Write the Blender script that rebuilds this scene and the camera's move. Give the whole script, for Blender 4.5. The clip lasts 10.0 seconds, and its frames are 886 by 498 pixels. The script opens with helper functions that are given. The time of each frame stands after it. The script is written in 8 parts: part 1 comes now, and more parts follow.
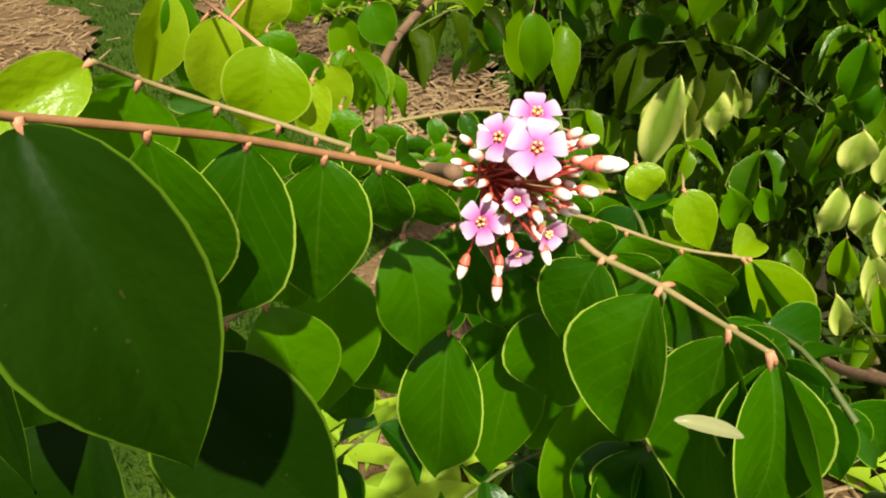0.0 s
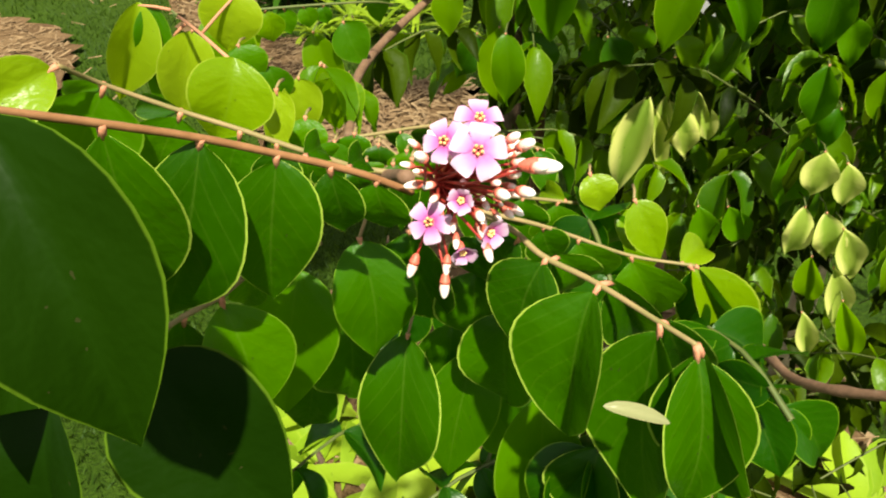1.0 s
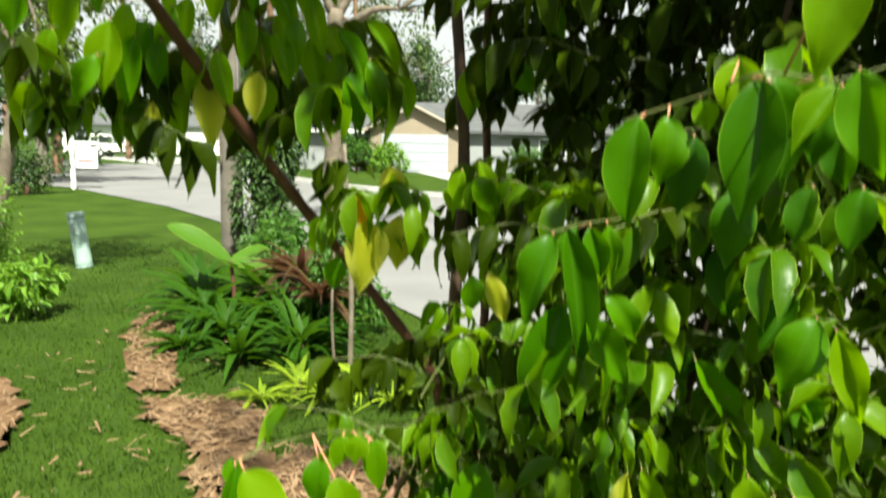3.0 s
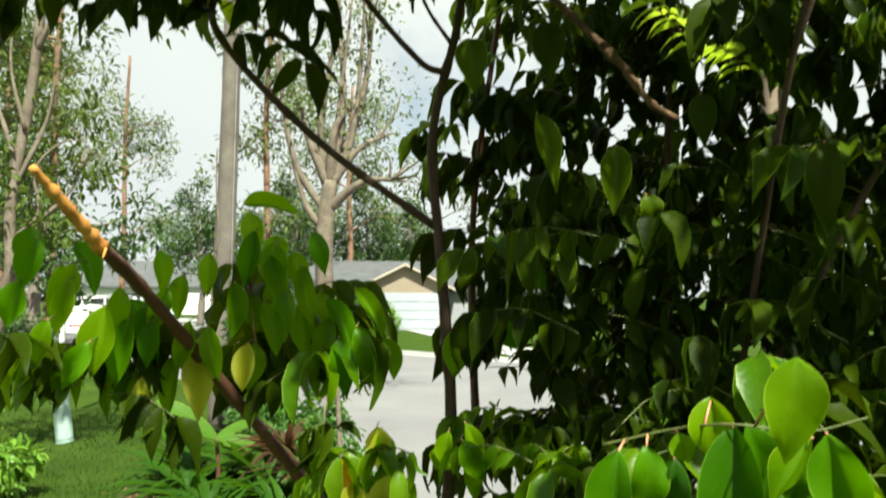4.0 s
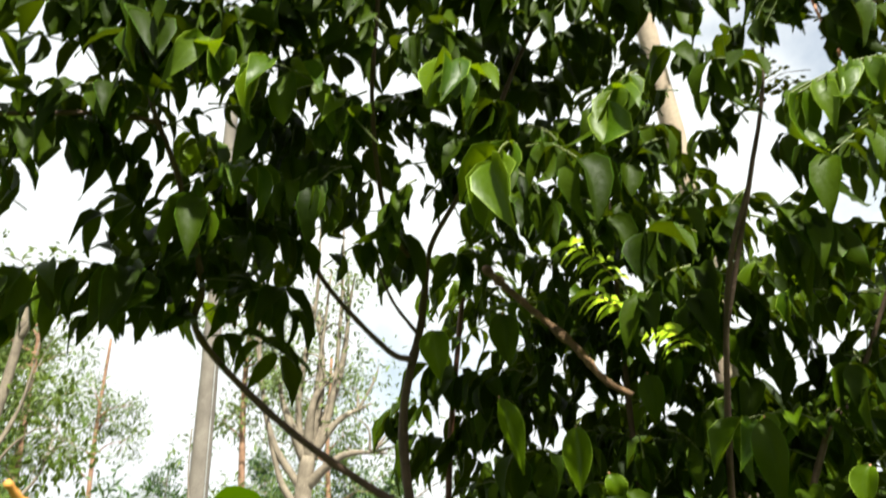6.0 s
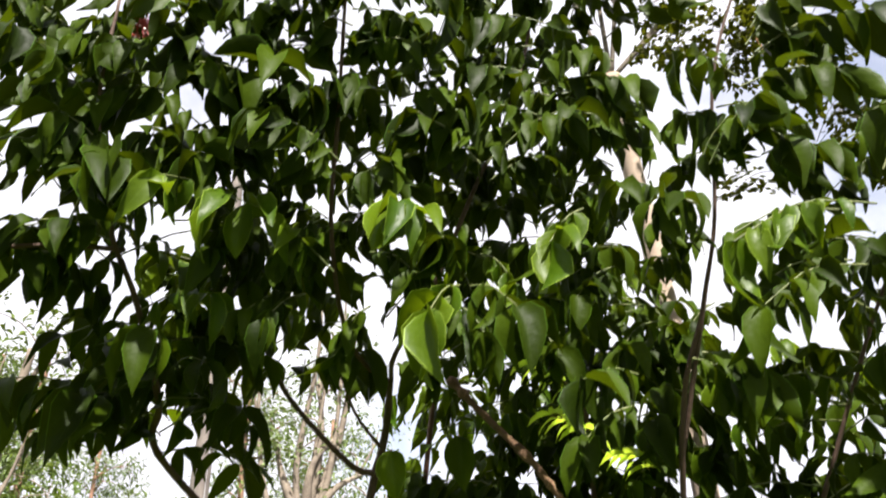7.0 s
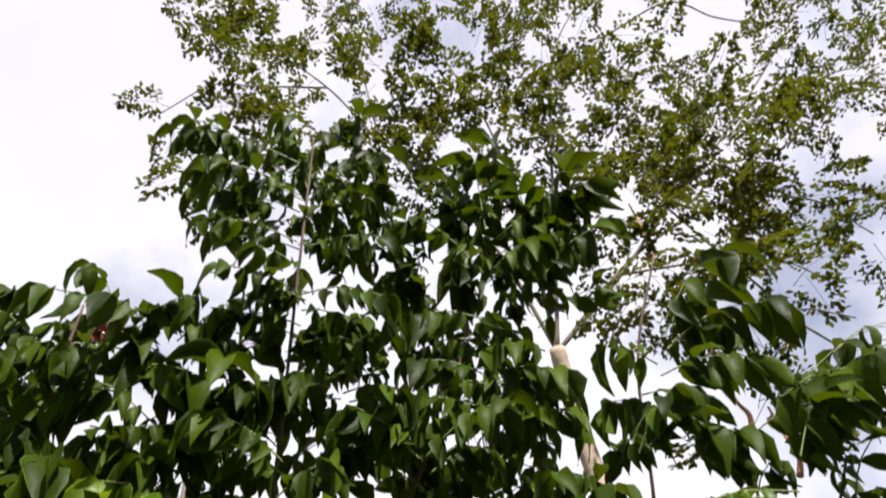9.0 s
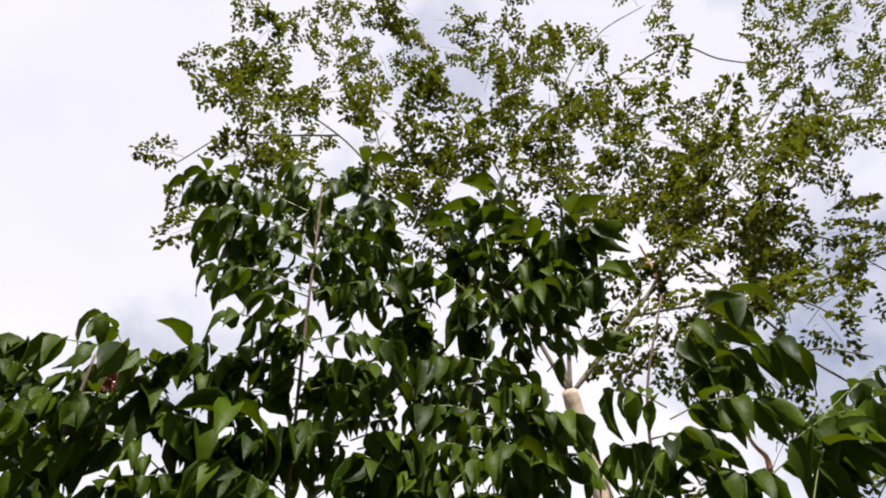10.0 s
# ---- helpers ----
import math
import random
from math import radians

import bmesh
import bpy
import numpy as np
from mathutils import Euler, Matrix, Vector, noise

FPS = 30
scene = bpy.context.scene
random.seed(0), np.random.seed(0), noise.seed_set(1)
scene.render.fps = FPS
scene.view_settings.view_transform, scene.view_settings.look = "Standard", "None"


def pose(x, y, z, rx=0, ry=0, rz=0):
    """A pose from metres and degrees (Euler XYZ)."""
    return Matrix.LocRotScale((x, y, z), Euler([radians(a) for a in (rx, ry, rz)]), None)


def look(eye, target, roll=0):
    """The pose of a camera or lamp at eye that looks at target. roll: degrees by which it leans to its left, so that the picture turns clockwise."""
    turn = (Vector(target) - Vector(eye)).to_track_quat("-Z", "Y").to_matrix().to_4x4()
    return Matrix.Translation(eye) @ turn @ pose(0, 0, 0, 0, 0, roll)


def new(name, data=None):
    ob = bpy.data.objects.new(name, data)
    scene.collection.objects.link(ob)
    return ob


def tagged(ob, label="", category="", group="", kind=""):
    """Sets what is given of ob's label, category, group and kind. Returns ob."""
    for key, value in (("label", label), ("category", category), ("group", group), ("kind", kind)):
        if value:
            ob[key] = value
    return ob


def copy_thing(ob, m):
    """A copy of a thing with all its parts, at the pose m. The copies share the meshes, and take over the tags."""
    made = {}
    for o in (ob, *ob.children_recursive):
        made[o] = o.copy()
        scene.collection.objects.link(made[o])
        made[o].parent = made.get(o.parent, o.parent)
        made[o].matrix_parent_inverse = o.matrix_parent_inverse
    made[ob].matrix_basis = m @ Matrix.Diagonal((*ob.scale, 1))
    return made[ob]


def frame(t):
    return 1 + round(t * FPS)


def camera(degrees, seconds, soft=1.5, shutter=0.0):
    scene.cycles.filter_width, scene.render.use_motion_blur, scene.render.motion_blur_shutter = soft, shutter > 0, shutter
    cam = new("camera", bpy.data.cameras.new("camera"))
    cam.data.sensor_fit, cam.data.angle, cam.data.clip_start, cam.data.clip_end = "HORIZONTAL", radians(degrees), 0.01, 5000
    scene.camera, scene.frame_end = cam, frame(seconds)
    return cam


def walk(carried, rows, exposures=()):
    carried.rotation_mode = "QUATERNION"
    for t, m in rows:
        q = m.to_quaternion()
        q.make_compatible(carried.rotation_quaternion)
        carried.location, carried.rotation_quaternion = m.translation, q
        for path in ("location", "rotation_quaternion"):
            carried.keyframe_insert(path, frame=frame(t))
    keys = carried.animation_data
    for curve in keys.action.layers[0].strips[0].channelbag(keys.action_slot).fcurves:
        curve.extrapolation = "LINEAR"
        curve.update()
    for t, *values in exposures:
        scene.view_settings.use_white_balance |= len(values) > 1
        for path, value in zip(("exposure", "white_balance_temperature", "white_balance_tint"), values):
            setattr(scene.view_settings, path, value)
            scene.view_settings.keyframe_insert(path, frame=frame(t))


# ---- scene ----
cam = camera(61.9, 10.0, soft=2.0, shutter=0.4)
PATH = [
    (0, (0.017, 0.006, 1.495), (-0.175, 1.628, 0.341), -4.2),
    (0.5, (0.021, 0.002, 1.497), (-0.15, 1.631, 0.351), -3.5),
    (1, (0.027, -0.005, 1.495), (-0.116, 1.653, 0.387), -2.8),
    (1.5, (0.025, -0.012, 1.536), (0.026, 1.706, 0.512), 1.1),
    (2, (0.029, -0.039, 1.583), (0.073, 1.815, 0.835), 1.8),
    (2.5, (0.037, -0.067, 1.657), (0.087, 1.864, 1.142), 1.7),
    (3, (0.035, -0.133, 1.778), (0.048, 1.846, 1.492), 1.1),
    (3.2, (0.033, -0.135, 1.829), (0.04, 1.856, 1.633), 1.0),
    (4.4, (0.058, -0.159, 1.947), (0.1, 1.822, 2.215), 0.1),
    (4.5, (0.062, -0.167, 1.946), (0.11, 1.811, 2.244), 0.3),
    (5, (0.063, -0.185, 1.946), (0.116, 1.774, 2.344), 0.0),
    (5.5, (0.060, -0.199, 1.946), (0.101, 1.702, 2.564), -0.7),
    (6, (0.059, -0.204, 1.952), (0.154, 1.619, 2.769), -3.0),
    (6.2, (0.060, -0.207, 1.952), (0.169, 1.580, 2.845), -3.5),
    (7.3, (0.149, -0.266, 2.04), (0.229, 1.452, 3.06), -2.0),
    (7.5, (0.152, -0.267, 2.037), (0.266, 1.4, 3.135), -3.1),
    (8, (0.171, -0.275, 2.042), (0.317, 1.295, 3.272), -4.3),
    (8.5, (0.163, -0.291, 2.036), (0.329, 1.16, 3.402), -5.5),
    (9, (0.168, -0.331, 2.032), (0.346, 0.995, 3.518), -6.7),
    (9.5, (0.163, -0.346, 2.031), (0.337, 0.911, 3.577), -7.1),
    (10, (0.182, -0.342, 2.026), (0.321, 0.898, 3.589), -6.6),
]
walk(cam, [(t, look(eye, target, roll)) for t, eye, target, roll in PATH],
     [(0.0, 1.02, 7350, -8), (0.5, 1.16, 7350, -8), (1.0, 1.18, 7250, -8), (2.0, 1.44, 7100, -9), (2.5, 1.58, 6950, -8), (3.2, 1.6, 6700, -6), (4.4, 1.44, 6650, -7), (5.0, 1.44, 6650, -7), (5.5, 1.54, 6600, -5), (6.0, 1.9, 6600, 0), (7.5, 2.0, 6300, 15), (8.5, 1.76, 6300, 15), (10.0, 1.54, 6400, 13)])

# ---- world and light ----
SUN_DIR = Vector((0.14, -0.55, 0.82)).normalized()   # towards the sun

world = bpy.data.worlds.new("sky")
scene.world = world
world.use_nodes = True
wn, wl = world.node_tree.nodes, world.node_tree.links
wn.clear()
w_out = wn.new("ShaderNodeOutputWorld")
sky = wn.new("ShaderNodeTexSky")
sky.sky_type = 'NISHITA'
sky.sun_disc = False
sky.sun_elevation = math.asin(SUN_DIR.z)
sky.sun_rotation = math.atan2(SUN_DIR.x, SUN_DIR.y)
w_coord = wn.new("ShaderNodeTexCoord")
w_noise = wn.new("ShaderNodeTexNoise")
w_noise.inputs["Scale"].default_value = 2.6
w_noise.inputs["Detail"].default_value = 7.0
w_noise.inputs["Roughness"].default_value = 0.55
w_ramp = wn.new("ShaderNodeValToRGB")
w_ramp.color_ramp.elements[0].position = 0.20
w_ramp.color_ramp.elements[1].position = 0.46
w_shade = wn.new("ShaderNodeTexNoise")
w_shade.inputs["Scale"].default_value = 1.7
w_shade.inputs["Detail"].default_value = 4.0
w_tone = wn.new("ShaderNodeValToRGB")
w_tone.color_ramp.elements[0].position = 0.35
w_tone.color_ramp.elements[0].color = (6.0, 5.95, 6.6, 1)
w_tone.color_ramp.elements[1].position = 0.62
w_tone.color_ramp.elements[1].color = (7.05, 6.92, 7.2, 1)
w_mix = wn.new("ShaderNodeMixRGB")
w_bg = wn.new("ShaderNodeBackground")
w_bg.inputs["Strength"].default_value = 0.05
wl.new(w_coord.outputs["Generated"], w_noise.inputs["Vector"])
wl.new(w_coord.outputs["Generated"], w_shade.inputs["Vector"])
wl.new(w_noise.outputs["Fac"], w_ramp.inputs["Fac"])
wl.new(w_shade.outputs["Fac"], w_tone.inputs["Fac"])
wl.new(w_ramp.outputs["Color"], w_mix.inputs["Fac"])
wl.new(sky.outputs["Color"], w_mix.inputs["Color1"])
wl.new(w_tone.outputs["Color"], w_mix.inputs["Color2"])
wl.new(w_mix.outputs["Color"], w_bg.inputs["Color"])
wl.new(w_bg.outputs["Background"], w_out.inputs["Surface"])

sun_data = bpy.data.lights.new("sun", 'SUN')
sun_data.energy = 5.0
sun_data.angle = radians(1.2)
sun_data.color = (1.0, 0.95, 0.86)
sun_ob = new("sun", sun_data)
sun_ob.matrix_world = look(SUN_DIR * 30, (0, 0, 0))


# ---- materials ----
def material(name):
    m = bpy.data.materials.new(name)
    m.use_nodes = True
    n, l = m.node_tree.nodes, m.node_tree.links
    n.clear()
    out = n.new("ShaderNodeOutputMaterial")
    return m, n, l, out


def ramp(n, l, fac, stops):
    r = n.new("ShaderNodeValToRGB")
    while len(r.color_ramp.elements) < len(stops):
        r.color_ramp.elements.new(0.5)
    for e, (p, c) in zip(r.color_ramp.elements, stops):
        e.position, e.color = p, (*c, 1)
    l.new(fac, r.inputs["Fac"])
    return r.outputs["Color"]


def noise_tex(n, l, scale, detail=4.0, coords="Object", rough=0.6):
    tc = n.new("ShaderNodeTexCoord")
    t = n.new("ShaderNodeTexNoise")
    t.inputs["Scale"].default_value = scale
    t.inputs["Detail"].default_value = detail
    t.inputs["Roughness"].default_value = rough
    l.new(tc.outputs[coords], t.inputs["Vector"])
    return t.outputs["Fac"]


def math_node(n, l, op, a, b=0.5, clamp=False):
    m = n.new("ShaderNodeMath")
    m.operation, m.use_clamp = op, clamp
    for i, v in enumerate((a, b)):
        if isinstance(v, (int, float)):
            m.inputs[i].default_value = v
        else:
            l.new(v, m.inputs[i])
    return m.outputs[0]


def mix_col(n, l, fac, a, b, kind='MIX'):
    m = n.new("ShaderNodeMixRGB")
    m.blend_type = kind
    for key, v in (("Fac", fac), ("Color1", a), ("Color2", b)):
        if isinstance(v, (int, float)):
            m.inputs[key].default_value = v
        elif isinstance(v, tuple):
            m.inputs[key].default_value = (*v, 1)
        else:
            l.new(v, m.inputs[key])
    return m.outputs["Color"]


def bump(n, l, height, strength, distance=0.01):
    b = n.new("ShaderNodeBump")
    b.inputs["Strength"].default_value = strength
    b.inputs["Distance"].default_value = distance
    l.new(height, b.inputs["Height"])
    return b.outputs["Normal"]


def rough_surface(name, stops, scale, rough=0.8, bump_strength=0.4, fine=None, metal=0.0, distance=0.01, spec=0.4, coords="Object"):
    """Two scales of noise over a colour ramp, with relief."""
    m, n, l, out = material(name)
    big = noise_tex(n, l, scale, 5.0, coords)
    small = noise_tex(n, l, fine or scale * 9, 6.0, coords)
    both = math_node(n, l, 'ADD', math_node(n, l, 'MULTIPLY', big, 0.62), math_node(n, l, 'MULTIPLY', small, 0.38))
    col = ramp(n, l, both, stops)
    p = n.new("ShaderNodeBsdfPrincipled")
    p.inputs["Roughness"].default_value = rough
    p.inputs["Metallic"].default_value = metal
    p.inputs["Specular IOR Level"].default_value = spec
    l.new(col, p.inputs["Base Color"])
    if bump_strength:
        l.new(bump(n, l, small, bump_strength, distance), p.inputs["Normal"])
    l.new(p.outputs[0], out.inputs["Surface"])
    return m


def leaf_material(name, low, high, trans, per_object, rough=0.36, margin=(0.30, 0.42, 0.05), rib=(0.28, 0.40, 0.06), through_part=0.42, pale=None, pale_amount=0.0, spec=0.28):
    """A thin leaf: lit from above and through, with rib, side veins, pale margin and two scales of variation."""
    m, n, l, out = material(name)
    if per_object:
        rnd = n.new("ShaderNodeObjectInfo").outputs["Random"]
    else:
        rnd = n.new("ShaderNodeNewGeometry").outputs["Random Per Island"]
    blotch = noise_tex(n, l, 38.0, 4.0)
    fac = math_node(n, l, 'ADD', math_node(n, l, 'MULTIPLY', rnd, 0.65), math_node(n, l, 'MULTIPLY', blotch, 0.35))
    col = ramp(n, l, fac, [(0.12, low), (0.85, high)])
    uv = n.new("ShaderNodeUVMap")
    sep = n.new("ShaderNodeSeparateXYZ")
    l.new(uv.outputs["UV"], sep.inputs[0])
    side = math_node(n, l, 'ABSOLUTE', math_node(n, l, 'SUBTRACT', sep.outputs[0], 0.5))
    if pale:
        patch = noise_tex(n, l, 14.0, 3.0)
        edge = math_node(n, l, 'ADD', math_node(n, l, 'MULTIPLY', side, 0.5), patch)
        amount = math_node(n, l, 'MULTIPLY', math_node(n, l, 'SUBTRACT', edge, 0.52, True), 7.0, True)
        col = mix_col(n, l, math_node(n, l, 'MULTIPLY', amount, pale_amount), col, pale)
    veins = n.new("ShaderNodeTexWave")
    veins.inputs["Scale"].default_value = 1.0
    comb = n.new("ShaderNodeCombineXYZ")
    l.new(math_node(n, l, 'SUBTRACT', math_node(n, l, 'MULTIPLY', sep.outputs[1], 2.2), math_node(n, l, 'MULTIPLY', side, 1.6)), comb.inputs[0])
    l.new(comb.outputs[0], veins.inputs["Vector"])
    v_line = math_node(n, l, 'GREATER_THAN', veins.outputs["Fac"], 0.965)
    col = mix_col(n, l, math_node(n, l, 'MULTIPLY', v_line, 0.03), col, rib)
    rib_f = math_node(n, l, 'MULTIPLY', math_node(n, l, 'SUBTRACT', 0.022, side, True), 30.0, True)
    col = mix_col(n, l, math_node(n, l, 'MULTIPLY', rib_f, 0.14), col, rib)
    # Pale margin: leaf pigment, brightened with the light that the edges catch.
    rim_f = math_node(n, l, 'MULTIPLY', math_node(n, l, 'SUBTRACT', side, 0.474, True), 80.0, True)
    col = mix_col(n, l, math_node(n, l, 'MULTIPLY', rim_f, 0.75), col, margin)
    speck = noise_tex(n, l, 420.0, 2.0)
    col = mix_col(n, l, math_node(n, l, 'MULTIPLY', math_node(n, l, 'GREATER_THAN', speck, 0.735), 0.7), col, (0.03, 0.03, 0.01))
    p = n.new("ShaderNodeBsdfPrincipled")
    p.inputs["Roughness"].default_value = rough
    p.inputs["Specular IOR Level"].default_value = spec
    l.new(col, p.inputs["Base Color"])
    relief = math_node(n, l, 'ADD', math_node(n, l, 'MULTIPLY', veins.outputs["Fac"], 0.03), noise_tex(n, l, 120.0, 3.0))
    relief = math_node(n, l, 'ADD', relief, math_node(n, l, 'MULTIPLY', noise_tex(n, l, 34.0, 2.0), 1.2))
    l.new(bump(n, l, relief, 0.28, 0.003), p.inputs["Normal"])
    t = n.new("ShaderNodeBsdfTranslucent")
    l.new(mix_col(n, l, 0.6, col, trans), t.inputs["Color"])
    mx = n.new("ShaderNodeMixShader")
    mx.inputs[0].default_value = through_part
    l.new(p.outputs[0], mx.inputs[1])
    l.new(t.outputs[0], mx.inputs[2])
    l.new(mx.outputs[0], out.inputs["Surface"])
    return m


def plain(name, colour, rough=0.5, metal=0.0, vary=0.12, scale=6.0, spec=0.5):
    dark = tuple(c * (1 - vary) for c in colour)
    light = tuple(min(1, c * (1 + vary)) for c in colour)
    return rough_surface(name, [(0.35, dark), (0.65, light)], scale, rough, 0.08, metal=metal, spec=spec)


M_LEAF = leaf_material("star_fruit_leaf", (0.008, 0.040, 0.0003), (0.036, 0.118, 0.0007), (0.09, 0.28, 0.001), True, margin=(0.46, 0.58, 0.09), spec=0.18, through_part=0.30)
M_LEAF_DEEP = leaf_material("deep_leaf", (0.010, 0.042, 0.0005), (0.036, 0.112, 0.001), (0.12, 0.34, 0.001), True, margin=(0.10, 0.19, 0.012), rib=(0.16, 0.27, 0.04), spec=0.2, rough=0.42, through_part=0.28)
# Shade on the nearest leaves is put into this darker copy's colour.
M_LEAF_SHADE = leaf_material("shade_toned_leaf", (0.003, 0.012, 0.0002), (0.008, 0.025, 0.0004), (0.03, 0.09, 0.001), True, margin=(0.08, 0.14, 0.01), rib=(0.015, 0.045, 0.003), spec=0.05, rough=0.5, through_part=0.15)
# Sunlit and half-lit copies of the leaf: the sun's brightness is in their colours.
M_LEAF_LIT = leaf_material("sunlit_leaf", (0.058, 0.165, 0.001), (0.165, 0.285, 0.004), (0.30, 0.54, 0.003), True, margin=(0.34, 0.46, 0.03), through_part=0.56, rough=0.38, spec=0.24)
M_LEAF_BRIGHT = leaf_material("bright_sunlit_leaf", (0.15, 0.26, 0.004), (0.27, 0.36, 0.014), (0.42, 0.58, 0.01), True, margin=(0.42, 0.50, 0.06), rough=0.34, spec=0.3, through_part=0.45)
M_LEAF_MID = leaf_material("half_lit_leaf", (0.024, 0.098, 0.0008), (0.075, 0.19, 0.0014), (0.16, 0.40, 0.002), True, margin=(0.16, 0.27, 0.02), through_part=0.44, rough=0.40, spec=0.2)
M_LEAF_YELLOW = leaf_material("yellowing_and_sunlit_leaf", (0.36, 0.42, 0.020), (0.50, 0.50, 0.030), (0.70, 0.72, 0.05), True, through_part=0.64, pale=(0.6, 0.55, 0.14), pale_amount=0.5)
M_LEAF_PALE = leaf_material("bleached_leaf", (0.16, 0.26, 0.03), (0.34, 0.42, 0.07), (0.55, 0.62, 0.14), True, pale=(0.74, 0.70, 0.24), pale_amount=0.9)
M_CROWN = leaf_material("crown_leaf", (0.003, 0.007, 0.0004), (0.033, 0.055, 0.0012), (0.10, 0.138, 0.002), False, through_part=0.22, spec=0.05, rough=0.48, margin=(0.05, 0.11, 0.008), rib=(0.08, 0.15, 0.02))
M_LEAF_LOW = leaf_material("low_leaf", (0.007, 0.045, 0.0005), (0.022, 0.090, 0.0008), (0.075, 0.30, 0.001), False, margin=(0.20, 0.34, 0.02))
# Sunlit copies of the crown leaf, with the light put into brighter green.
M_CROWN_LIT = leaf_material("crown_leaf_sunlit", (0.020, 0.050, 0.0008), (0.066, 0.104, 0.0018), (0.17, 0.24, 0.002), False, through_part=0.36, rough=0.40, spec=0.12)
M_CROWN_LOW = leaf_material("lower_crown_leaf_sunlit", (0.026, 0.088, 0.0010), (0.110, 0.200, 0.0022), (0.30, 0.50, 0.003), False, through_part=0.45, rough=0.36, spec=0.25)
M_ORANGE = leaf_material("orange_dying_leaf", (0.75, 0.30, 0.01), (0.85, 0.42, 0.02), (0.9, 0.45, 0.02), True, margin=(0.5, 0.25, 0.02), rib=(0.8, 0.5, 0.05))
M_DRYTIP = leaf_material("dry_leaf_tip", (0.26, 0.25, 0.12), (0.44, 0.42, 0.24), (0.6, 0.6, 0.4), True, margin=(0.5, 0.4, 0.2), rib=(0.4, 0.25, 0.12))
M_STRAP = leaf_material("strap_leaf", (0.012, 0.045, 0.003), (0.040, 0.105, 0.007), (0.10, 0.22, 0.008), False, margin=(0.08, 0.16, 0.02), spec=0.12, rough=0.5)
M_STRAP_LIME = leaf_material("lime_strap_leaf", (0.17, 0.28, 0.018), (0.32, 0.42, 0.03), (0.36, 0.48, 0.03), False, margin=(0.34, 0.40, 0.06), spec=0.15, rough=0.5)
M_SHRUB = leaf_material("shrub_leaf", (0.022, 0.075, 0.012), (0.07, 0.16, 0.025), (0.15, 0.32, 0.03), False)
M_SHRUB_LIGHT = leaf_material("light_shrub_leaf", (0.08, 0.19, 0.02), (0.17, 0.30, 0.035), (0.3, 0.48, 0.04), False)
M_OLIVE = leaf_material("olive_tree_leaf", (0.035, 0.062, 0.012), (0.085, 0.115, 0.022), (0.17, 0.22, 0.03), False, through_part=0.3, spec=0.1)
M_BANANA = leaf_material("banana_leaf", (0.05, 0.12, 0.012), (0.09, 0.19, 0.02), (0.18, 0.34, 0.02), False, spec=0.12, rough=0.5)
M_DARK_TREE = leaf_material("dark_tree_leaf", (0.018, 0.045, 0.014), (0.05, 0.095, 0.025), (0.10, 0.18, 0.03), False, through_part=0.25)
M_PINE = leaf_material("pine_needles", (0.045, 0.075, 0.025), (0.11, 0.15, 0.04), (0.2, 0.25, 0.05), False, through_part=0.3)
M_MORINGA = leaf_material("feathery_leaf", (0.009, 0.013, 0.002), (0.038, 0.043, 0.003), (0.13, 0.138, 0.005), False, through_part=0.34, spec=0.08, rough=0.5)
M_FERN = leaf_material("fern_leaf", (0.38, 0.54, 0.03), (0.52, 0.68, 0.05), (0.60, 0.78, 0.05), False, through_part=0.5)
M_BROWN_PLANT = leaf_material("dark_red_leaf", (0.05, 0.025, 0.015), (0.10, 0.05, 0.03), (0.16, 0.06, 0.03), False)
M_GRASS_BLADE = leaf_material("grass_blade", (0.017, 0.046, 0.003), (0.047, 0.090, 0.007), (0.09, 0.15, 0.006), False, rough=0.6)

M_RACHIS = rough_surface("leaf_stalk", [(0.3, (0.14, 0.13, 0.04)), (0.7, (0.30, 0.19, 0.10))], 60.0, 0.6, 0.3, 300.0, distance=0.0005)
M_RACHIS_GREEN = rough_surface("green_leaf_stalk", [(0.3, (0.045, 0.075, 0.015)), (0.7, (0.12, 0.12, 0.035))], 60.0, 0.6, 0.3, 300.0, distance=0.0005)
M_RACHIS_BROWN = rough_surface("brown_leaf_stalk", [(0.3, (0.20, 0.085, 0.035)), (0.7, (0.36, 0.17, 0.085))], 50.0, 0.6, 0.3, 300.0, distance=0.0005)
M_PETIOLULE = rough_surface("pink_leaf_joint", [(0.3, (0.42, 0.15, 0.09)), (0.7, (0.55, 0.26, 0.16))], 90.0, 0.6, 0.2)
M_TWIG = rough_surface("twig_bark", [(0.3, (0.10, 0.055, 0.035)), (0.55, (0.19, 0.10, 0.065)), (0.8, (0.30, 0.21, 0.16))], 30.0, 0.75, 0.6, 240.0, distance=0.001)
M_BARK = rough_surface("dark_bark", [(0.3, (0.035, 0.020, 0.014)), (0.6, (0.085, 0.048, 0.032)), (0.85, (0.17, 0.11, 0.08))], 18.0, 0.8, 0.8, 160.0, distance=0.002)
M_CUTBARK = rough_surface("red_brown_bark", [(0.3, (0.05, 0.019, 0.012)), (0.6, (0.10, 0.040, 0.024)), (0.85, (0.19, 0.095, 0.06))], 22.0, 0.6, 0.7, 170.0, distance=0.0015)
M_CUTWOOD = rough_surface("split_wood", [(0.3, (0.30, 0.10, 0.02)), (0.6, (0.58, 0.28, 0.06)), (0.85, (0.75, 0.50, 0.20))], 40.0, 0.7, 0.6, 300.0, distance=0.001)
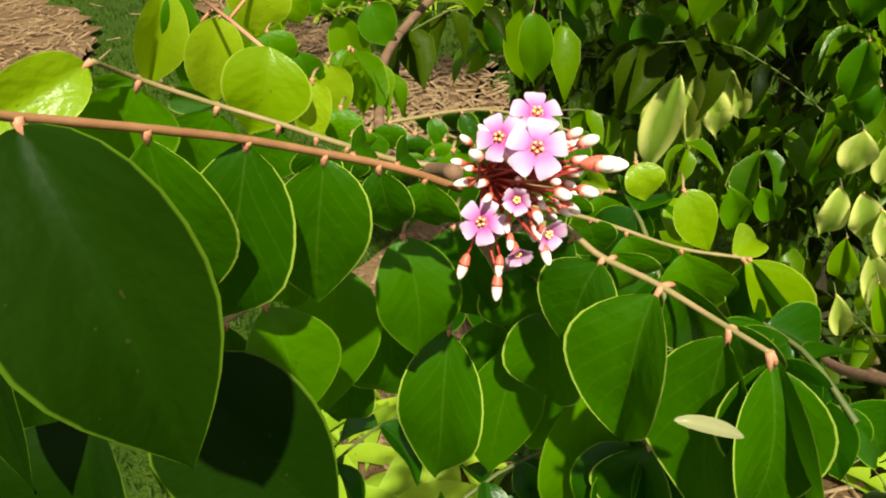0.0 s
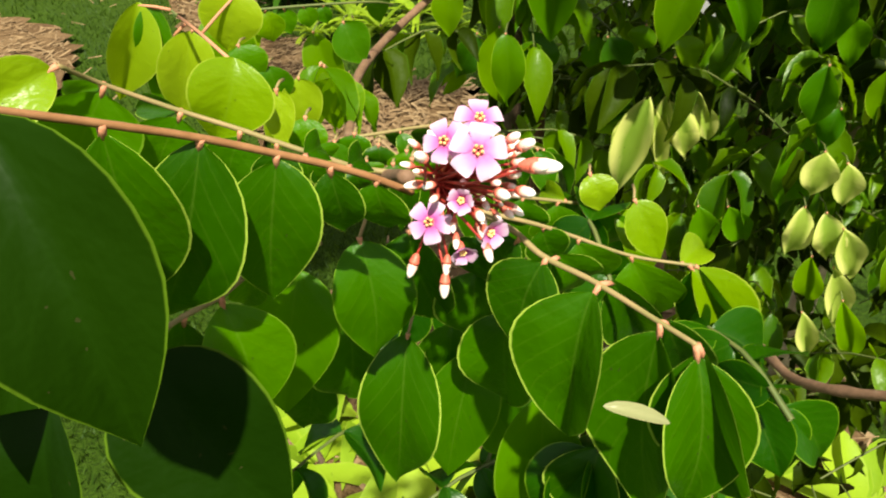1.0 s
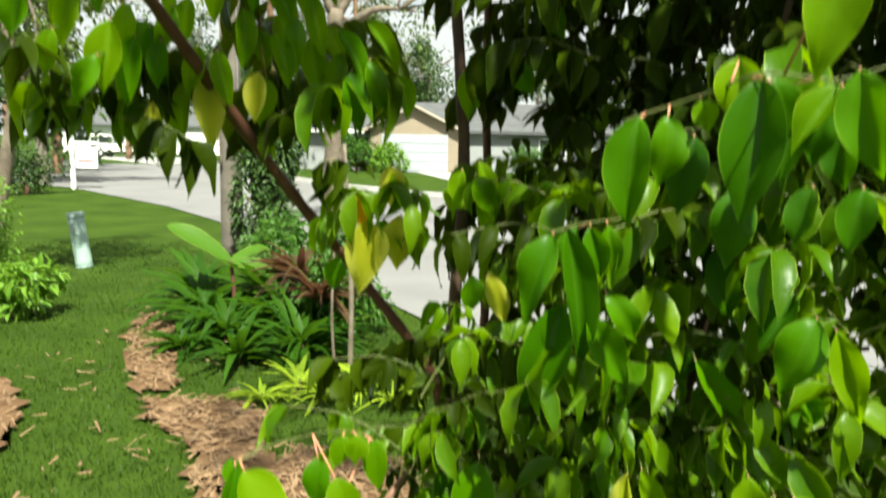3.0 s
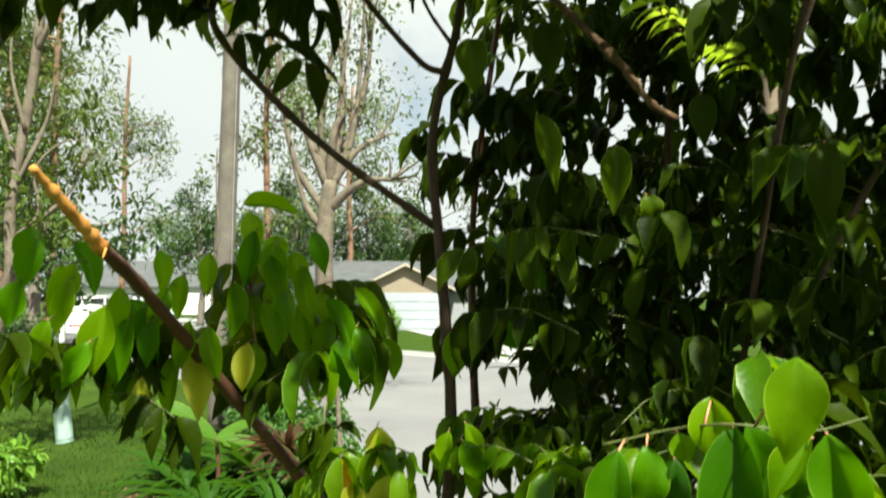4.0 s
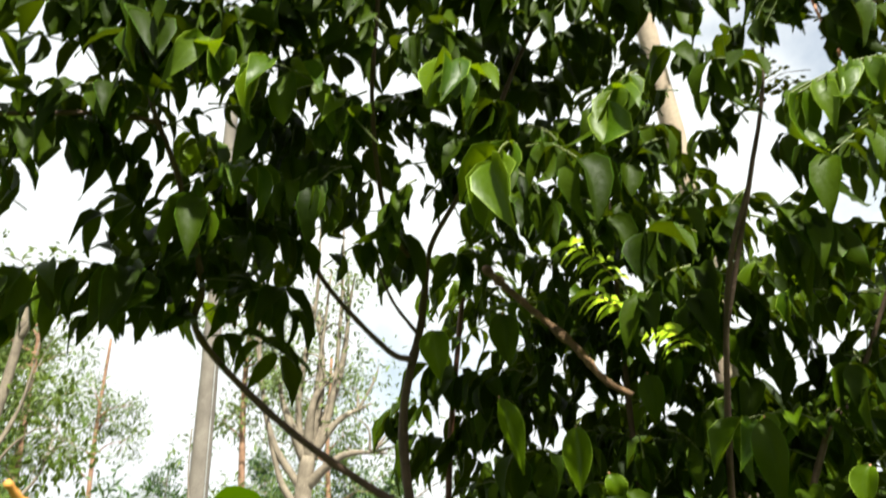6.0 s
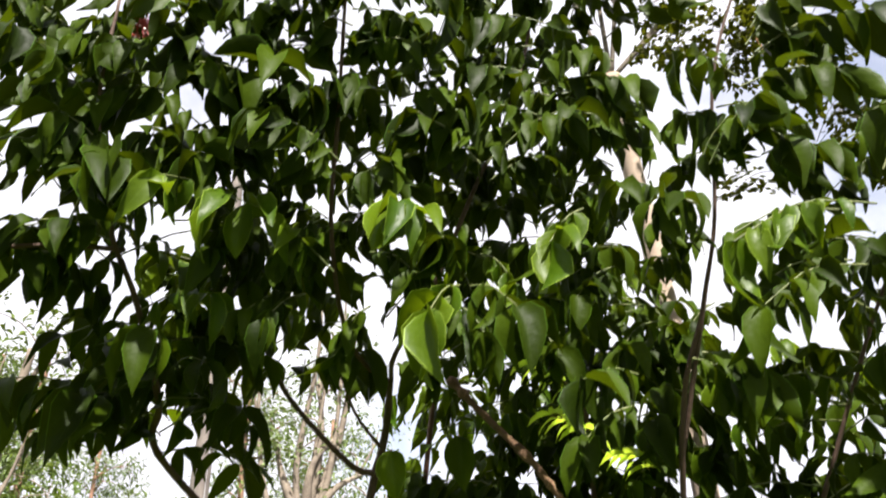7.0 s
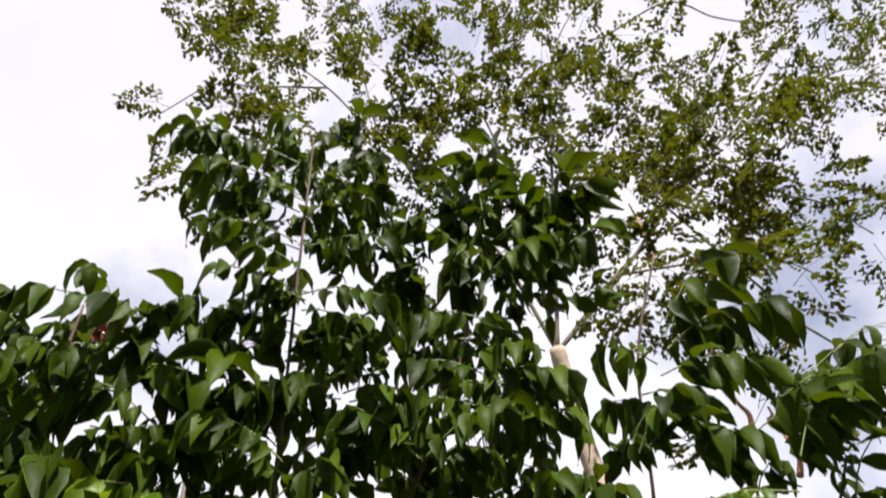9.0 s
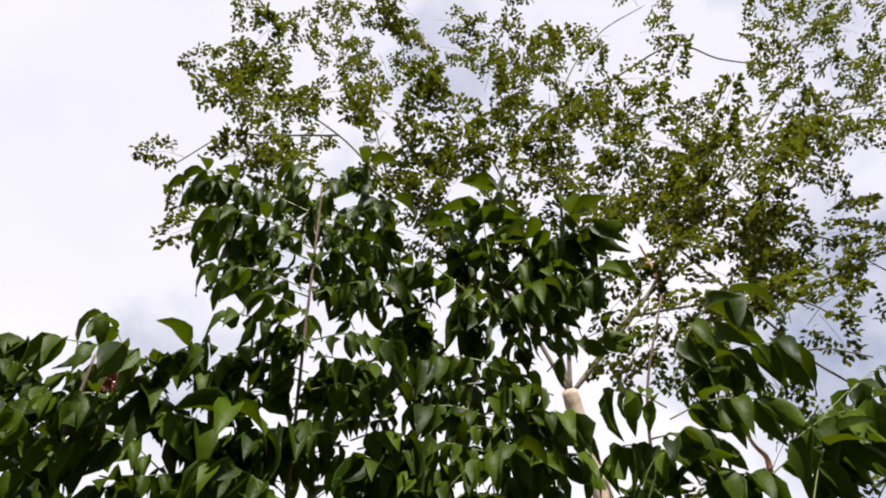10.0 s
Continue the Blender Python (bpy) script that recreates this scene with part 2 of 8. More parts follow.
M_SHAGGY = rough_surface("dry_brown_bark", [(0.35, (0.045, 0.024, 0.013)), (0.55, (0.12, 0.065, 0.033)), (0.72, (0.38, 0.23, 0.13))], 40.0, 0.9, 0.9, 260.0, distance=0.002)
M_PALEBARK = rough_surface("pale_bark", [(0.30, (0.059, 0.045, 0.035)), (0.52, (0.140, 0.112, 0.084)), (0.72, (0.252, 0.210, 0.164))], 5.0, 0.85, 0.8, 34.0, distance=0.004)
M_GREYTRUNK = rough_surface("grey_trunk_bark", [(0.25, (0.098, 0.075, 0.064)), (0.6, (0.173, 0.143, 0.124)), (0.85, (0.255, 0.217, 0.188))], 5.0, 0.9, 0.8, 60.0, distance=0.006)
M_PINEBARK = rough_surface("pine_bark", [(0.25, (0.098, 0.049, 0.030)), (0.6, (0.225, 0.128, 0.083)), (0.85, (0.315, 0.203, 0.150))], 4.0, 0.9, 0.9, 40.0, distance=0.01)
M_MORBARK = rough_surface("moringa_bark", [(0.25, (0.192, 0.136, 0.096)), (0.6, (0.336, 0.264, 0.200)), (0.85, (0.440, 0.368, 0.296))], 12.0, 0.85, 0.6, 110.0, distance=0.003)
M_MORTWIG = rough_surface("moringa_twig", [(0.3, (0.05, 0.04, 0.028)), (0.7, (0.12, 0.095, 0.065))], 14.0, 0.85, 0.5, 120.0, distance=0.002)
M_POD = rough_surface("dry_pod", [(0.3, (0.20, 0.07, 0.03)), (0.7, (0.38, 0.18, 0.09))], 30.0, 0.7, 0.4)

# flower
M_PETAL, pn, pl, p_out = material("pink_petal")
p_uv = pn.new("ShaderNodeUVMap")
p_sep = pn.new("ShaderNodeSeparateXYZ")
pl.new(p_uv.outputs["UV"], p_sep.inputs[0])
p_noise = noise_tex(pn, pl, 260.0, 3.0)
p_len = math_node(pn, pl, 'ADD', p_sep.outputs[1], math_node(pn, pl, 'MULTIPLY', math_node(pn, pl, 'SUBTRACT', p_noise, 0.5), 0.25))
p_col = ramp(pn, pl, p_len, [(0.0, (0.80, 0.60, 0.50)), (0.10, (0.50, 0.06, 0.28)), (0.28, (0.50, 0.13, 0.44)), (0.52, (0.56, 0.25, 0.52)), (0.92, (0.66, 0.44, 0.63))])
p_streak = pn.new("ShaderNodeTexWave")
p_streak.inputs["Scale"].default_value = 3.4
pl.new(p_uv.outputs["UV"], p_streak.inputs["Vector"])
p_near = math_node(pn, pl, 'SUBTRACT', 0.62, p_sep.outputs[1], True)
p_col = mix_col(pn, pl, math_node(pn, pl, 'MULTIPLY', math_node(pn, pl, 'MULTIPLY', p_streak.outputs["Fac"], p_near), 0.9), p_col, (0.45, 0.04, 0.32))
p_b = pn.new("ShaderNodeBsdfPrincipled")
p_b.inputs["Roughness"].default_value = 0.55
pl.new(p_col, p_b.inputs["Base Color"])
p_t = pn.new("ShaderNodeBsdfTranslucent")
pl.new(p_col, p_t.inputs["Color"])
p_mx = pn.new("ShaderNodeMixShader")
p_mx.inputs[0].default_value = 0.3
pl.new(p_b.outputs[0], p_mx.inputs[1])
pl.new(p_t.outputs[0], p_mx.inputs[2])
pl.new(p_mx.outputs[0], p_out.inputs["Surface"])
M_BUD, bn_, bl_, b_out = material("white_pink_bud")
b_uv = bn_.new("ShaderNodeUVMap")
b_sep = bn_.new("ShaderNodeSeparateXYZ")
bl_.new(b_uv.outputs["UV"], b_sep.inputs[0])
b_len = math_node(bn_, bl_, 'ADD', b_sep.outputs[1], math_node(bn_, bl_, 'MULTIPLY', noise_tex(bn_, bl_, 300.0), 0.3))
b_col = ramp(bn_, bl_, b_len, [(0.15, (0.55, 0.13, 0.10)), (0.55, (0.80, 0.42, 0.38)), (0.9, (0.92, 0.80, 0.80))])
b_p = bn_.new("ShaderNodeBsdfPrincipled")
b_p.inputs["Roughness"].default_value = 0.45
b_p.inputs["Subsurface Weight"].default_value = 0.15
b_p.inputs["Subsurface Radius"].default_value = (0.002, 0.001, 0.001)
bl_.new(b_col, b_p.inputs["Base Color"])
bl_.new(b_p.outputs[0], b_out.inputs["Surface"])
M_CALYX = plain("red_calyx", (0.50, 0.10, 0.07), 0.5, vary=0.3, scale=300)
M_REDSTALK = plain("red_stalk", (0.30, 0.025, 0.02), 0.45, vary=0.35, scale=200)
M_STAMEN = plain("cream_stamen", (0.85, 0.52, 0.22), 0.6, vary=0.2, scale=300)
M_EYE = plain("flower_eye", (0.35, 0.04, 0.05), 0.6, vary=0.2, scale=300)

# ground and street
M_LAWN = rough_surface("lawn", [(0.28, (0.012, 0.031, 0.002)), (0.45, (0.028, 0.054, 0.004)), (0.62, (0.044, 0.077, 0.007)), (0.8, (0.061, 0.094, 0.013))], 0.9, 0.95, 0.9, 55.0, distance=0.03, spec=0.1, coords="Object")
M_MULCH = rough_surface("mulch", [(0.28, (0.05, 0.026, 0.014)), (0.5, (0.13, 0.075, 0.04)), (0.75, (0.24, 0.155, 0.09))], 3.0, 0.95, 0.9, 70.0, distance=0.02, spec=0.1)
M_STRAW = rough_surface("straw", [(0.3, (0.085, 0.045, 0.024)), (0.5, (0.18, 0.11, 0.06)), (0.75, (0.34, 0.23, 0.14))], 12.0, 0.9, 0.3, 60.0)
M_ROAD = rough_surface("pale_road", [(0.3, (0.128, 0.122, 0.128)), (0.5, (0.162, 0.157, 0.162)), (0.75, (0.197, 0.192, 0.197))], 0.5, 0.9, 0.4, 70.0, distance=0.006, spec=0.2)
M_CONCRETE = rough_surface("kerb_concrete", [(0.3, (0.26, 0.255, 0.25)), (0.7, (0.38, 0.37, 0.355))], 2.0, 0.9, 0.4, 60.0, distance=0.004)
M_WALL_BEIGE = rough_surface("beige_render", [(0.3, (0.228, 0.182, 0.137)), (0.7, (0.274, 0.223, 0.171))], 1.2, 0.9, 0.3, 40.0)
M_WALL_GREY = rough_surface("pale_grey_render", [(0.3, (0.224, 0.231, 0.244)), (0.7, (0.277, 0.284, 0.297))], 1.0, 0.85, 0.2, 40.0)
M_ROOF = rough_surface("grey_shingle", [(0.3, (0.055, 0.057, 0.062)), (0.7, (0.10, 0.102, 0.108))], 1.6, 0.9, 0.5, 12.0)
M_ROOF_TAN = rough_surface("tan_shingle", [(0.3, (0.32, 0.27, 0.22)), (0.7, (0.46, 0.40, 0.34))], 1.6, 0.9, 0.5, 12.0)
M_WHITE = plain("white_paint", (0.80, 0.80, 0.80), 0.4, vary=0.05)
M_GARAGE = plain("grey_white_door", (0.32, 0.34, 0.38), 0.5, vary=0.05)
M_GLASS = plain("dark_window_glass", (0.03, 0.035, 0.04), 0.05, vary=0.1)
M_TYRE = plain("tyre_rubber", (0.02, 0.02, 0.02), 0.85)
M_RIM = plain("wheel_rim", (0.5, 0.5, 0.52), 0.3, 0.9)
M_LAMP_RED = plain("red_lens", (0.45, 0.02, 0.02), 0.2)
M_RED = plain("red_print", (0.65, 0.10, 0.12), 0.5)
M_PEDESTAL = plain("pale_green_plastic", (0.30, 0.40, 0.37), 0.5, vary=0.08, scale=9)
M_POLE = rough_surface("weathered_pole_wood", [(0.3, (0.075, 0.062, 0.054)), (0.52, (0.128, 0.109, 0.094)), (0.75, (0.188, 0.165, 0.143))], 3.0, 0.9, 0.7, 50.0, distance=0.004)
M_METAL = plain("galvanised_steel", (0.45, 0.46, 0.47), 0.4, 0.8)

# ---- mesh helpers ----
class Buf:
    """Collects vertices, faces and uvs of one mesh."""

    def __init__(self):
        self.v, self.f, self.uv, self.n = [], [], [], 0

    def add(self, verts, faces, uvs=None):
        verts = np.asarray(verts, float)
        self.v.append(verts)
        self.f.extend(tuple(i + self.n for i in f) for f in faces)
        self.uv.append(np.asarray(uvs, float) if uvs is not None else np.tile((0.35, 0.5), (len(verts), 1)))
        self.n += len(verts)

    def mesh(self, name, mat, smooth=True):
        me = bpy.data.meshes.new(name)
        v = np.concatenate(self.v)
        me.from_pydata(v.tolist(), [], self.f)
        uv = np.concatenate(self.uv)
        layer = me.uv_layers.new(name="UVMap")
        idx = np.empty(len(me.loops), dtype=np.int32)
        me.loops.foreach_get("vertex_index", idx)
        layer.data.foreach_set("uv", uv[idx].astype(np.float32).ravel())
        me.materials.append(mat)
        if smooth:
            me.polygons.foreach_set("use_smooth", [True] * len(me.polygons))
        me.update()
        return me


def thing(name, label, category, group="", at=(0, 0, 0), kind=""):
    ob = new(name)
    ob.location = at
    return tagged(ob, label, category, group, kind)


def part(name, mesh, parent=None, label="", at=None, kind=""):
    ob = new(name, mesh)
    if parent is not None:
        ob.parent = parent
    if at is not None:
        ob.matrix_basis = at if isinstance(at, Matrix) else Matrix.Translation(at)
    return tagged(ob, label, "", "", kind)


def catmull(pts, per=6):
    p = np.asarray(pts, float)
    if len(p) == 2:
        return np.array([p[0] + (p[1] - p[0]) * t for t in np.linspace(0, 1, per + 1)])
    q = np.vstack([2 * p[0] - p[1], p, 2 * p[-1] - p[-2]])
    out = []
    for i in range(len(p) - 1):
        a, b, c, d = q[i:i + 4]
        for t in np.linspace(0, 1, per, endpoint=False):
            out.append(0.5 * (2 * b + (c - a) * t + (2 * a - 5 * b + 4 * c - d) * t * t + (3 * b - 3 * c + d - a) * t ** 3))
    out.append(p[-1])
    return np.array(out)


def tube(buf, pts, r0, r1, sides=8, wobble=0.0, rng=None, knots=0.0, cap=True):
    """A tapered tube along the points, with swollen knots and an uneven skin."""
    pts = np.asarray(pts, float)
    n = len(pts)
    d = np.gradient(pts, axis=0)
    d /= np.linalg.norm(d, axis=1)[:, None] + 1e-12
    ref = np.array((0.31, 0.77, 0.55)) if abs(d[0] @ np.array((0.31, 0.77, 0.55))) < 0.9 else np.array((1.0, 0, 0))
    rows = []
    for i in range(n):
        a = ref - d[i] * (ref @ d[i])
        a /= np.linalg.norm(a)
        ref = a
        b = np.cross(d[i], a)
        s = i / max(1, n - 1)
        r = r0 + (r1 - r0) * s
        if knots and rng is not None and rng.random() < 0.25:
            r *= 1 + knots * rng.random()
        ang = np.linspace(0, 2 * np.pi, sides, endpoint=False)
        rr = np.full(sides, r)
        if wobble and rng is not None:
            rr = rr * (1 + wobble * (np.array([rng.random() for _ in range(sides)]) - 0.5))
        rows.append(pts[i] + np.outer(np.cos(ang) * rr, a) + np.outer(np.sin(ang) * rr, b))
    faces = []
    for i in range(n - 1):
        for k in range(sides):
            faces.append((i * sides + k, i * sides + (k + 1) % sides, (i + 1) * sides + (k + 1) % sides, (i + 1) * sides + k))
    if cap:
        faces.append(tuple(range(sides - 1, -1, -1)))
        faces.append(tuple((n - 1) * sides + k for k in range(sides)))
    uv = np.array([(k / sides, i / max(1, n - 1)) for i in range(n) for k in range(sides)])
    buf.add(np.concatenate(rows), faces, uv)


def box(buf, lo, hi, bevel=0.0):
    """A box, with its edges taken off where bevel is given."""
    bm = bmesh.new()
    bmesh.ops.create_cube(bm, size=1)
    lo, hi = Vector(lo), Vector(hi)
    for v in bm.verts:
        v.co = Vector(((lo + hi) / 2)[i] + v.co[i] * (hi - lo)[i] for i in range(3))
    if bevel:
        bmesh.ops.bevel(bm, geom=bm.edges[:], offset=bevel, segments=2, affect='EDGES')
    bm.verts.index_update()
    buf.add([v.co[:] for v in bm.verts], [[v.index for v in f.verts] for f in bm.faces])
    bm.free()


def box_mesh(name, lo, hi, mat, bevel=0.0):
    b = Buf()
    box(b, lo, hi, bevel)
    return b.mesh(name, mat, False)


def leaf_grid(rows, cols, ratio, peak=0.42, tip=1.0, fold=0.12, droop=0.15, cup=0.0, wave=0.0, phase=0.0, arch=0.0, base=0.54, ovate=0.0):
    """A leaf blade of length 1 along +y, upper side +z: vertices, faces, uvs. ovate: a drawn-out tip and a base that is the rounder the lower the number."""
    v, uv = [], []
    a = base
    b = a * (1 - peak) / peak * tip
    top = (a / (a + b)) ** a * (b / (a + b)) ** b
    for i in range(rows + 1):
        t = (1 - math.cos(math.pi * i / rows)) / 2
        w = ratio * 0.5 * (t ** a * (1 - t) ** b) / top if 0 < t < 1 else ratio * (0.05 if t == 0 else 0.004)
        if ovate and 0 < t < 1:
            s = (t - peak) / (1 - peak)
            w = ratio * 0.5 * ((1 - (1 - t / peak) ** 2.3) ** ovate if t < peak else (1 - s ** 1.9) * (1 - 0.22 * tip * s * s))
        for k in range(cols + 1):
            u = -1 + 2 * k / cols
            z = fold * abs(u) * w * 2 - cup * u * u * w - droop * t * t + wave * math.sin(9 * t + phase + 1.3 * u) * abs(u) * ratio + arch * math.sin(math.pi * t ** 0.75)
            v.append((u * w + (0.07 * ratio * math.sin(2.3 * phase + 0.6) * math.sin(math.pi * t) if ovate else 0), t - droop * 0.25 * t * t, z))
            uv.append(((u + 1) / 2, t))
    f = [(i * (cols + 1) + k, i * (cols + 1) + k + 1, (i + 1) * (cols + 1) + k + 1, (i + 1) * (cols + 1) + k) for i in range(rows) for k in range(cols)]
    return np.array(v), f, np.array(uv)


def frame_of(direction, normal):
    """A 3x3 turn whose y is the direction and whose z is near the normal."""
    y = direction / (np.linalg.norm(direction) + 1e-12)
    z = normal - y * (normal @ y)
    z /= np.linalg.norm(z) + 1e-12
    return np.stack([np.cross(y, z), y, z], axis=1)


def unit(v):
    v = np.asarray(v, float)
    return v / (np.linalg.norm(v) + 1e-12)


# blades for the many small leaves of a crown
SMALL = [leaf_grid(6, 2, r, pk, tp, fo, dr, cu, 0.10, ph, 0.05, ovate=0.66) for r, pk, tp, fo, dr, cu, ph in
         [(0.39, 0.38, 1.9, 0.36, 0.24, 0.0, 0), (0.35, 0.41, 2.2, 0.28, 0.36, 0.1, 1), (0.43, 0.37, 1.7, 0.50, 0.16, 0.0, 2), (0.36, 0.40, 2.3, 0.34, 0.44, 0.1, 3)]]
TINY = [leaf_grid(2, 2, 0.55, 0.45, 1.0, 0.2, 0.2), leaf_grid(2, 2, 0.62, 0.5, 1.0, -0.1, 0.3)]
STRAP = [leaf_grid(6, 2, 0.13, 0.35, 1.0, 0.25, 0.75), leaf_grid(6, 2, 0.16, 0.35, 1.0, 0.3, 0.45), leaf_grid(6, 2, 0.11, 0.3, 1.0, 0.25, 1.0)]


def scatter_leaf(buf, shape, place, direction, normal, length):
    v, f, uv = shape
    buf.add(v @ (frame_of(direction, normal) * length).T + place, f, uv)


# ---- ground and street ----
def flat_sheet(name, outline, z, mat, label, category, edge=0.0, rng=None):
    """A level sheet with an outline of few corners, its border made uneven."""
    pts = [Vector((*p, 0)) for p in outline]
    ring = []
    for a, b in zip(pts, pts[1:] + pts[:1]):
        for i in range(8):
            p = a.lerp(b, i / 8)
            if edge:
                p += Vector((rng.uniform(-edge, edge), rng.uniform(-edge, edge), 0))
            ring.append((p.x, p.y, z))
    me = bpy.data.meshes.new(name)
    me.from_pydata(ring, [], [tuple(range(len(ring)))])
    me.materials.append(mat)
    return tagged(new(name, me), label, category, "", "structure")


rng = random.Random(4)
lawn_buf = Buf()
N = 60
xs = np.concatenate([np.linspace(-1500, -30, 8), np.linspace(-28, 28, N), np.linspace(30, 1500, 8)])
ys = np.concatenate([np.linspace(-1500, -12, 8), np.linspace(-10, 60, N), np.linspace(64, 1500, 8)])
gv = [(x, y, 0.02 * noise.noise((x * 0.5, y * 0.5, 0)) - 0.02 if abs(x) < 30 and -12 < y < 60 else -0.02) for y in ys for x in xs]
gn = len(xs)
lawn_buf.add(gv, [(j * gn + i, j * gn + i + 1, (j + 1) * gn + i + 1, (j + 1) * gn + i) for j in range(len(ys) - 1) for i in range(gn - 1)])
tagged(new("ground", lawn_buf.mesh("ground", M_LAWN)), "mown green lawn spreading to the far gardens", "lawn", "", "structure")

road = flat_sheet("road", [(30, -14), (6, 1.6), (3, 4.0), (0.9, 5.3), (-4.7, 15.7), (-7.0, 19.0), (-12.3, 25.0), (-30, 38), (-60, 50), (-60, 62), (-22, 48), (-14.6, 48.4), (-10, 40), (-1.7, 26), (12, 17), (60, -8)],
                  0.004, M_ROAD, "wide pale grey residential street with worn surface", "road")
side_road = flat_sheet("driveway", [(-33, 66), (-21, 66), (-14, 50), (-19, 49)], 0.008, M_CONCRETE, "pale concrete driveway across the street", "driveway")
side_drive = flat_sheet("garage_drive", [(-1.4, 43.6), (0.9, 43.6), (5.4, 21.1), (3.2, 22.5)], 0.008, M_CONCRETE, "pale concrete drive up to the garage", "driveway")


def kerb(outline, label):
    b = Buf()
    pts = catmull([(x, y, 0) for x, y in outline], 6)
    d = np.gradient(pts, axis=0)
    d /= np.linalg.norm(d, axis=1)[:, None]
    nrm = np.stack([-d[:, 1], d[:, 0], np.zeros(len(d))], axis=1)
    prof = [(-0.16, -0.05), (-0.16, 0.015), (-0.02, 0.03), (0.0, 0.12), (0.15, 0.125), (0.16, -0.05)]
    rows = np.concatenate([p + np.outer([a for a, _ in prof], nr) + np.outer([h for _, h in prof], (0, 0, 1)) for p, nr in zip(pts, nrm)])
    k = len(prof)
    b.add(rows, [(i * k + j, i * k + j + 1, (i + 1) * k + j + 1, (i + 1) * k + j) for i in range(len(pts) - 1) for j in range(k - 1)])
    tagged(new("kerb", b.mesh("kerb", M_CONCRETE, False)), label, "kerb", "", "structure")


kerb([(60, -8), (12, 17), (-1.7, 26), (-10, 40), (-14.6, 48.4)][::-1], "pale concrete kerb along the far side of the street")
kerb([(-22, 48), (-60, 62)], "pale concrete kerb by the far lawn")

# mulch beds
MULCH_BEDS = [[(-3.0, 7.4), (-2.6, 7.3), (-2.3, 6.1), (-1.8, 5.0), (-2.05, 4.85), (-2.75, 6.3)],
              [(-1.95, 4.75), (-1.4, 4.75), (-1.0, 4.4), (-0.85, 3.3), (-1.12, 3.1), (-1.35, 3.9), (-1.8, 4.35)],
              [(-0.8, 3.95), (-0.1, 3.8), (0.0, 3.2), (-0.5, 2.7), (-0.85, 3.1)],
              [(-3.8, 5.4), (-3.0, 4.95), (-2.55, 4.3), (-2.45, 3.7), (-2.8, 3.2), (-4.2, 3.6)],
              [(-0.2, 2.3), (0.5, 2.2), (1.0, 1.6), (0.9, 0.7), (0.2, 0.5), (-0.5, 1.0), (-0.6, 1.8)]]
for i, bed in enumerate(MULCH_BEDS):
    flat_sheet("mulch_bed", bed, 0.012 + 0.004 * i, M_MULCH, "bed of loose brown mulch on bare soil", "mulch", 0.07, rng)


def inside(p, poly):
    hit = False
    for (x1, y1), (x2, y2) in zip(poly, poly[1:] + poly[:1]):
        if (y1 > p[1]) != (y2 > p[1]) and p[0] < (x2 - x1) * (p[1] - y1) / (y2 - y1) + x1:
            hit = not hit
    return hit


straw = Buf()
for bed in MULCH_BEDS:
    bx, by = [p[0] for p in bed], [p[1] for p in bed]
    for _ in range(1500):
        p = (rng.uniform(min(bx) - 0.1, max(bx) + 0.1), rng.uniform(min(by) - 0.1, max(by) + 0.1))
        if not inside(p, bed) and rng.random() > 0.02:
            continue
        a, tilt, ln, w = rng.uniform(0, 6.28), rng.uniform(-0.35, 0.35), rng.uniform(0.03, 0.13), rng.uniform(0.003, 0.012)
        d = np.array((math.cos(a) * math.cos(tilt), math.sin(a) * math.cos(tilt), math.sin(tilt))) * ln / 2
        s = np.array((-math.sin(a), math.cos(a), 0)) * w
        c = np.array((p[0], p[1], 0.02 + rng.random() * 0.03))
        up = np.array((0, 0, w * 0.5))
        straw.add([c - d - s, c - d + s, c + d * 0.9 + s * 0.6, c + d - s * 0.4, c - d + up, c + d + up], [(0, 1, 4), (1, 2, 5, 4), (2, 3, 5), (3, 0, 4, 5)])
tagged(new("straw", straw.mesh("straw", M_STRAW, False)), "loose brown straw and bark chips", "mulch", "", "stuff")

# grass blades on the near lawn
grass = Buf()
for _ in range(60000):
    y = 1.3 + 11.0 * rng.random() ** 1.5 + rng.gauss(0, 0.25)
    x = rng.uniform(-0.62 * y - 0.4, 0.35 * y) + rng.gauss(0, 0.3)
    if (rng.random() > 0.55 and any(inside((x, y), bed) for bed in MULCH_BEDS)) or x > 0.9 + (5.3 - y) * 0.53:
        continue
    a, h, w = rng.uniform(0, 6.28), rng.uniform(0.02, 0.055), rng.uniform(0.002, 0.0045) * (1 + 0.12 * y)
    s = np.array((math.cos(a), math.sin(a), 0)) * w
    lean = np.array((rng.uniform(-0.03, 0.03), rng.uniform(-0.03, 0.03), h))
    c = np.array((x, y, -0.025))
    grass.add([c - s, c + s, c + lean * 0.6 + s * 0.6, c + lean], [(0, 1, 2), (0, 2, 3)])
tagged(new("grass", grass.mesh("grass", M_GRASS_BLADE, False)), "short green lawn grass blades", "grass", "", "stuff")


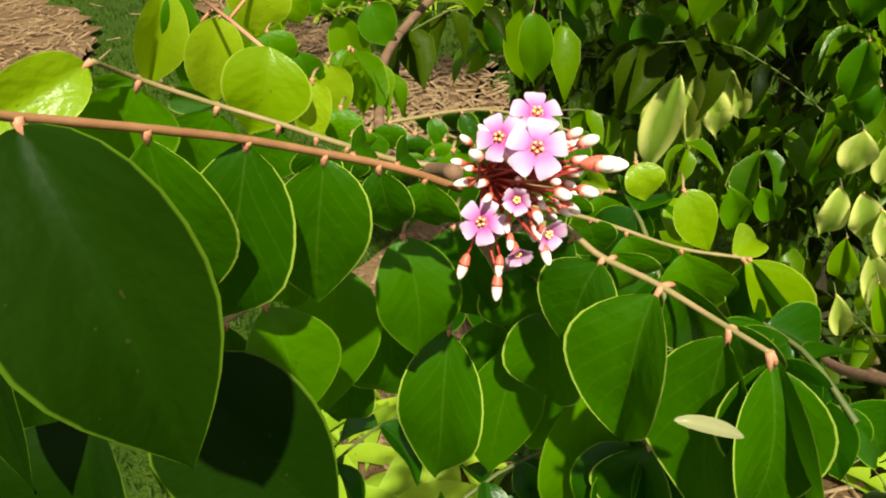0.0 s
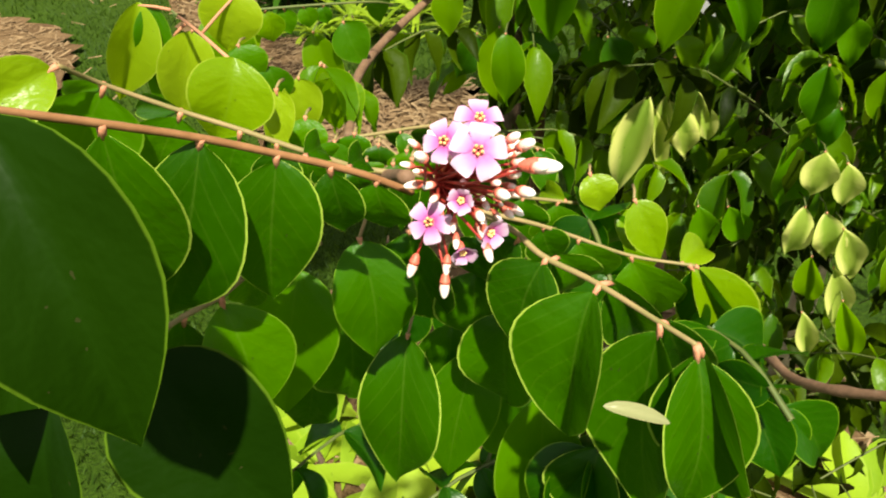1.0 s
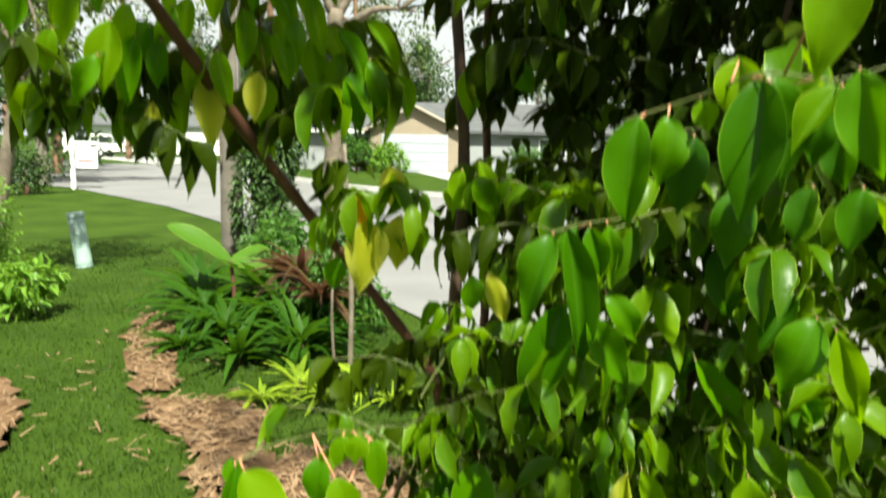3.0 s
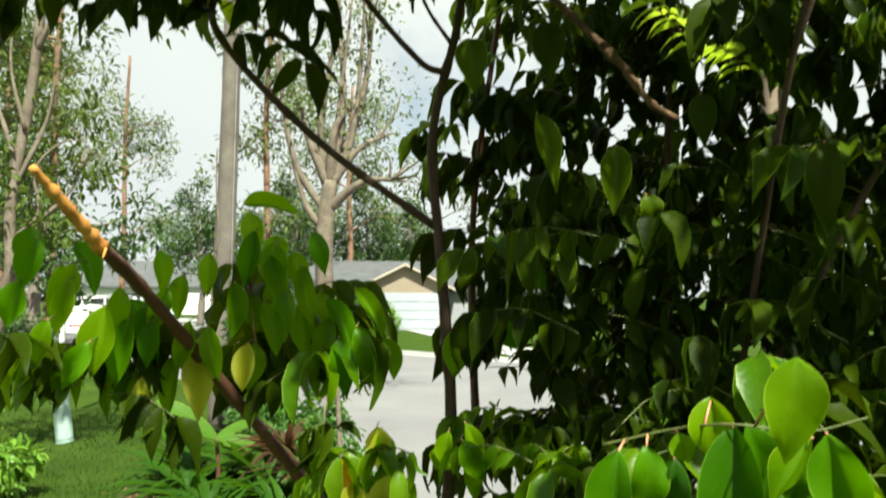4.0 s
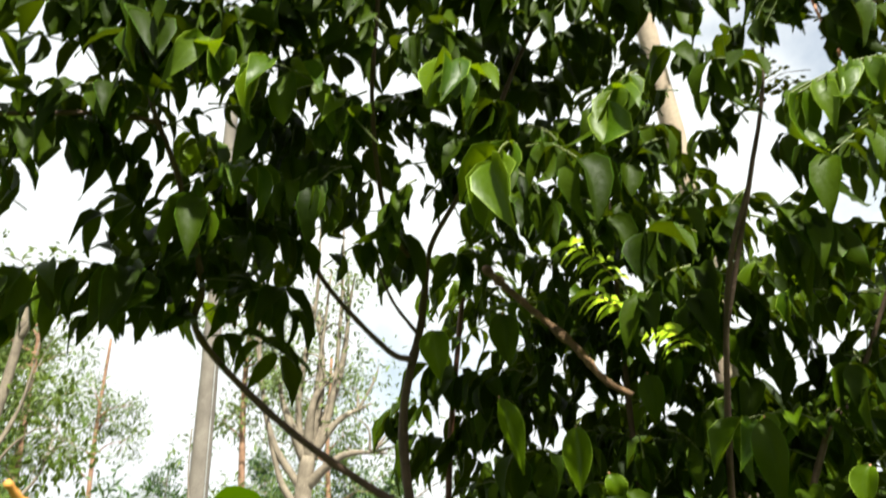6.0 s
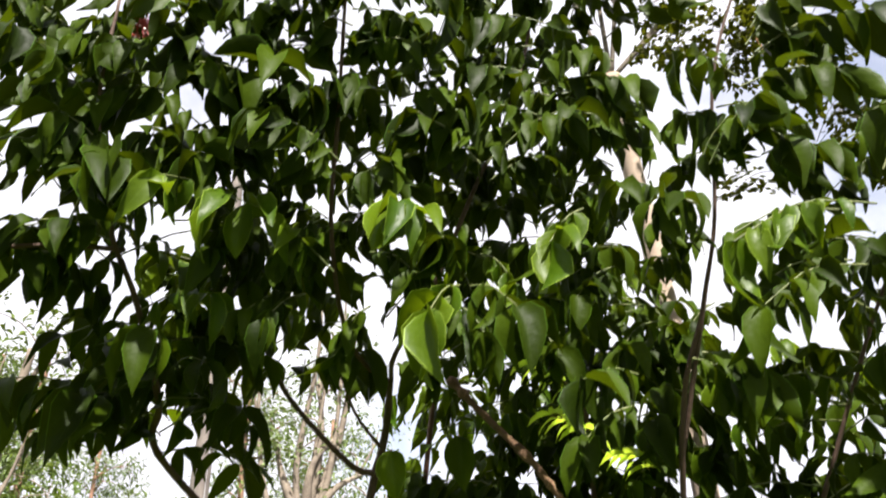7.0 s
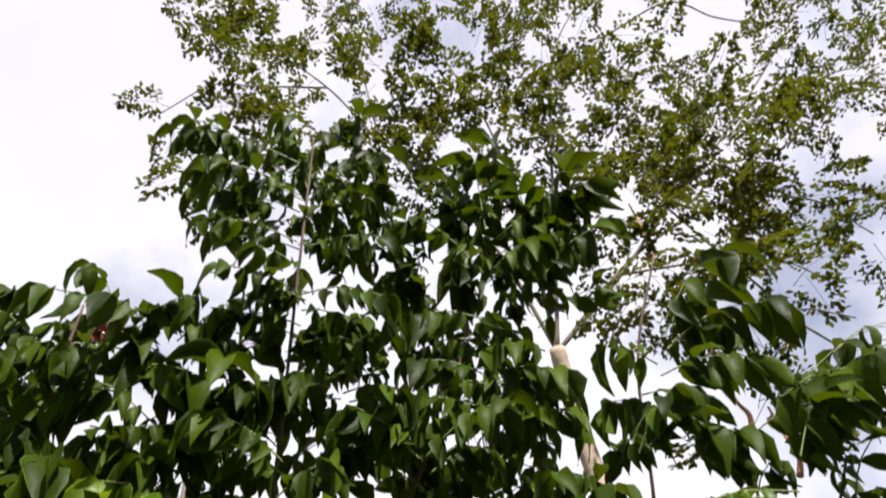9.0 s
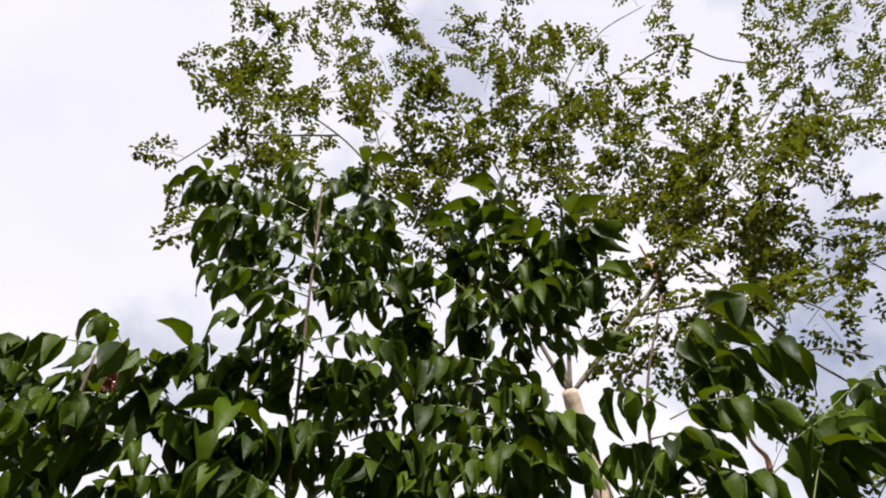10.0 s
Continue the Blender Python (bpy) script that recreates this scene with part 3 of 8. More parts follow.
# ---- street things ----
def pedestal():
    t = thing("utility_pedestal", "pale green plastic cable pedestal standing on the lawn", "pedestal", at=(-4.84, 9.95, -0.03))
    t.rotation_euler = (0.0, radians(-7.5), 0.0)
    b = Buf()
    tube(b, catmull([(0, 0, 0), (0.0, 0, 0.35), (0.0, 0, 0.70)], 4), 0.112, 0.104, 20)
    part("body", b.mesh("pedestal_body", M_PEDESTAL), t)
    c = Buf()
    tube(c, [(0, 0, 0.70), (0, 0, 0.715), (0, 0, 0.755), (0, 0, 0.775)], 0.116, 0.108, 20)
    part("cap", c.mesh("pedestal_cap", M_PEDESTAL), t, "rounded plastic cap")
    part("foot_ring", ring_mesh("pedestal_foot", 0.116, 0.05), t)
    part("latch", box_mesh("pedestal_latch", (-0.02, -0.125, 0.50), (0.02, -0.10, 0.58), M_METAL, 0.004), t, "small steel latch")


def ring_mesh(name, r, h):
    b = Buf()
    tube(b, [(0, 0, 0), (0, 0, h * 0.6), (0, 0, h)], r, r * 0.94, 20)
    return b.mesh(name, M_PEDESTAL)


pedestal()


def yard_sign():
    t = thing("yard_sign", "white post sign with hanging panel beside the street", "sign", at=(-12.3, 24.9, -0.03))
    part("post", box_mesh("sign_post", (-0.06, -0.06, 0), (0.06, 0.06, 1.78), M_WHITE, 0.008), t)
    part("arm", box_mesh("sign_arm", (-0.30, -0.045, 1.52), (0.95, 0.045, 1.61), M_WHITE, 0.006), t)
    p = part("panel", box_mesh("sign_panel", (0.12, -0.018, 0.72), (0.84, 0.018, 1.42), M_WHITE, 0.004), t, "white panel with red print")
    part("print_bar", box_mesh("sign_bar", (0.20, -0.024, 0.92), (0.74, -0.019, 1.00), M_RED), p, "unreadable red line of print")
    part("print_bar", box_mesh("sign_bar_small", (0.26, -0.024, 1.10), (0.66, -0.019, 1.14), M_RED), p)
    for x in (0.2, 0.76):
        b = Buf()
        tube(b, [(x, 0, 1.415), (x, 0, 1.53)], 0.008, 0.008, 6)
        part("hook", b.mesh("sign_hook", M_METAL), t)


yard_sign()


def utility_pole():
    t = thing("utility_pole", "tall weathered grey wooden pole beside the garden bed", "pole", at=(-3.05, 10.9, -0.05))
    b = Buf()
    r = random.Random(3)
    tube(b, catmull([(0, 0, 0), (-0.01, 0, 2.2), (0.03, 0.02, 4.4), (0.04, 0.02, 7.2), (0.06, 0.03, 10.0)], 8), 0.17, 0.105, 18, 0.06, r, 0.04)
    part("shaft", b.mesh("pole_shaft", M_POLE), t)
    v = Buf()
    tube(v, catmull([(-0.10, -0.17, 1.4), (-0.13, -0.13, 2.2), (-0.05, -0.15, 2.9), (-0.11, -0.11, 3.6), (-0.12, -0.08, 4.2)], 6), 0.016, 0.008, 6, 0.2, r)
    part("dry_vine", v.mesh("pole_vine", M_PALEBARK), t, "dry pale vine stem")
    part("ground_wire", wire_mesh(), t)


def wire_mesh():
    b = Buf()
    tube(b, catmull([(0.15, -0.07, 0), (0.13, -0.07, 3), (0.14, -0.05, 6), (0.12, -0.04, 9.5)], 4), 0.006, 0.006, 6)
    return b.mesh("pole_wire", M_METAL)


utility_pole()


def gable_roof(buf, x0, x1, y0, y1, z, rise, over=0.45, thick=0.14):
    """A roof whose ridge runs along y."""
    xm = (x0 + x1) / 2
    slope = rise / ((x1 - x0) / 2)
    lo = z - over * slope
    for a, b in ((x0 - over, xm), (x1 + over, xm)):
        q = [(a, y0 - over, lo), (a, y1 + over, lo), (b, y1 + over, z + rise), (b, y0 - over, z + rise)]
        top = [(x, y, h + thick) for x, y, h in q]
        f = [(4, 5, 6, 7), (3, 2, 1, 0), (0, 1, 5, 4), (1, 2, 6, 5), (2, 3, 7, 6), (3, 0, 4, 7)]
        buf.add(q + top, f)


def hip_roof(buf, x0, x1, y0, y1, z, rise, over=0.5):
    a = [(x0 - over, y0 - over, z), (x1 + over, y0 - over, z), (x1 + over, y1 + over, z), (x0 - over, y1 + over, z)]
    d = (y1 - y0) / 2
    ridge = [(x0 + d, (y0 + y1) / 2, z + rise), (x1 - d, (y0 + y1) / 2, z + rise)]
    base = [(x, y, h - 0.18) for x, y, h in a]
    buf.add(a + ridge + base, [(0, 1, 5, 4), (1, 2, 5), (2, 3, 4, 5), (3, 0, 4), (6, 7, 1, 0), (7, 8, 2, 1), (8, 9, 3, 2), (9, 6, 0, 3), (9, 8, 7, 6)])


def window_part(t, x, y, z, w, h):
    p = part("window", box_mesh("window_frame", (x - w / 2, y - 0.05, z), (x + w / 2, y + 0.02, z + h), M_WHITE, 0.01), t)
    part("pane", box_mesh("window_pane", (x - w / 2 + 0.06, y - 0.062, z + 0.06), (x - 0.02, y - 0.052, z + h - 0.06), M_GLASS), p)
    part("pane", box_mesh("window_pane", (x + 0.02, y - 0.062, z + 0.06), (x + w / 2 - 0.06, y - 0.052, z + h - 0.06), M_GLASS), p)


def garage_house():
    t = thing("house", "single-storey beige house with gabled grey garage front", "house", "houses across the street", (0, 0, 0))
    b = Buf()
    box(b, (-4.1, 43.8, -0.1), (1.1, 52, 2.5))
    b.add([(-4.1, 43.8, 2.5), (1.1, 43.8, 2.5), (-1.5, 43.8, 3.8), (-4.1, 44.1, 2.5), (1.1, 44.1, 2.5), (-1.5, 44.1, 3.8)], [(0, 1, 2), (3, 5, 4), (0, 2, 5, 3), (1, 4, 5, 2), (0, 3, 4, 1)])
    part("wall", b.mesh("garage_wall", M_WALL_BEIGE, False), t, "beige rendered gable wall")
    c = Buf()
    gable_roof(c, -4.1, 1.1, 43.8, 50, 2.5, 1.3)
    part("roof", c.mesh("garage_roof", M_ROOF_TAN, False), t, "tan shingle gable roof")
    d = Buf()
    box(d, (-11.5, 46.0, -0.1), (14.0, 55.0, 2.45))
    part("wall", d.mesh("main_wall", M_WALL_GREY, False), t, "pale grey rendered wall")
    e = Buf()
    hip_roof(e, -11.5, 14.0, 46.0, 55.0, 2.5, 1.9)
    part("roof", e.mesh("main_roof", M_ROOF, False), t, "dark grey shingle roof")
    g = part("garage_door", box_mesh("garage_door", (-3.4, 43.70, 0), (0.5, 43.79, 2.2), M_GARAGE, 0.01), t, "pale grey sectional garage door")
    for k in range(4):
        for j in range(4):
            part("panel", box_mesh("garage_panel", (-3.3 + j * 0.95, 43.675, 0.1 + k * 0.53), (-2.45 + j * 0.95, 43.698, 0.5 + k * 0.53), M_GARAGE, 0.01), g)
    for x in (-9.5, -5.2, 7.0, 11.0):
        window_part(t, x, 46.0, 0.9, 1.7, 1.2)
    part("fascia", box_mesh("fascia", (-12.0, 45.42, 2.24), (-4.6, 45.49, 2.46), M_WHITE), t, "white gutter board")


garage_house()


def far_house():
    t = thing("house", "white single-storey house with pale roof across the street", "house", "houses across the street")
    b = Buf()
    box(b, (-40, 78, -0.1), (-22, 88, 2.9))
    part("wall", b.mesh("far_wall", M_WHITE, False), t, "bright white wall")
    c = Buf()
    hip_roof(c, -40, -22, 78, 88, 2.95, 2.9)
    part("roof", c.mesh("far_roof", M_ROOF, False), t)
    g = part("garage_door", box_mesh("far_garage", (-27.6, 77.9, 0), (-23.2, 77.98, 2.3), M_WHITE, 0.01), t, "white garage door")
    for k in range(4):
        part("panel", box_mesh("far_panel", (-27.4, 77.87, 0.08 + k * 0.56), (-23.4, 77.9, 0.55 + k * 0.56), M_WHITE, 0.01), g)
    window_part(t, -31.5, 78, 0.9, 2.2, 1.4)
    window_part(t, -37.0, 78, 0.9, 1.8, 1.4)


far_house()


def white_van():
    t = thing("van", "white panel van parked on the driveway across the street", "van", at=(-26.5, 62.5, 0.0))
    prof = [(-2.5, 0.45), (-2.52, 1.0), (-2.46, 1.85), (-2.3, 1.98), (0.9, 1.98), (1.25, 1.9), (1.85, 1.25), (2.45, 1.08), (2.55, 0.8), (2.52, 0.45)]
    b = Buf()
    k = len(prof)
    rows = []
    for y, s in ((-0.88, 0.97), (-0.94, 1.0), (0.94, 1.0), (0.88, 0.97)):
        rows += [(x * s, y, 0.45 + (z - 0.45) * s) for x, z in prof]
    f = [(i * k + j, i * k + j + 1, (i + 1) * k + j + 1, (i + 1) * k + j) for i in range(3) for j in range(k - 1)]
    f += [tuple(range(k)), tuple(3 * k + j for j in range(k - 1, -1, -1))] + [(i * k + k - 1, i * k, (i + 1) * k, (i + 1) * k + k - 1) for i in range(3)]
    b.add(rows, f)
    part("body", b.mesh("van_body", M_WHITE, False), t, "white painted body")
    for x, w in ((1.0, 0.75), (0.05, 0.85), (-1.1, 1.05), (-2.0, 0.55)):
        part("side_window", box_mesh("van_window", (x - w / 2, -0.952, 1.25), (x + w / 2, -0.938, 1.72), M_GLASS, 0.004), t)
    part("bumper", box_mesh("van_bumper", (2.42, -0.9, 0.38), (2.62, 0.9, 0.62), M_TYRE, 0.03), t, "dark plastic bumper")
    part("bumper", box_mesh("van_bumper", (-2.62, -0.9, 0.38), (-2.45, 0.9, 0.62), M_TYRE, 0.03), t)
    part("sill", box_mesh("van_sill", (-2.4, -0.955, 0.36), (2.4, -0.90, 0.52), M_TYRE, 0.01), t)
    part("headlight", box_mesh("van_light", (2.38, -0.86, 0.82), (2.53, -0.55, 1.0), M_METAL, 0.02), t)
    part("tail_light", box_mesh("van_tail", (-2.56, -0.9, 0.9), (-2.48, -0.72, 1.4), M_LAMP_RED, 0.01), t)
    for x in (-1.55, 1.6):
        for y in (-0.86, 0.86):
            w = Buf()
            tube(w, [(x, y - 0.12, 0.33), (x, y - 0.09, 0.33), (x, y + 0.09, 0.33), (x, y + 0.12, 0.33)], 0.33, 0.33, 20)
            wh = part("wheel", w.mesh("van_tyre", M_TYRE), t, "black tyre")
            rb = Buf()
            tube(rb, [(x, y - 0.135, 0.33), (x, y + 0.135, 0.33)], 0.19, 0.19, 14)
            part("rim", rb.mesh("van_rim", M_RIM), wh, "grey steel rim")


white_van()


# ---- plants of the garden and the distance ----
def strap_clump(name, label, category, at, count, length, mat, rise=0.9, shapes=STRAP, group="", seed=0):
    r = random.Random(seed)
    t = thing(name, label, category, group, at)
    b = Buf()
    for i in range(count):
        a = r.uniform(0, 6.28)
        el = r.uniform(0.35, 1.45) * rise
        d = np.array((math.cos(a) * math.cos(el), math.sin(a) * math.cos(el), math.sin(el)))
        base = np.array((math.cos(a), math.sin(a), 0)) * r.uniform(0, 0.12) * length + np.array((0, 0, r.uniform(0, 0.15) * length))
        scatter_leaf(b, r.choice(shapes), base, d, np.array((-d[0] * d[2], -d[1] * d[2], 1 - d[2] ** 2 + 0.05)), length * r.uniform(0.6, 1.1))
    part("leaves", b.mesh(name + "_leaves", mat), t, kind="stuff")
    s = Buf()
    tube(s, [(0, 0, -0.03), (0.01, 0, length * 0.12), (0, 0.01, length * 0.2)], 0.05 * length, 0.02 * length, 7)
    part("crown_base", s.mesh(name + "_base", M_BARK), t)
    return t


def shrub(name, label, at, size, count, leaf, mat, seed=0, stems=6, shapes=SMALL, category="shrub", shell=0.5):
    """A bush of bent stems and many separate leaves, with gaps and an uneven outline."""
    r = random.Random(seed)
    t = thing(name, label, category, "", at)
    b, s = Buf(), Buf()
    lobes = [(np.array((r.uniform(-.6, .6) * size[0], r.uniform(-.6, .6) * size[1], r.uniform(0.25, 0.85) * size[2])), r.uniform(0.28, 0.5)) for _ in range(9)]
    for c, k in lobes[:stems]:
        tube(s, catmull([(0, 0, -0.03), c * (0.3, 0.3, 0.5), c], 4), 0.02 * size[2], 0.005 * size[2], 6, 0.2, r)
    for _ in range(count):
        c, k = r.choice(lobes)
        d = unit([r.gauss(0, 1), r.gauss(0, 1), r.gauss(0, 1)])
        rad = (shell + (1 - shell) * r.random())
        p = c + d * np.array(size) * k * rad * (1, 1, 0.8)
        if p[2] < 0.03:
            p[2] = 0.03 + r.random() * 0.1
        ld = unit(d + (0, 0, -0.3) + np.array([r.gauss(0, .5) for _ in range(3)]))
        scatter_leaf(b, r.choice(shapes), p, ld, np.array((r.gauss(0, .4), r.gauss(0, .4), 1)), leaf * r.uniform(0.6, 1.3))
    part("stems", s.mesh(name + "_stems", M_TWIG), t)
    part("foliage", b.mesh(name + "_foliage", mat), t, kind="stuff")
    return t


def limb_tree(name, label, at, trunk, r0, r1, bark, mat, clumps, count, leaf, limbs=9, seed=0, shapes=SMALL, category="tree", spread=0.5, bare=(), hang=0.25):
    """A tree: tapered trunk, limbs that reach leaf clumps, and a crown of separate leaves with gaps."""
    r = random.Random(seed)
    t = thing(name, label, category, "trees in the distance", at)
    tb, cb = Buf(), Buf()
    axis = catmull(trunk, 8)
    tube(tb, axis, r0, r1, 12, 0.12, r, 0.08)
    part("trunk", tb.mesh(name + "_trunk", bark), t)
    centres = []
    for c in clumps:
        c = np.array(c, float)
        start = axis[min(len(axis) - 1, max(2, int(len(axis) * min(0.95, max(0.3, (c[2] - 0.8) / (axis[-1][2] + 0.01))))))]
        mid = (start + c[:3]) / 2 + np.array((r.uniform(-.2, .2), r.uniform(-.2, .2), r.uniform(0, .3)))
        lb = Buf()
        tube(lb, catmull([start, mid, c[:3]], 5), r1 * 0.8, r1 * 0.15, 6, 0.2, r)
        for _ in range(4):
            e = c[:3] + np.array([r.gauss(0, 1) * c[3] * 0.55 for _ in range(3)])
            tube(lb, catmull([mid * 0.4 + c[:3] * 0.6, (c[:3] + e) / 2 + np.array((0, 0, 0.1)), e], 4), r1 * 0.22, r1 * 0.06, 5)
            centres.append((e, c[3] * 0.5))
        centres.append((c[:3], c[3] * 0.7))
        part("limb", lb.mesh(name + "_limb", bark), t)
    for pts in bare:
        lb = Buf()
        tube(lb, catmull(pts, 6), r1 * 0.55, r1 * 0.12, 6, 0.2, r, 0.15)
        part("limb", lb.mesh(name + "_limb", bark), t, "long bare limb")
    if count:
        for _ in range(count):
            c, k = r.choice(centres)
            d = unit([r.gauss(0, 1), r.gauss(0, 1), r.gauss(0, 0.8)])
            p = c + d * k * r.random() ** 0.5 * spread * 2
            ld = unit(d + (0, 0, -hang) + np.array([r.gauss(0, .6) for _ in range(3)]))
            scatter_leaf(cb, r.choice(shapes), p, ld, np.array((r.gauss(0, .6), r.gauss(0, .6), 1)), leaf * r.uniform(0.6, 1.3))
        part("crown", cb.mesh(name + "_crown", mat), t, kind="stuff")
    return t


# the lush bed round the pole
for i, (x, y, n, ln, m) in enumerate([(-2.25, 6.95, 56, 0.80, M_STRAP), (-1.85, 6.3, 60, 0.72, M_STRAP), (-1.7, 7.3, 60, 0.95, M_STRAP), (-1.3, 6.6, 54, 0.85, M_STRAP), (-2.6, 7.9, 46, 0.75, M_STRAP), (-1.1, 5.9, 50, 0.7, M_STRAP),
                                      (-1.55, 5.6, 40, 0.5, M_STRAP), (-2.1, 5.9, 34, 0.42, M_STRAP)]):
    strap_clump("fern_clump", "lush green arching fern-like clump at the edge of the mulch", "fern", (x, y, 0), n, ln, m, seed=20 + i, group="clumps in the bed")
for i, (x, y, n, ln) in enumerate([(-0.95, 5.0, 26, 0.34), (-0.72, 4.75, 26, 0.32), (-0.5, 5.05, 22, 0.36), (-1.15, 4.7, 22, 0.30), (-0.25, 4.7, 22, 0.30)]):
    strap_clump("bromeliad", "bright lime-green bromeliad rosette in the mulch bed", "bromeliad", (x, y, 0), n, ln, M_STRAP_LIME, 0.8, seed=40 + i, group="rosettes in the bed")
for i, (x, y, n, ln) in enumerate([(-0.42, 1.22, 13, 0.30), (-0.20, 1.15, 12, 0.26), (-0.33, 1.38, 12, 0.28), (0.62, 1.35, 12, 0.30), (0.85, 1.1, 12, 0.28), (-0.30, 0.96, 15, 0.36), (0.02, 0.98, 15, 0.36), (-0.14, 0.92, 12, 0.32)]):
    strap_clump("lime_lily", "low lime-green strap-leaved plant under the tree", "lily", (x, y, 0), n, ln, M_STRAP_LIME, 0.85, [leaf_grid(6, 2, 0.30, 0.45, 1.0, 0.2, 0.4), leaf_grid(6, 2, 0.24, 0.4, 1.0, 0.2, 0.7)], "low plants", 60 + i)
strap_clump("dark_cordyline", "dark red-brown cordyline clump in the bed", "cordyline", (-1.3, 6.9, 0.45), 50, 0.55, M_BROWN_PLANT, 0.9, seed=71)
strap_clump("dark_cordyline", "dark red-brown cordyline clump in the bed", "cordyline", (-1.0, 6.3, 0.35), 44, 0.5, M_BROWN_PLANT, 0.9, seed=72)
shrub("column_shrub", "tall narrow dark green shrub beside the pole", (-2.35, 10.4, 0), (0.50, 0.5, 2.3), 5600, 0.11, M_DARK_TREE, 5, shapes=SMALL)
shrub("bed_shrub", "dense dark green shrub at the back of the bed", (-1.4, 8.0, 0), (0.75, 0.5, 0.95), 1700, 0.10, M_SHRUB, 6)
shrub("bed_shrub", "dense dark green shrub at the back of the bed", (-0.75, 6.6, 0), (0.45, 0.4, 0.8), 1100, 0.09, M_SHRUB, 8)
shrub("hedge_bush", "bright green fuzzy rounded bush at the lawn edge", (-4.95, 7.9, 0), (0.55, 0.6, 1.5), 3200, 0.06, M_SHRUB_LIGHT, 9, shapes=TINY + SMALL[:1])
shrub("hedge_bush", "low light green leafy bush at the lawn edge", (-4.15, 7.0, 0), (0.45, 0.4, 0.55), 700, 0.13, M_SHRUB_LIGHT, 10)
shrub("hedge_bush", "grey-green twiggy bush behind the lawn", (-12.3, 22.0, 0), (1.1, 1.1, 1.5), 1800, 0.14, M_DARK_TREE, 11)
shrub("round_bush", "clipped round bright green bush by the garage", (-2.75, 42.2, 0), (1.1, 1.0, 1.75), 1800, 0.22, M_SHRUB_LIGHT, 12)
shrub("house_bush", "dark green bush before the house", (-4.8, 43.4, 0), (1.6, 1.2, 2.0), 1500, 0.24, M_SHRUB, 13)
shrub("house_bush", "dark green bush before the house", (5.5, 43.4, 0), (1.6, 1.2, 1.6), 1200, 0.24, M_SHRUB, 14)


def banana_plant():
    t = thing("banana_plant", "young banana plant with a few broad leaves in the bed", "banana plant", at=(-1.977, 6.950, 0))
    s = Buf()
    tube(s, catmull([(0.02, 0, -0.03), (0.03, 0, 0.300), (0, 0, 0.600)], 5), 0.030, 0.016, 9)
    part("stem", s.mesh("banana_stem", M_CUTBARK), t)
    for i, (d, nrm, ln) in enumerate([((-0.493, -0.15, 0.499), (0.5, -0.5, 0.7), 0.717), ((0.58, -0.05, 0.019), (0.0, -0.6, 0.9), 0.582), ((0.45, 0.5, 0.35), (-0.1, -0.6, 0.8), 0.5)]):
        b = Buf()
        scatter_leaf(b, leaf_grid(12, 4, 0.30, 0.48, 0.75, 0.18, 0.25, 0, 0.04, i), np.array((0, 0, 0.570)), np.array(d, float), np.array(nrm, float), ln)
        part("leaf", b.mesh("banana_leaf", M_BANANA), t)


banana_plant()


def bare_stem():
    t = thing("bare_sapling", "thin pale bare sapling with two stems in the bed", "sapling", at=(-0.62, 5.3, 0))
    for pts, r in (([(0, 0, -0.05), (0.01, 0, 0.7), (-0.03, 0.05, 1.4), (-0.05, 0.08, 1.75)], 0.022), ([(-0.13, 0.12, -0.05), (-0.15, 0.1, 0.5), (-0.12, 0.12, 1.2)], 0.014)):
        b = Buf()
        tube(b, catmull(pts, 5), r, r * 0.6, 8, 0.15, rng)
        part("stem", b.mesh("bare_stem", M_PALEBARK), t)


bare_stem()

# pale tree at the lawn edge, its twisted bare boughs
limb_tree("pale_tree", "slender pale-barked tree with twisted boughs at the lawn edge", (-5.15, 8.6, 0),
          [(-0.15, 0, -0.1), (0.05, 0, 1.2), (0.25, 0, 2.2), (0.22, 0, 3.0), (0.35, 0.1, 4.4), (0.45, 0.1, 5.6)], 0.085, 0.05, M_PALEBARK, M_OLIVE,
          [(0.0, 0.3, 2.9, 0.5), (0.7, 0.0, 2.7, 0.45), (0.3, 0.2, 3.4, 0.5), (0.6, 0.2, 5.6, 0.7), (-0.2, 0.0, 4.6, 0.5), (0.9, 0.4, 3.6, 0.6), (0.4, 0.5, 4.3, 0.7)], 1500, 0.12, seed=31,
          bare=[[(0.2, 0, 2.5), (0.55, 0, 2.9), (0.48, 0, 3.4), (0.75, 0.05, 3.75), (1.05, 0, 3.78)], [(0.25, 0, 3.2), (0.6, 0, 4.0), (0.7, 0.05, 5.0)], [(0.35, 0, 3.9), (0.15, 0, 4.7), (0.2, 0, 5.6)]])

# lopped tree behind the street verge, with upright regrowth
for k, (x, y, h) in enumerate([(-9.6, 52.0, 9.5), (-4.6, 55.0, 10.0), (-15.5, 50.0, 9.0), (-1.0, 54.0, 8.0)]):
    limb_tree("far_tree", "broad dark olive-green tree behind the far houses", (x, y, 0), [(0, 0, -0.1), (0.1, 0, h * 0.3), (-0.1, 0, h * 0.55)], 0.24, 0.14, M_GREYTRUNK, M_DARK_TREE,
              [(-1.6, 0, h * 0.55, 1.2), (1.5, 0.3, h * 0.6, 1.3), (0.2, 0, h * 0.8, 1.2), (-0.6, 0.4, h * 1.0, 0.9), (0.9, 0, h * 0.42, 1.1), (-0.3, 0, h * 0.62, 1.2)], 3600, 0.30, seed=90 + k, spread=0.8)
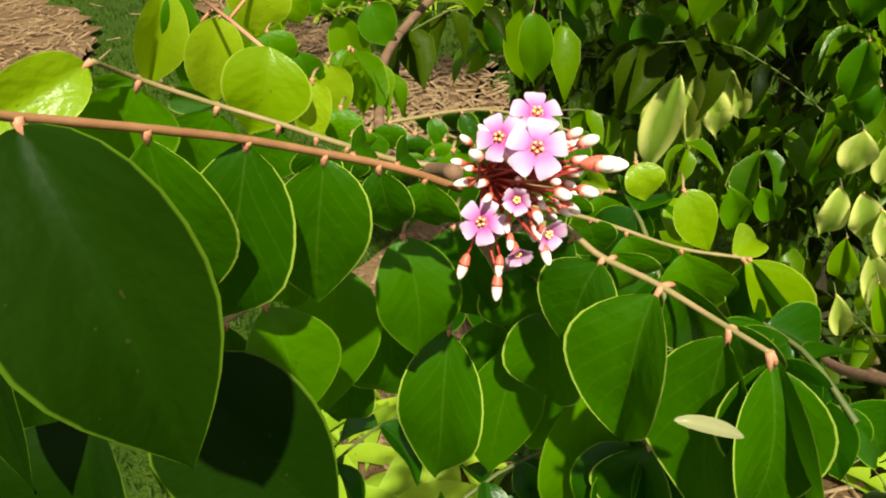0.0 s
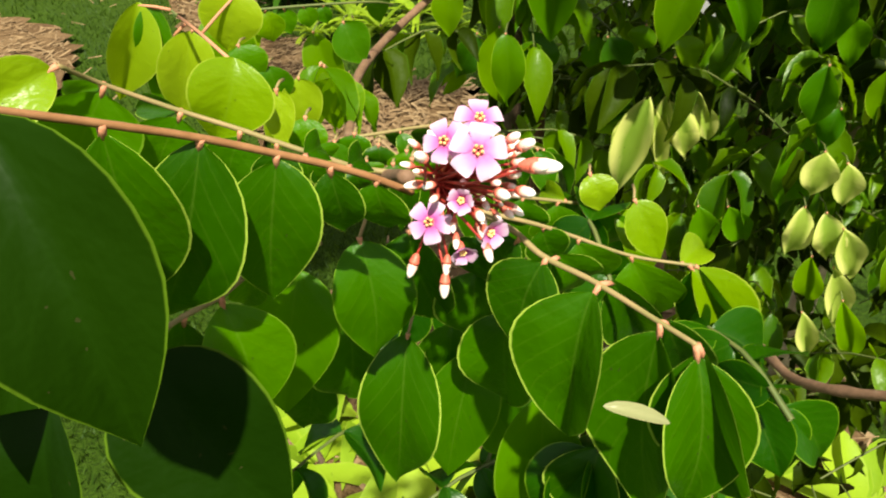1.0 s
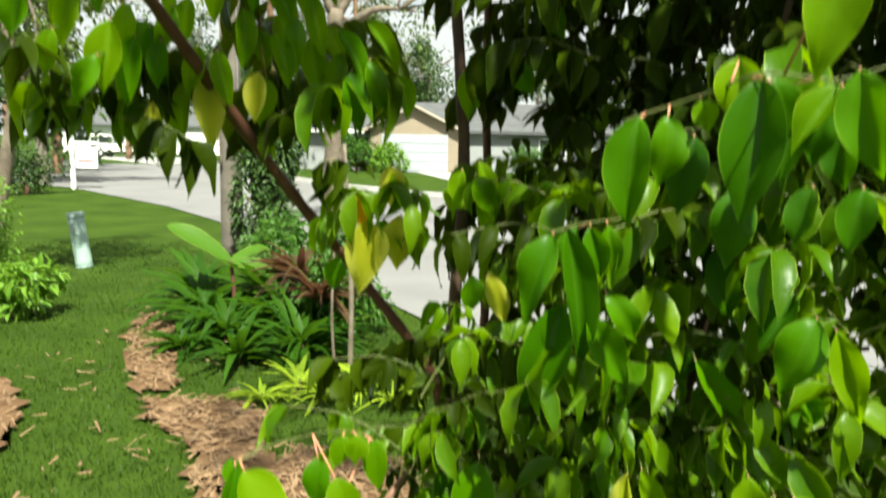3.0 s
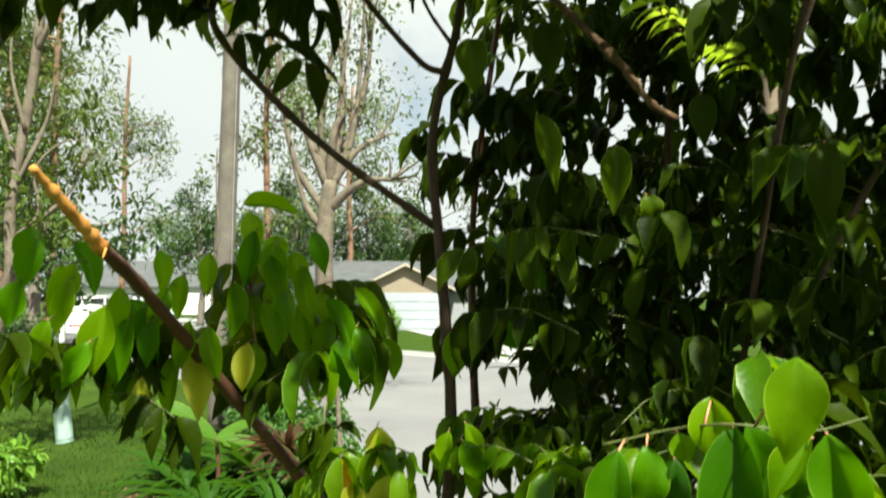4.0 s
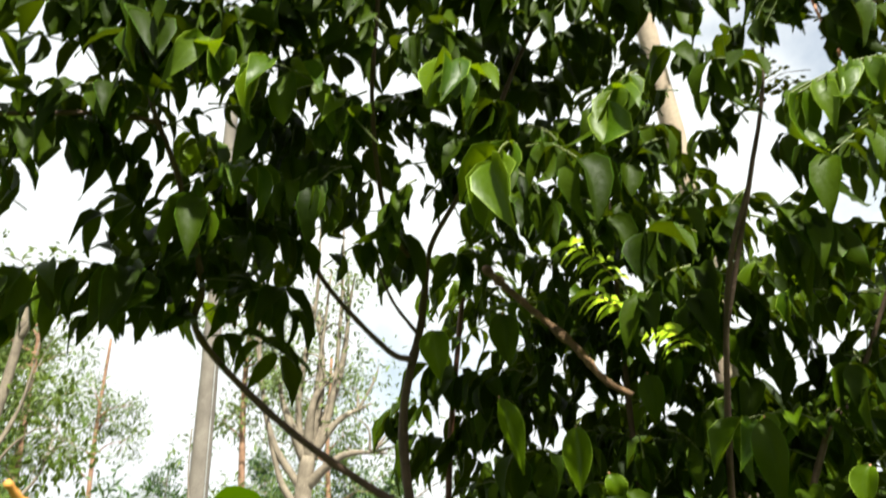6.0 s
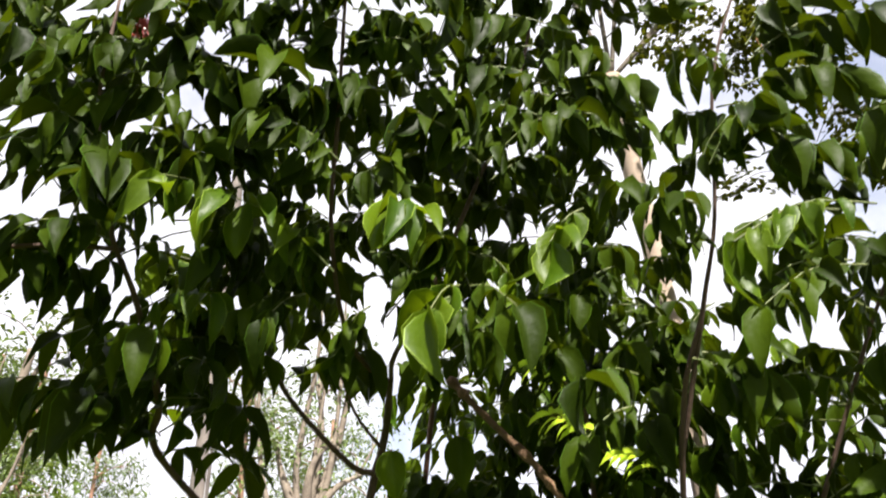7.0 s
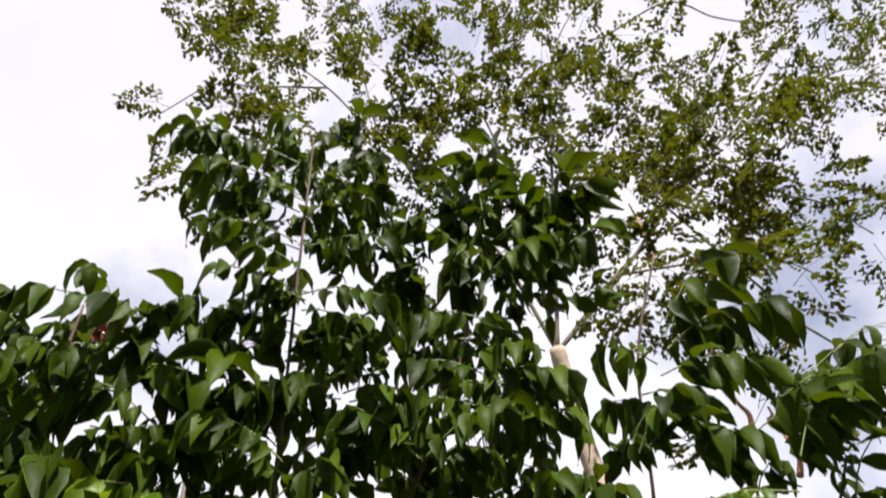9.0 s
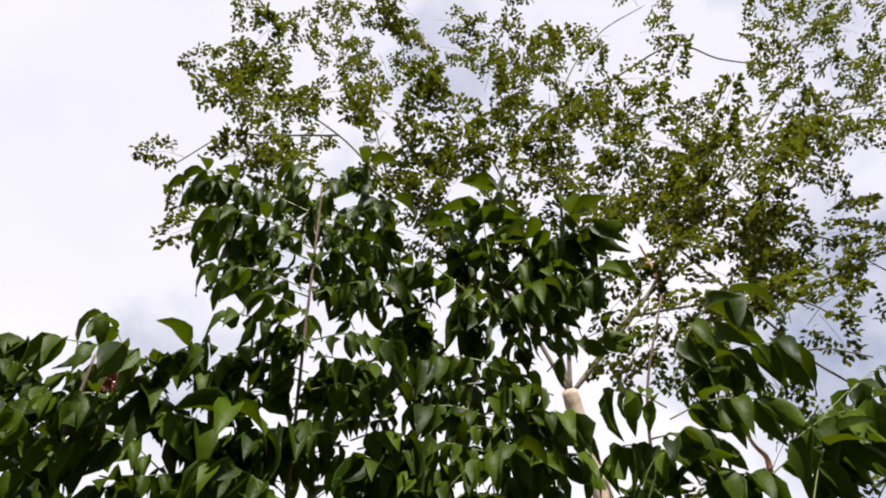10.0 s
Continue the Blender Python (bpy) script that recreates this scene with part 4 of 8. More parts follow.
limb_tree("lopped_tree", "pale-trunked lopped tree with thin upright regrowth", (-2.05, 14.2, 0),
          [(0, 0, -0.1), (0.05, 0, 1.6), (0.0, 0, 3.0), (0.1, 0, 4.2)], 0.20, 0.15, M_PALEBARK, M_PINE,
          [(-0.5, 0, 5.6, 0.5), (0.6, 0, 5.8, 0.6), (0.2, 0.3, 7.2, 0.6), (1.3, 0.2, 5.2, 0.8), (1.6, 0, 4.2, 0.7), (0.9, 0.2, 7.6, 0.5)], 1500, 0.12, seed=33, spread=0.9,
          bare=[[(0, 0, 3.6), (-0.6, 0, 4.6), (-0.9, 0, 6.2), (-0.95, 0, 8.5)], [(0.05, 0, 4.0), (-0.1, 0, 5.3), (0.2, 0, 7.4), (0.25, 0, 9.0)], [(0.1, 0, 4.1), (0.5, 0, 5.0), (0.7, 0, 7.0), (0.75, 0, 9.0)],
                [(0.1, 0, 4.0), (0.25, 0, 5.6), (0.5, 0, 8.0)], [(0.02, 0, 3.2), (-0.4, 0, 3.8), (-0.75, 0, 5.2), (-1.1, 0, 7.2)]])

# pines and oaks beyond the street
PINES = [(-17.5, 34, 16, 1), (-24.2, 58, 21, 2), (-9.0, 40, 18, 3), (-22.0, 38, 17, 4), (-26.0, 45, 18, 5), (-5.8, 52, 17, 6)]
for x, y, h, s in PINES:
    r = random.Random(s)
    cl = [(r.uniform(-2.6, 2.6), r.uniform(-1.5, 1.5), h * r.uniform(0.34, 0.95), r.uniform(1.0, 1.9)) for _ in range(9)]
    limb_tree("pine_tree", "tall pine with red-brown trunk and loose needle clumps", (x, y, 0), [(0, 0, -0.2), (0.1, 0, h * 0.3), (-0.1, 0.1, h * 0.65), (0.1, 0, h)], 0.24, 0.10, M_PINEBARK, M_PINE, cl, 7000 if y < 36 else 2800, 0.34 if y < 36 else 0.42, seed=s, spread=0.75,
              shapes=[leaf_grid(2, 2, 0.35, 0.5, 1, 0.3, 0.2), leaf_grid(2, 2, 0.22, 0.5, 1, 0.3, 0.3)], category="pine tree")
OAKS = [(-14.5, 27, 6.5, 11), (-20.0, 31, 7.5, 12), (-8.6, 58, 9, 13), (-1.0, 60, 10, 14), (8.0, 62, 9, 15), (16, 55, 9, 16), (-16, 60, 9, 17), (26, 48, 9, 18), (-36, 52, 10, 19), (-30, 92, 12, 20), (-14, 92, 12, 21)]
for x, y, h, s in OAKS:
    r = random.Random(s)
    cl = [(r.uniform(-.42, .42) * h, r.uniform(-.3, .3) * h, h * r.uniform(0.38, 0.95), h * r.uniform(0.14, 0.22)) for _ in range(9)]
    limb_tree("oak_tree", "broad dark green oak beyond the street", (x, y, 0), [(0, 0, -0.2), (0.1, 0, h * 0.25), (0, 0.1, h * 0.5), (0.2, 0, h * 0.75)], 0.26, 0.12, M_GREYTRUNK, M_DARK_TREE, cl, 2600, 0.36, seed=s, spread=0.8, category="oak tree")

# ---- the star fruit tree ----
tree = thing("star_fruit_tree", "young star fruit tree with drooping compound leaves and pink blossom", "tree", at=(0.03, 1.2, 0))
T_ORIGIN = np.array((0.03, 1.2, 0.0))
LEAF_LEN = 0.045
BROAD = [leaf_grid(16, 8, 0.62, pk, tp, fo, dr, cu, wa, ph, ar, ovate=0.52) for pk, tp, fo, dr, cu, wa, ph, ar in
         [(0.36, 0.9, 0.14, 0.06, 0.10, 0.020, 0, 0.06), (0.40, 1.3, 0.24, 0.12, 0.0, 0.034, 1.5, 0.08), (0.35, 0.7, 0.04, 0.02, -0.30, 0.028, 3, 0.05), (0.42, 1.5, 0.18, 0.14, 0.16, 0.040, 4.2, 0.08), (0.38, 1.1, 0.32, 0.04, 0.0, 0.030, 5.1, 0.07)]]
LONG = [leaf_grid(14, 6, 0.45, pk, tp, fo, dr, cu, wa, ph, ar, ovate=0.74) for pk, tp, fo, dr, cu, wa, ph, ar in
        [(0.40, 1.9, 0.42, 0.10, 0.0, 0.08, 0, 0.05), (0.37, 2.4, 0.34, 0.16, 0.0, 0.11, 1, 0.06), (0.43, 1.7, 0.55, 0.06, 0.0, 0.09, 2, 0.03), (0.40, 2.6, 0.30, 0.20, 0.10, 0.13, 4, 0.06)]]
blade_cache = {}


def blade_mesh(kind, i, mat):
    key = (kind, i, mat.name)
    if key not in blade_cache:
        v, f, uv = (BROAD if kind == "broad" else LONG)[i]
        b = Buf()
        b.add(v * LEAF_LEN, f, uv)
        blade_cache[key] = b.mesh("leaflet", mat)
    return blade_cache[key]


def leaf_layout(base, mids, tip, pairs, length, r, spread=0.5, grow=0.4, forward=0.25, first=0.2, power=1.0, kinds=5, jitter=0.16, face=None, end=None, last=0.96):
    """The stalk line of a compound leaf and the seats of its leaflets: place, turn, length, shape."""
    line = catmull([base, *mids, tip], 10)
    seg = np.concatenate([[0], np.cumsum(np.linalg.norm(np.diff(line, axis=0), axis=1))])
    total = seg[-1]
    up = np.array((0, 0, 1.0))
    seats = []

    def at(s):
        p = np.array([np.interp(s * total, seg, line[:, k]) for k in range(3)])
        q = np.array([np.interp(min(1, s + 0.03) * total, seg, line[:, k]) for k in range(3)])
        o = np.array([np.interp(max(0, s - 0.03) * total, seg, line[:, k]) for k in range(3)])
        return p, unit(q - o)

    for i in range(pairs):
        s0 = first + (last - first) * i / max(1, pairs - 1)
        for sign in (-1, 1):
            s = min(0.985, max(0.05, s0 + sign * 0.006 + r.uniform(-0.005, 0.005)))
            p, d = at(s)
            h = unit(np.cross(d, up)) * sign
            sp = spread + r.gauss(0, jitter)
            ln = -up * math.cos(sp) + h * math.sin(sp) + d * (forward + r.gauss(0, jitter * 0.8))
            nm = h * math.cos(sp) + up * math.sin(sp) + d * r.gauss(0, jitter)
            if face is not None:
                nm = unit(nm) + np.array(face) * (1 if nm @ np.array(face) > 0 else -1)
            size = length * (grow + (1 - grow) * s ** power) * r.uniform(0.92, 1.08)
            seats.append((p, frame_of(ln, nm), size, r.randrange(kinds)))
    p, d = at(1.0)
    ln = d * 0.6 - up * 0.75 + np.array([r.gauss(0, 0.12) for _ in range(3)])
    seats.append((p, frame_of(ln, up * 0.6 + d * 0.5 + np.array([r.gauss(0, 0.3) for _ in range(3)])), length * r.uniform(1.0, 1.15), r.randrange(kinds)))
    if end is not None:
        p, _, size, k = seats[-1]
        seats[-1] = (p, frame_of(np.array(end[0], float), np.array(end[1], float)), end[2], k)
    return line, seats


def near_leaf(base, tip, pairs, length, mat=M_LEAF, stalk=M_RACHIS, mids=(), spread=0.5, grow=0.4, kind="broad", seed=0, thick=0.0011, first=0.2, power=1.0, odd=None, forward=0.2, jitter=0.14, face=None, end=None, last=0.96):
    """A compound leaf whose leaflets are pieces of their own."""
    r = random.Random(seed)
    kinds = len(BROAD if kind == "broad" else LONG)
    line, seats = leaf_layout(np.array(base), [np.array(m) for m in mids], np.array(tip), pairs, length, r, spread, grow, forward, first, power, kinds, jitter, face, end, last)
    b = Buf()
    tube(b, line - T_ORIGIN, thick * 1.15, thick * 0.8, 8, 0.08, r)
    owner = part("compound_leaf", b.mesh("compound_leaf", stalk), tree)
    jb = Buf()
    for i, (p, m, size, k) in enumerate(seats):
        step = m[:, 1] * thick * 2.4
        tube(jb, [p - T_ORIGIN, p + step * 0.5 - T_ORIGIN, p + step - T_ORIGIN], thick * 0.95, thick * 0.7, 6)
        mm = odd.get(i, mat) if odd else mat
        t = Matrix([[*(m[a] * size / LEAF_LEN), (p + step - T_ORIGIN)[a]] for a in range(3)] + [[0, 0, 0, 1]])
        part("leaflet", blade_mesh(kind, k, mm), owner, at=t)
    part("leaf_joint", jb.mesh("leaf_joint", M_PETIOLULE), owner, "pink swollen leaf joints", kind="stuff")
    return owner


def hung_leaves(pts, leaves, mat, stalk, thick, kind):
    """A compound leaf with each leaflet given by its seat, its tip, its width and its turn."""
    shapes = BROAD if kind == "broad" else LONG
    b = Buf()
    r = random.Random(len(leaves) + int(abs(leaves[0][0][0]) * 1e4))
    line = catmull(pts, 10) if len(pts) else None
    if line is not None:
        tube(b, line - T_ORIGIN, thick * 1.15, thick * 0.75, 8, 0.08, r)
    owner = None
    for seat, *_ in leaves if line is None else ():
        q = np.array(seat) - T_ORIGIN
        b = Buf()
        k = np.linalg.norm(np.array(_[0]) - np.array(seat)) * 0.5
        tube(b, [q, q + np.array((0.05, 0.35, 0.10)) * k, q + np.array((0.08, 0.8, 0.02)) * k], thick * 0.6, thick * 0.8, 6)
        if owner:
            part("stalk", b.mesh("stalk", stalk), owner)
        else:
            owner = part("compound_leaf", b.mesh("compound_leaf", stalk), tree)
    owner = owner or part("compound_leaf", b.mesh("compound_leaf", stalk), tree)
    jb = Buf()
    for seat, tip, width, turn, *own in leaves:
        seat, tip = np.array(seat), np.array(tip)
        away = tip - seat
        size = np.linalg.norm(away)
        flat = away[2] > 0
        lean = -0.06 if kind == "broad" else 0.22
        if isinstance(turn, tuple):
            face = np.array(turn)
        else:
            face = np.array((-0.1, -0.5, 1.0)) if flat else np.array((-math.sin(turn), -math.cos(turn), lean + r.gauss(0, 0.08)))
        m = frame_of(away, face)
        near = seat
        if line is not None:
            near = line[np.argmin(np.linalg.norm(line - seat, axis=1))]
        k = r.randrange(len(shapes))
        step = m[:, 1] * thick * 2.0
        tube(jb, [near - T_ORIGIN, (near + seat) / 2 + step * 0.5 - T_ORIGIN, seat + step * 1.6 - T_ORIGIN], thick * 1.15, thick * 0.75, 7)
        wide = width / (0.62 if kind == "broad" else 0.45) / LEAF_LEN
        long = size * 1.04 / LEAF_LEN
        cols = np.stack([m[:, 0] * wide, m[:, 1] * long, m[:, 2] * (wide + long) / 2], 1)
        t = Matrix([[*cols[a], (seat + step * 0.6 - T_ORIGIN)[a]] for a in range(3)] + [[0, 0, 0, 1]])
        part("leaflet", blade_mesh(kind, k, own[0] if own else mat), owner, at=t)
    part("leaf_joint", jb.mesh("leaf_joint", M_PETIOLULE), owner, "pink swollen leaf joints", kind="stuff")
    return owner


FROND_SPOT, TO_SUN = np.array((0.40, 0.86, 2.32)), np.array(SUN_DIR)


def crown_leaf(buf, stalks, base, tip, pairs, length, r, spread=0.5, grow=0.6, shapes=SMALL):
    base, tip = np.array(base), np.array(tip)
    mid = (base + tip) / 2 + np.array((0, 0, 0.12 * np.linalg.norm(tip - base)))
    line, seats = leaf_layout(base, [mid], tip, pairs, length, r, spread, grow, 0.25, 0.25, 1.0, len(shapes), 0.42)
    v = (base + tip) / 2 - FROND_SPOT
    if 0 < v @ TO_SUN < 0.9 and np.linalg.norm(v - TO_SUN * (v @ TO_SUN)) < 0.085:
        return                  # a gap in the crown above the fresh fronds
    tube(stalks, line[::4], 0.0014, 0.0009, 4, cap=False)
    for p, m, size, k in seats:
        v, f, uv = shapes[k]
        buf.add(v @ (m * size).T + p, f, uv)


# trunk, boughs and twigs
def bough(name, pts, r0, r1, mat, label="", seed=0, knots=0.25, sides=10):
    r = random.Random(seed)
    b = Buf()
    tube(b, catmull(pts, 8) - T_ORIGIN, r0, r1, sides, 0.14, r, knots)
    return part(name, b.mesh(name, mat), tree, label)


bough("trunk", [(0.03, 1.2, -0.04), (0.045, 1.17, 0.6), (0.061, 1.15, 1.283), (0.066, 1.13, 1.517), (0.076, 1.1, 1.734), (0.057, 1.08, 1.993), (0.042, 1.05, 2.198), (0.077, 1.0, 2.352), (0.09, 0.93, 2.43)], 0.015, 0.005, M_BARK, "dark knotty trunk", 1)
bough("trunk", [(0.10, 1.36, -0.04), (0.11, 1.36, 0.8), (0.135, 1.36, 1.5), (0.124, 1.35, 1.9), (0.127, 1.3, 2.157), (0.17, 1.2, 2.5)], 0.012, 0.005, M_CUTBARK, "second thinner trunk", 2)
bough("trunk", [(0.48, 1.2, -0.04), (0.467, 1.2, 0.7), (0.467, 1.2, 1.334), (0.452, 1.15, 1.5), (0.46, 1.15, 1.8), (0.442, 1.1, 2.161), (0.437, 1.0, 2.64)], 0.013, 0.0035, M_BARK, "dark side trunk", 3)
bough("trunk", [(0.50, 1.22, -0.04), (0.50, 1.22, 0.7), (0.50, 1.18, 1.3), (0.52, 1.05, 1.7), (0.49, 0.75, 2.245), (0.53, 0.66, 2.44)], 0.0095, 0.0028, M_BARK, "", 4)
bough("bough", [(0.048, 1.08, 2.054), (-0.139, 1.0, 2.182), (-0.262, 0.89, 2.307), (-0.234, 0.78, 2.353), (-0.239, 0.65, 2.451), (-0.256, 0.57, 2.519), (-0.27, 0.5, 2.66), (-0.26, 0.47, 2.82)], 0.0065, 0.002, M_BARK, "thin dark arching bough", 5)
bough("twig", [(-0.245, 0.60, 2.50), (-0.30, 0.54, 2.475), (-0.39, 0.5, 2.45), (-0.48, 0.47, 2.44)], 0.0035, 0.002, M_BARK, "", 6)
bough("bough", [(0.06, 1.0, 2.29), (0.017, 0.98, 2.306), (-0.081, 0.92, 2.408), (-0.126, 0.88, 2.517), (-0.15, 0.82, 2.62)], 0.0055, 0.0028, M_BARK, "", 7)
bough("twig", [(0.07, 0.98, 2.33), (0.03, 0.95, 2.38), (0.0, 0.93, 2.46)], 0.003, 0.002, M_BARK, "", 8)
bough("bough", [(0.09, 0.93, 2.43), (0.10, 0.82, 2.43), (0.155, 0.7, 2.48), (0.218, 0.66, 2.615), (0.282, 0.6, 2.743), (0.326, 0.58, 2.92), (0.34, 0.54, 3.1)], 0.0045, 0.0018, M_BARK, "", 9)
bough("bough", [(0.085, 0.94, 2.42), (0.03, 0.8, 2.45), (0.016, 0.65, 2.552), (0.031, 0.55, 2.672), (0.044, 0.48, 2.908), (0.052, 0.45, 3.119), (0.055, 0.43, 3.2)], 0.0040, 0.0015, M_BARK, "", 10)
bough("bough", [(0.49, 0.75, 2.245), (0.53, 0.66, 2.44), (0.554, 0.62, 2.55), (0.571, 0.55, 2.751), (0.642, 0.5, 2.941)], 0.0038, 0.0018, M_BARK, "", 11)
bough("bough", [(0.50, 1.1, 1.6), (0.602, 0.8, 2.075), (0.668, 0.78, 2.166), (0.75, 0.65, 2.4), (0.8, 0.52, 2.55)], 0.005, 0.0018, M_BARK, "", 12)
bough("bough", [(0.05, 1.15, 1.27), (0.021, 1.14, 1.38), (-0.10, 1.11, 1.55), (-0.20, 1.06, 1.69), (-0.28, 0.93, 1.84), (-0.32, 0.78, 1.95), (-0.322, 0.675, 1.99)], 0.0095, 0.0078, M_CUTBARK, "red-brown bough, snapped at its end", 13)
bough("snapped_end", [(-0.3221, 0.6755, 1.9899), (-0.330, 0.64, 2.015), (-0.340, 0.60, 2.043), (-0.347, 0.575, 2.062)], 0.0076, 0.0035, M_CUTWOOD, "orange splintered bare wood", 14, 0.5)
bough("splinter", [(-0.317, 0.672, 1.982), (-0.312, 0.664, 1.988), (-0.311, 0.655, 1.978)], 0.0022, 0.0008, M_CUTWOOD, "", 15)
bough("dry_stub", [(0.19, 0.97, 2.44), (0.236, 0.939, 2.374), (0.31, 0.905, 2.28), (0.35, 0.885, 2.215), (0.386, 0.877, 2.189)], 0.0062, 0.0046, M_SHAGGY, "dry shaggy brown broken stub", 16, 0.9)
bough("bough", [(0.055, 1.13, 1.25), (0.009, 0.97, 1.283), (-0.03, 0.84, 1.283), (-0.075, 0.715, 1.27), (-0.083, 0.56, 1.285), (-0.067, 0.426, 1.296), (-0.045, 0.33, 1.322), (-0.018, 0.245, 1.362), (0.0, 0.195, 1.388)], 0.0050, 0.0024, M_TWIG, "flowering twig", 17)
bough("twig", [(0.30, 0.9, 0.6), (0.27, 0.6, 0.98), (0.262, 0.43, 1.08), (0.30, 0.34, 1.15)], 0.0045, 0.0035, M_TWIG, "pale brown slanting twig", 18)
bough("twig", [(0.46, 1.15, 1.44), (0.62, 1.12, 1.42), (0.78, 1.1, 1.44)], 0.006, 0.004, M_BARK, "", 19)

# leaves round the blossom
# the near rows of leaflets round the blossom
hung_leaves([(0.0016, 0.1900, 1.3854), (-0.0083, 0.1810, 1.3954), (-0.0178, 0.1710, 1.4046), (-0.0278, 0.1590, 1.4141), (-0.0395, 0.1440, 1.4256), (-0.0510, 0.1260, 1.4374), (-0.0615, 0.1080, 1.4485), (-0.0628, 0.1000, 1.4530)], [
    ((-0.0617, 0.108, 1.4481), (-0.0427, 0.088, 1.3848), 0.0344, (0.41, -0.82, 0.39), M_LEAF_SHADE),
    ((-0.0513, 0.126, 1.4363), (-0.0644, 0.138, 1.3813), 0.0248, (0.48, -0.83, -0.29)),
    ((-0.0395, 0.144, 1.4253), (-0.0651, 0.144, 1.366), 0.0282, (0.28, -0.95, -0.12)),
    ((-0.0279, 0.159, 1.4133), (-0.0376, 0.162, 1.366), 0.0265, (0.25, -0.96, -0.11)),
    ((-0.0179, 0.171, 1.4034), (-0.0175, 0.176, 1.379), 0.0149, (0.11, -0.97, -0.2)),
    ((-0.0079, 0.181, 1.3943), (-0.0059, 0.186, 1.3737), 0.0185, (-0.18, -0.95, -0.25)),
    ((-0.0141, 0.176, 1.4014), (-0.0121, 0.2, 1.3922), 0.0107, (0.86, 0.12, 0.5)),
    ((-0.0233, 0.166, 1.4098), (-0.022, 0.19, 1.4013), 0.0101, (0.88, 0.12, 0.47)),
], M_LEAF, M_RACHIS_BROWN, 0.00105, "broad")

hung_leaves([(0.0056, 0.2280, 1.3705), (-0.0192, 0.2260, 1.3747), (-0.0333, 0.2220, 1.3818), (-0.0468, 0.2190, 1.3888), (-0.0578, 0.2170, 1.3945), (-0.0746, 0.2130, 1.4031), (-0.0919, 0.2030, 1.4163), (-0.0949, 0.1880, 1.4277)], [
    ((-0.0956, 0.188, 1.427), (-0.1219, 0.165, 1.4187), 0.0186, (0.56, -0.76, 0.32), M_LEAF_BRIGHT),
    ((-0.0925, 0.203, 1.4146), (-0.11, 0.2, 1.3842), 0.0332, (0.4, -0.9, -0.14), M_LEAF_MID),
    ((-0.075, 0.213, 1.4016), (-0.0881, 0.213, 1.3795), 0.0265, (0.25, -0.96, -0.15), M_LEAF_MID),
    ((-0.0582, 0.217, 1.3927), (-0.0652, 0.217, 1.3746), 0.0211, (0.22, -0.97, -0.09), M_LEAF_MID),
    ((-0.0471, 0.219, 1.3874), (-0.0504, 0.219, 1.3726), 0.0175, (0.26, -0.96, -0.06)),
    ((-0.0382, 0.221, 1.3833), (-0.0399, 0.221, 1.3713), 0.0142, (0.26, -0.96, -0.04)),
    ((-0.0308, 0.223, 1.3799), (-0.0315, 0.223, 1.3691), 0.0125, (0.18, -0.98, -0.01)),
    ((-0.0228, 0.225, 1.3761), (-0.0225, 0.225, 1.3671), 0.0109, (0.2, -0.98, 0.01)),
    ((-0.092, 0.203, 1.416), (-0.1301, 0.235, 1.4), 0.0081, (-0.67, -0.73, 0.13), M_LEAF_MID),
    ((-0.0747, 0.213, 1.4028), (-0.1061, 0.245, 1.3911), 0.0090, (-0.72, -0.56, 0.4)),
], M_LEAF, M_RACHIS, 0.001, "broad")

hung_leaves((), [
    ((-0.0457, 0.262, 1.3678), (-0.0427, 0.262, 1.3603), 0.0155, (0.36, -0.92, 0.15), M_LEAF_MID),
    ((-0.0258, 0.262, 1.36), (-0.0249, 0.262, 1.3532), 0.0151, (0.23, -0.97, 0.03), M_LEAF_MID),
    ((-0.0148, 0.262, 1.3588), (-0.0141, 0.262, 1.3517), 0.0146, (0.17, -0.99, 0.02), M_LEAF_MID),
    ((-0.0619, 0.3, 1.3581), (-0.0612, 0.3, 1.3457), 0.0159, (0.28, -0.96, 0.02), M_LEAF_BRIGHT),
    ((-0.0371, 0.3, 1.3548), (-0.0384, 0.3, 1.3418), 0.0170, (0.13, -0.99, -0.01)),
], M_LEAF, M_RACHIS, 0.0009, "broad")

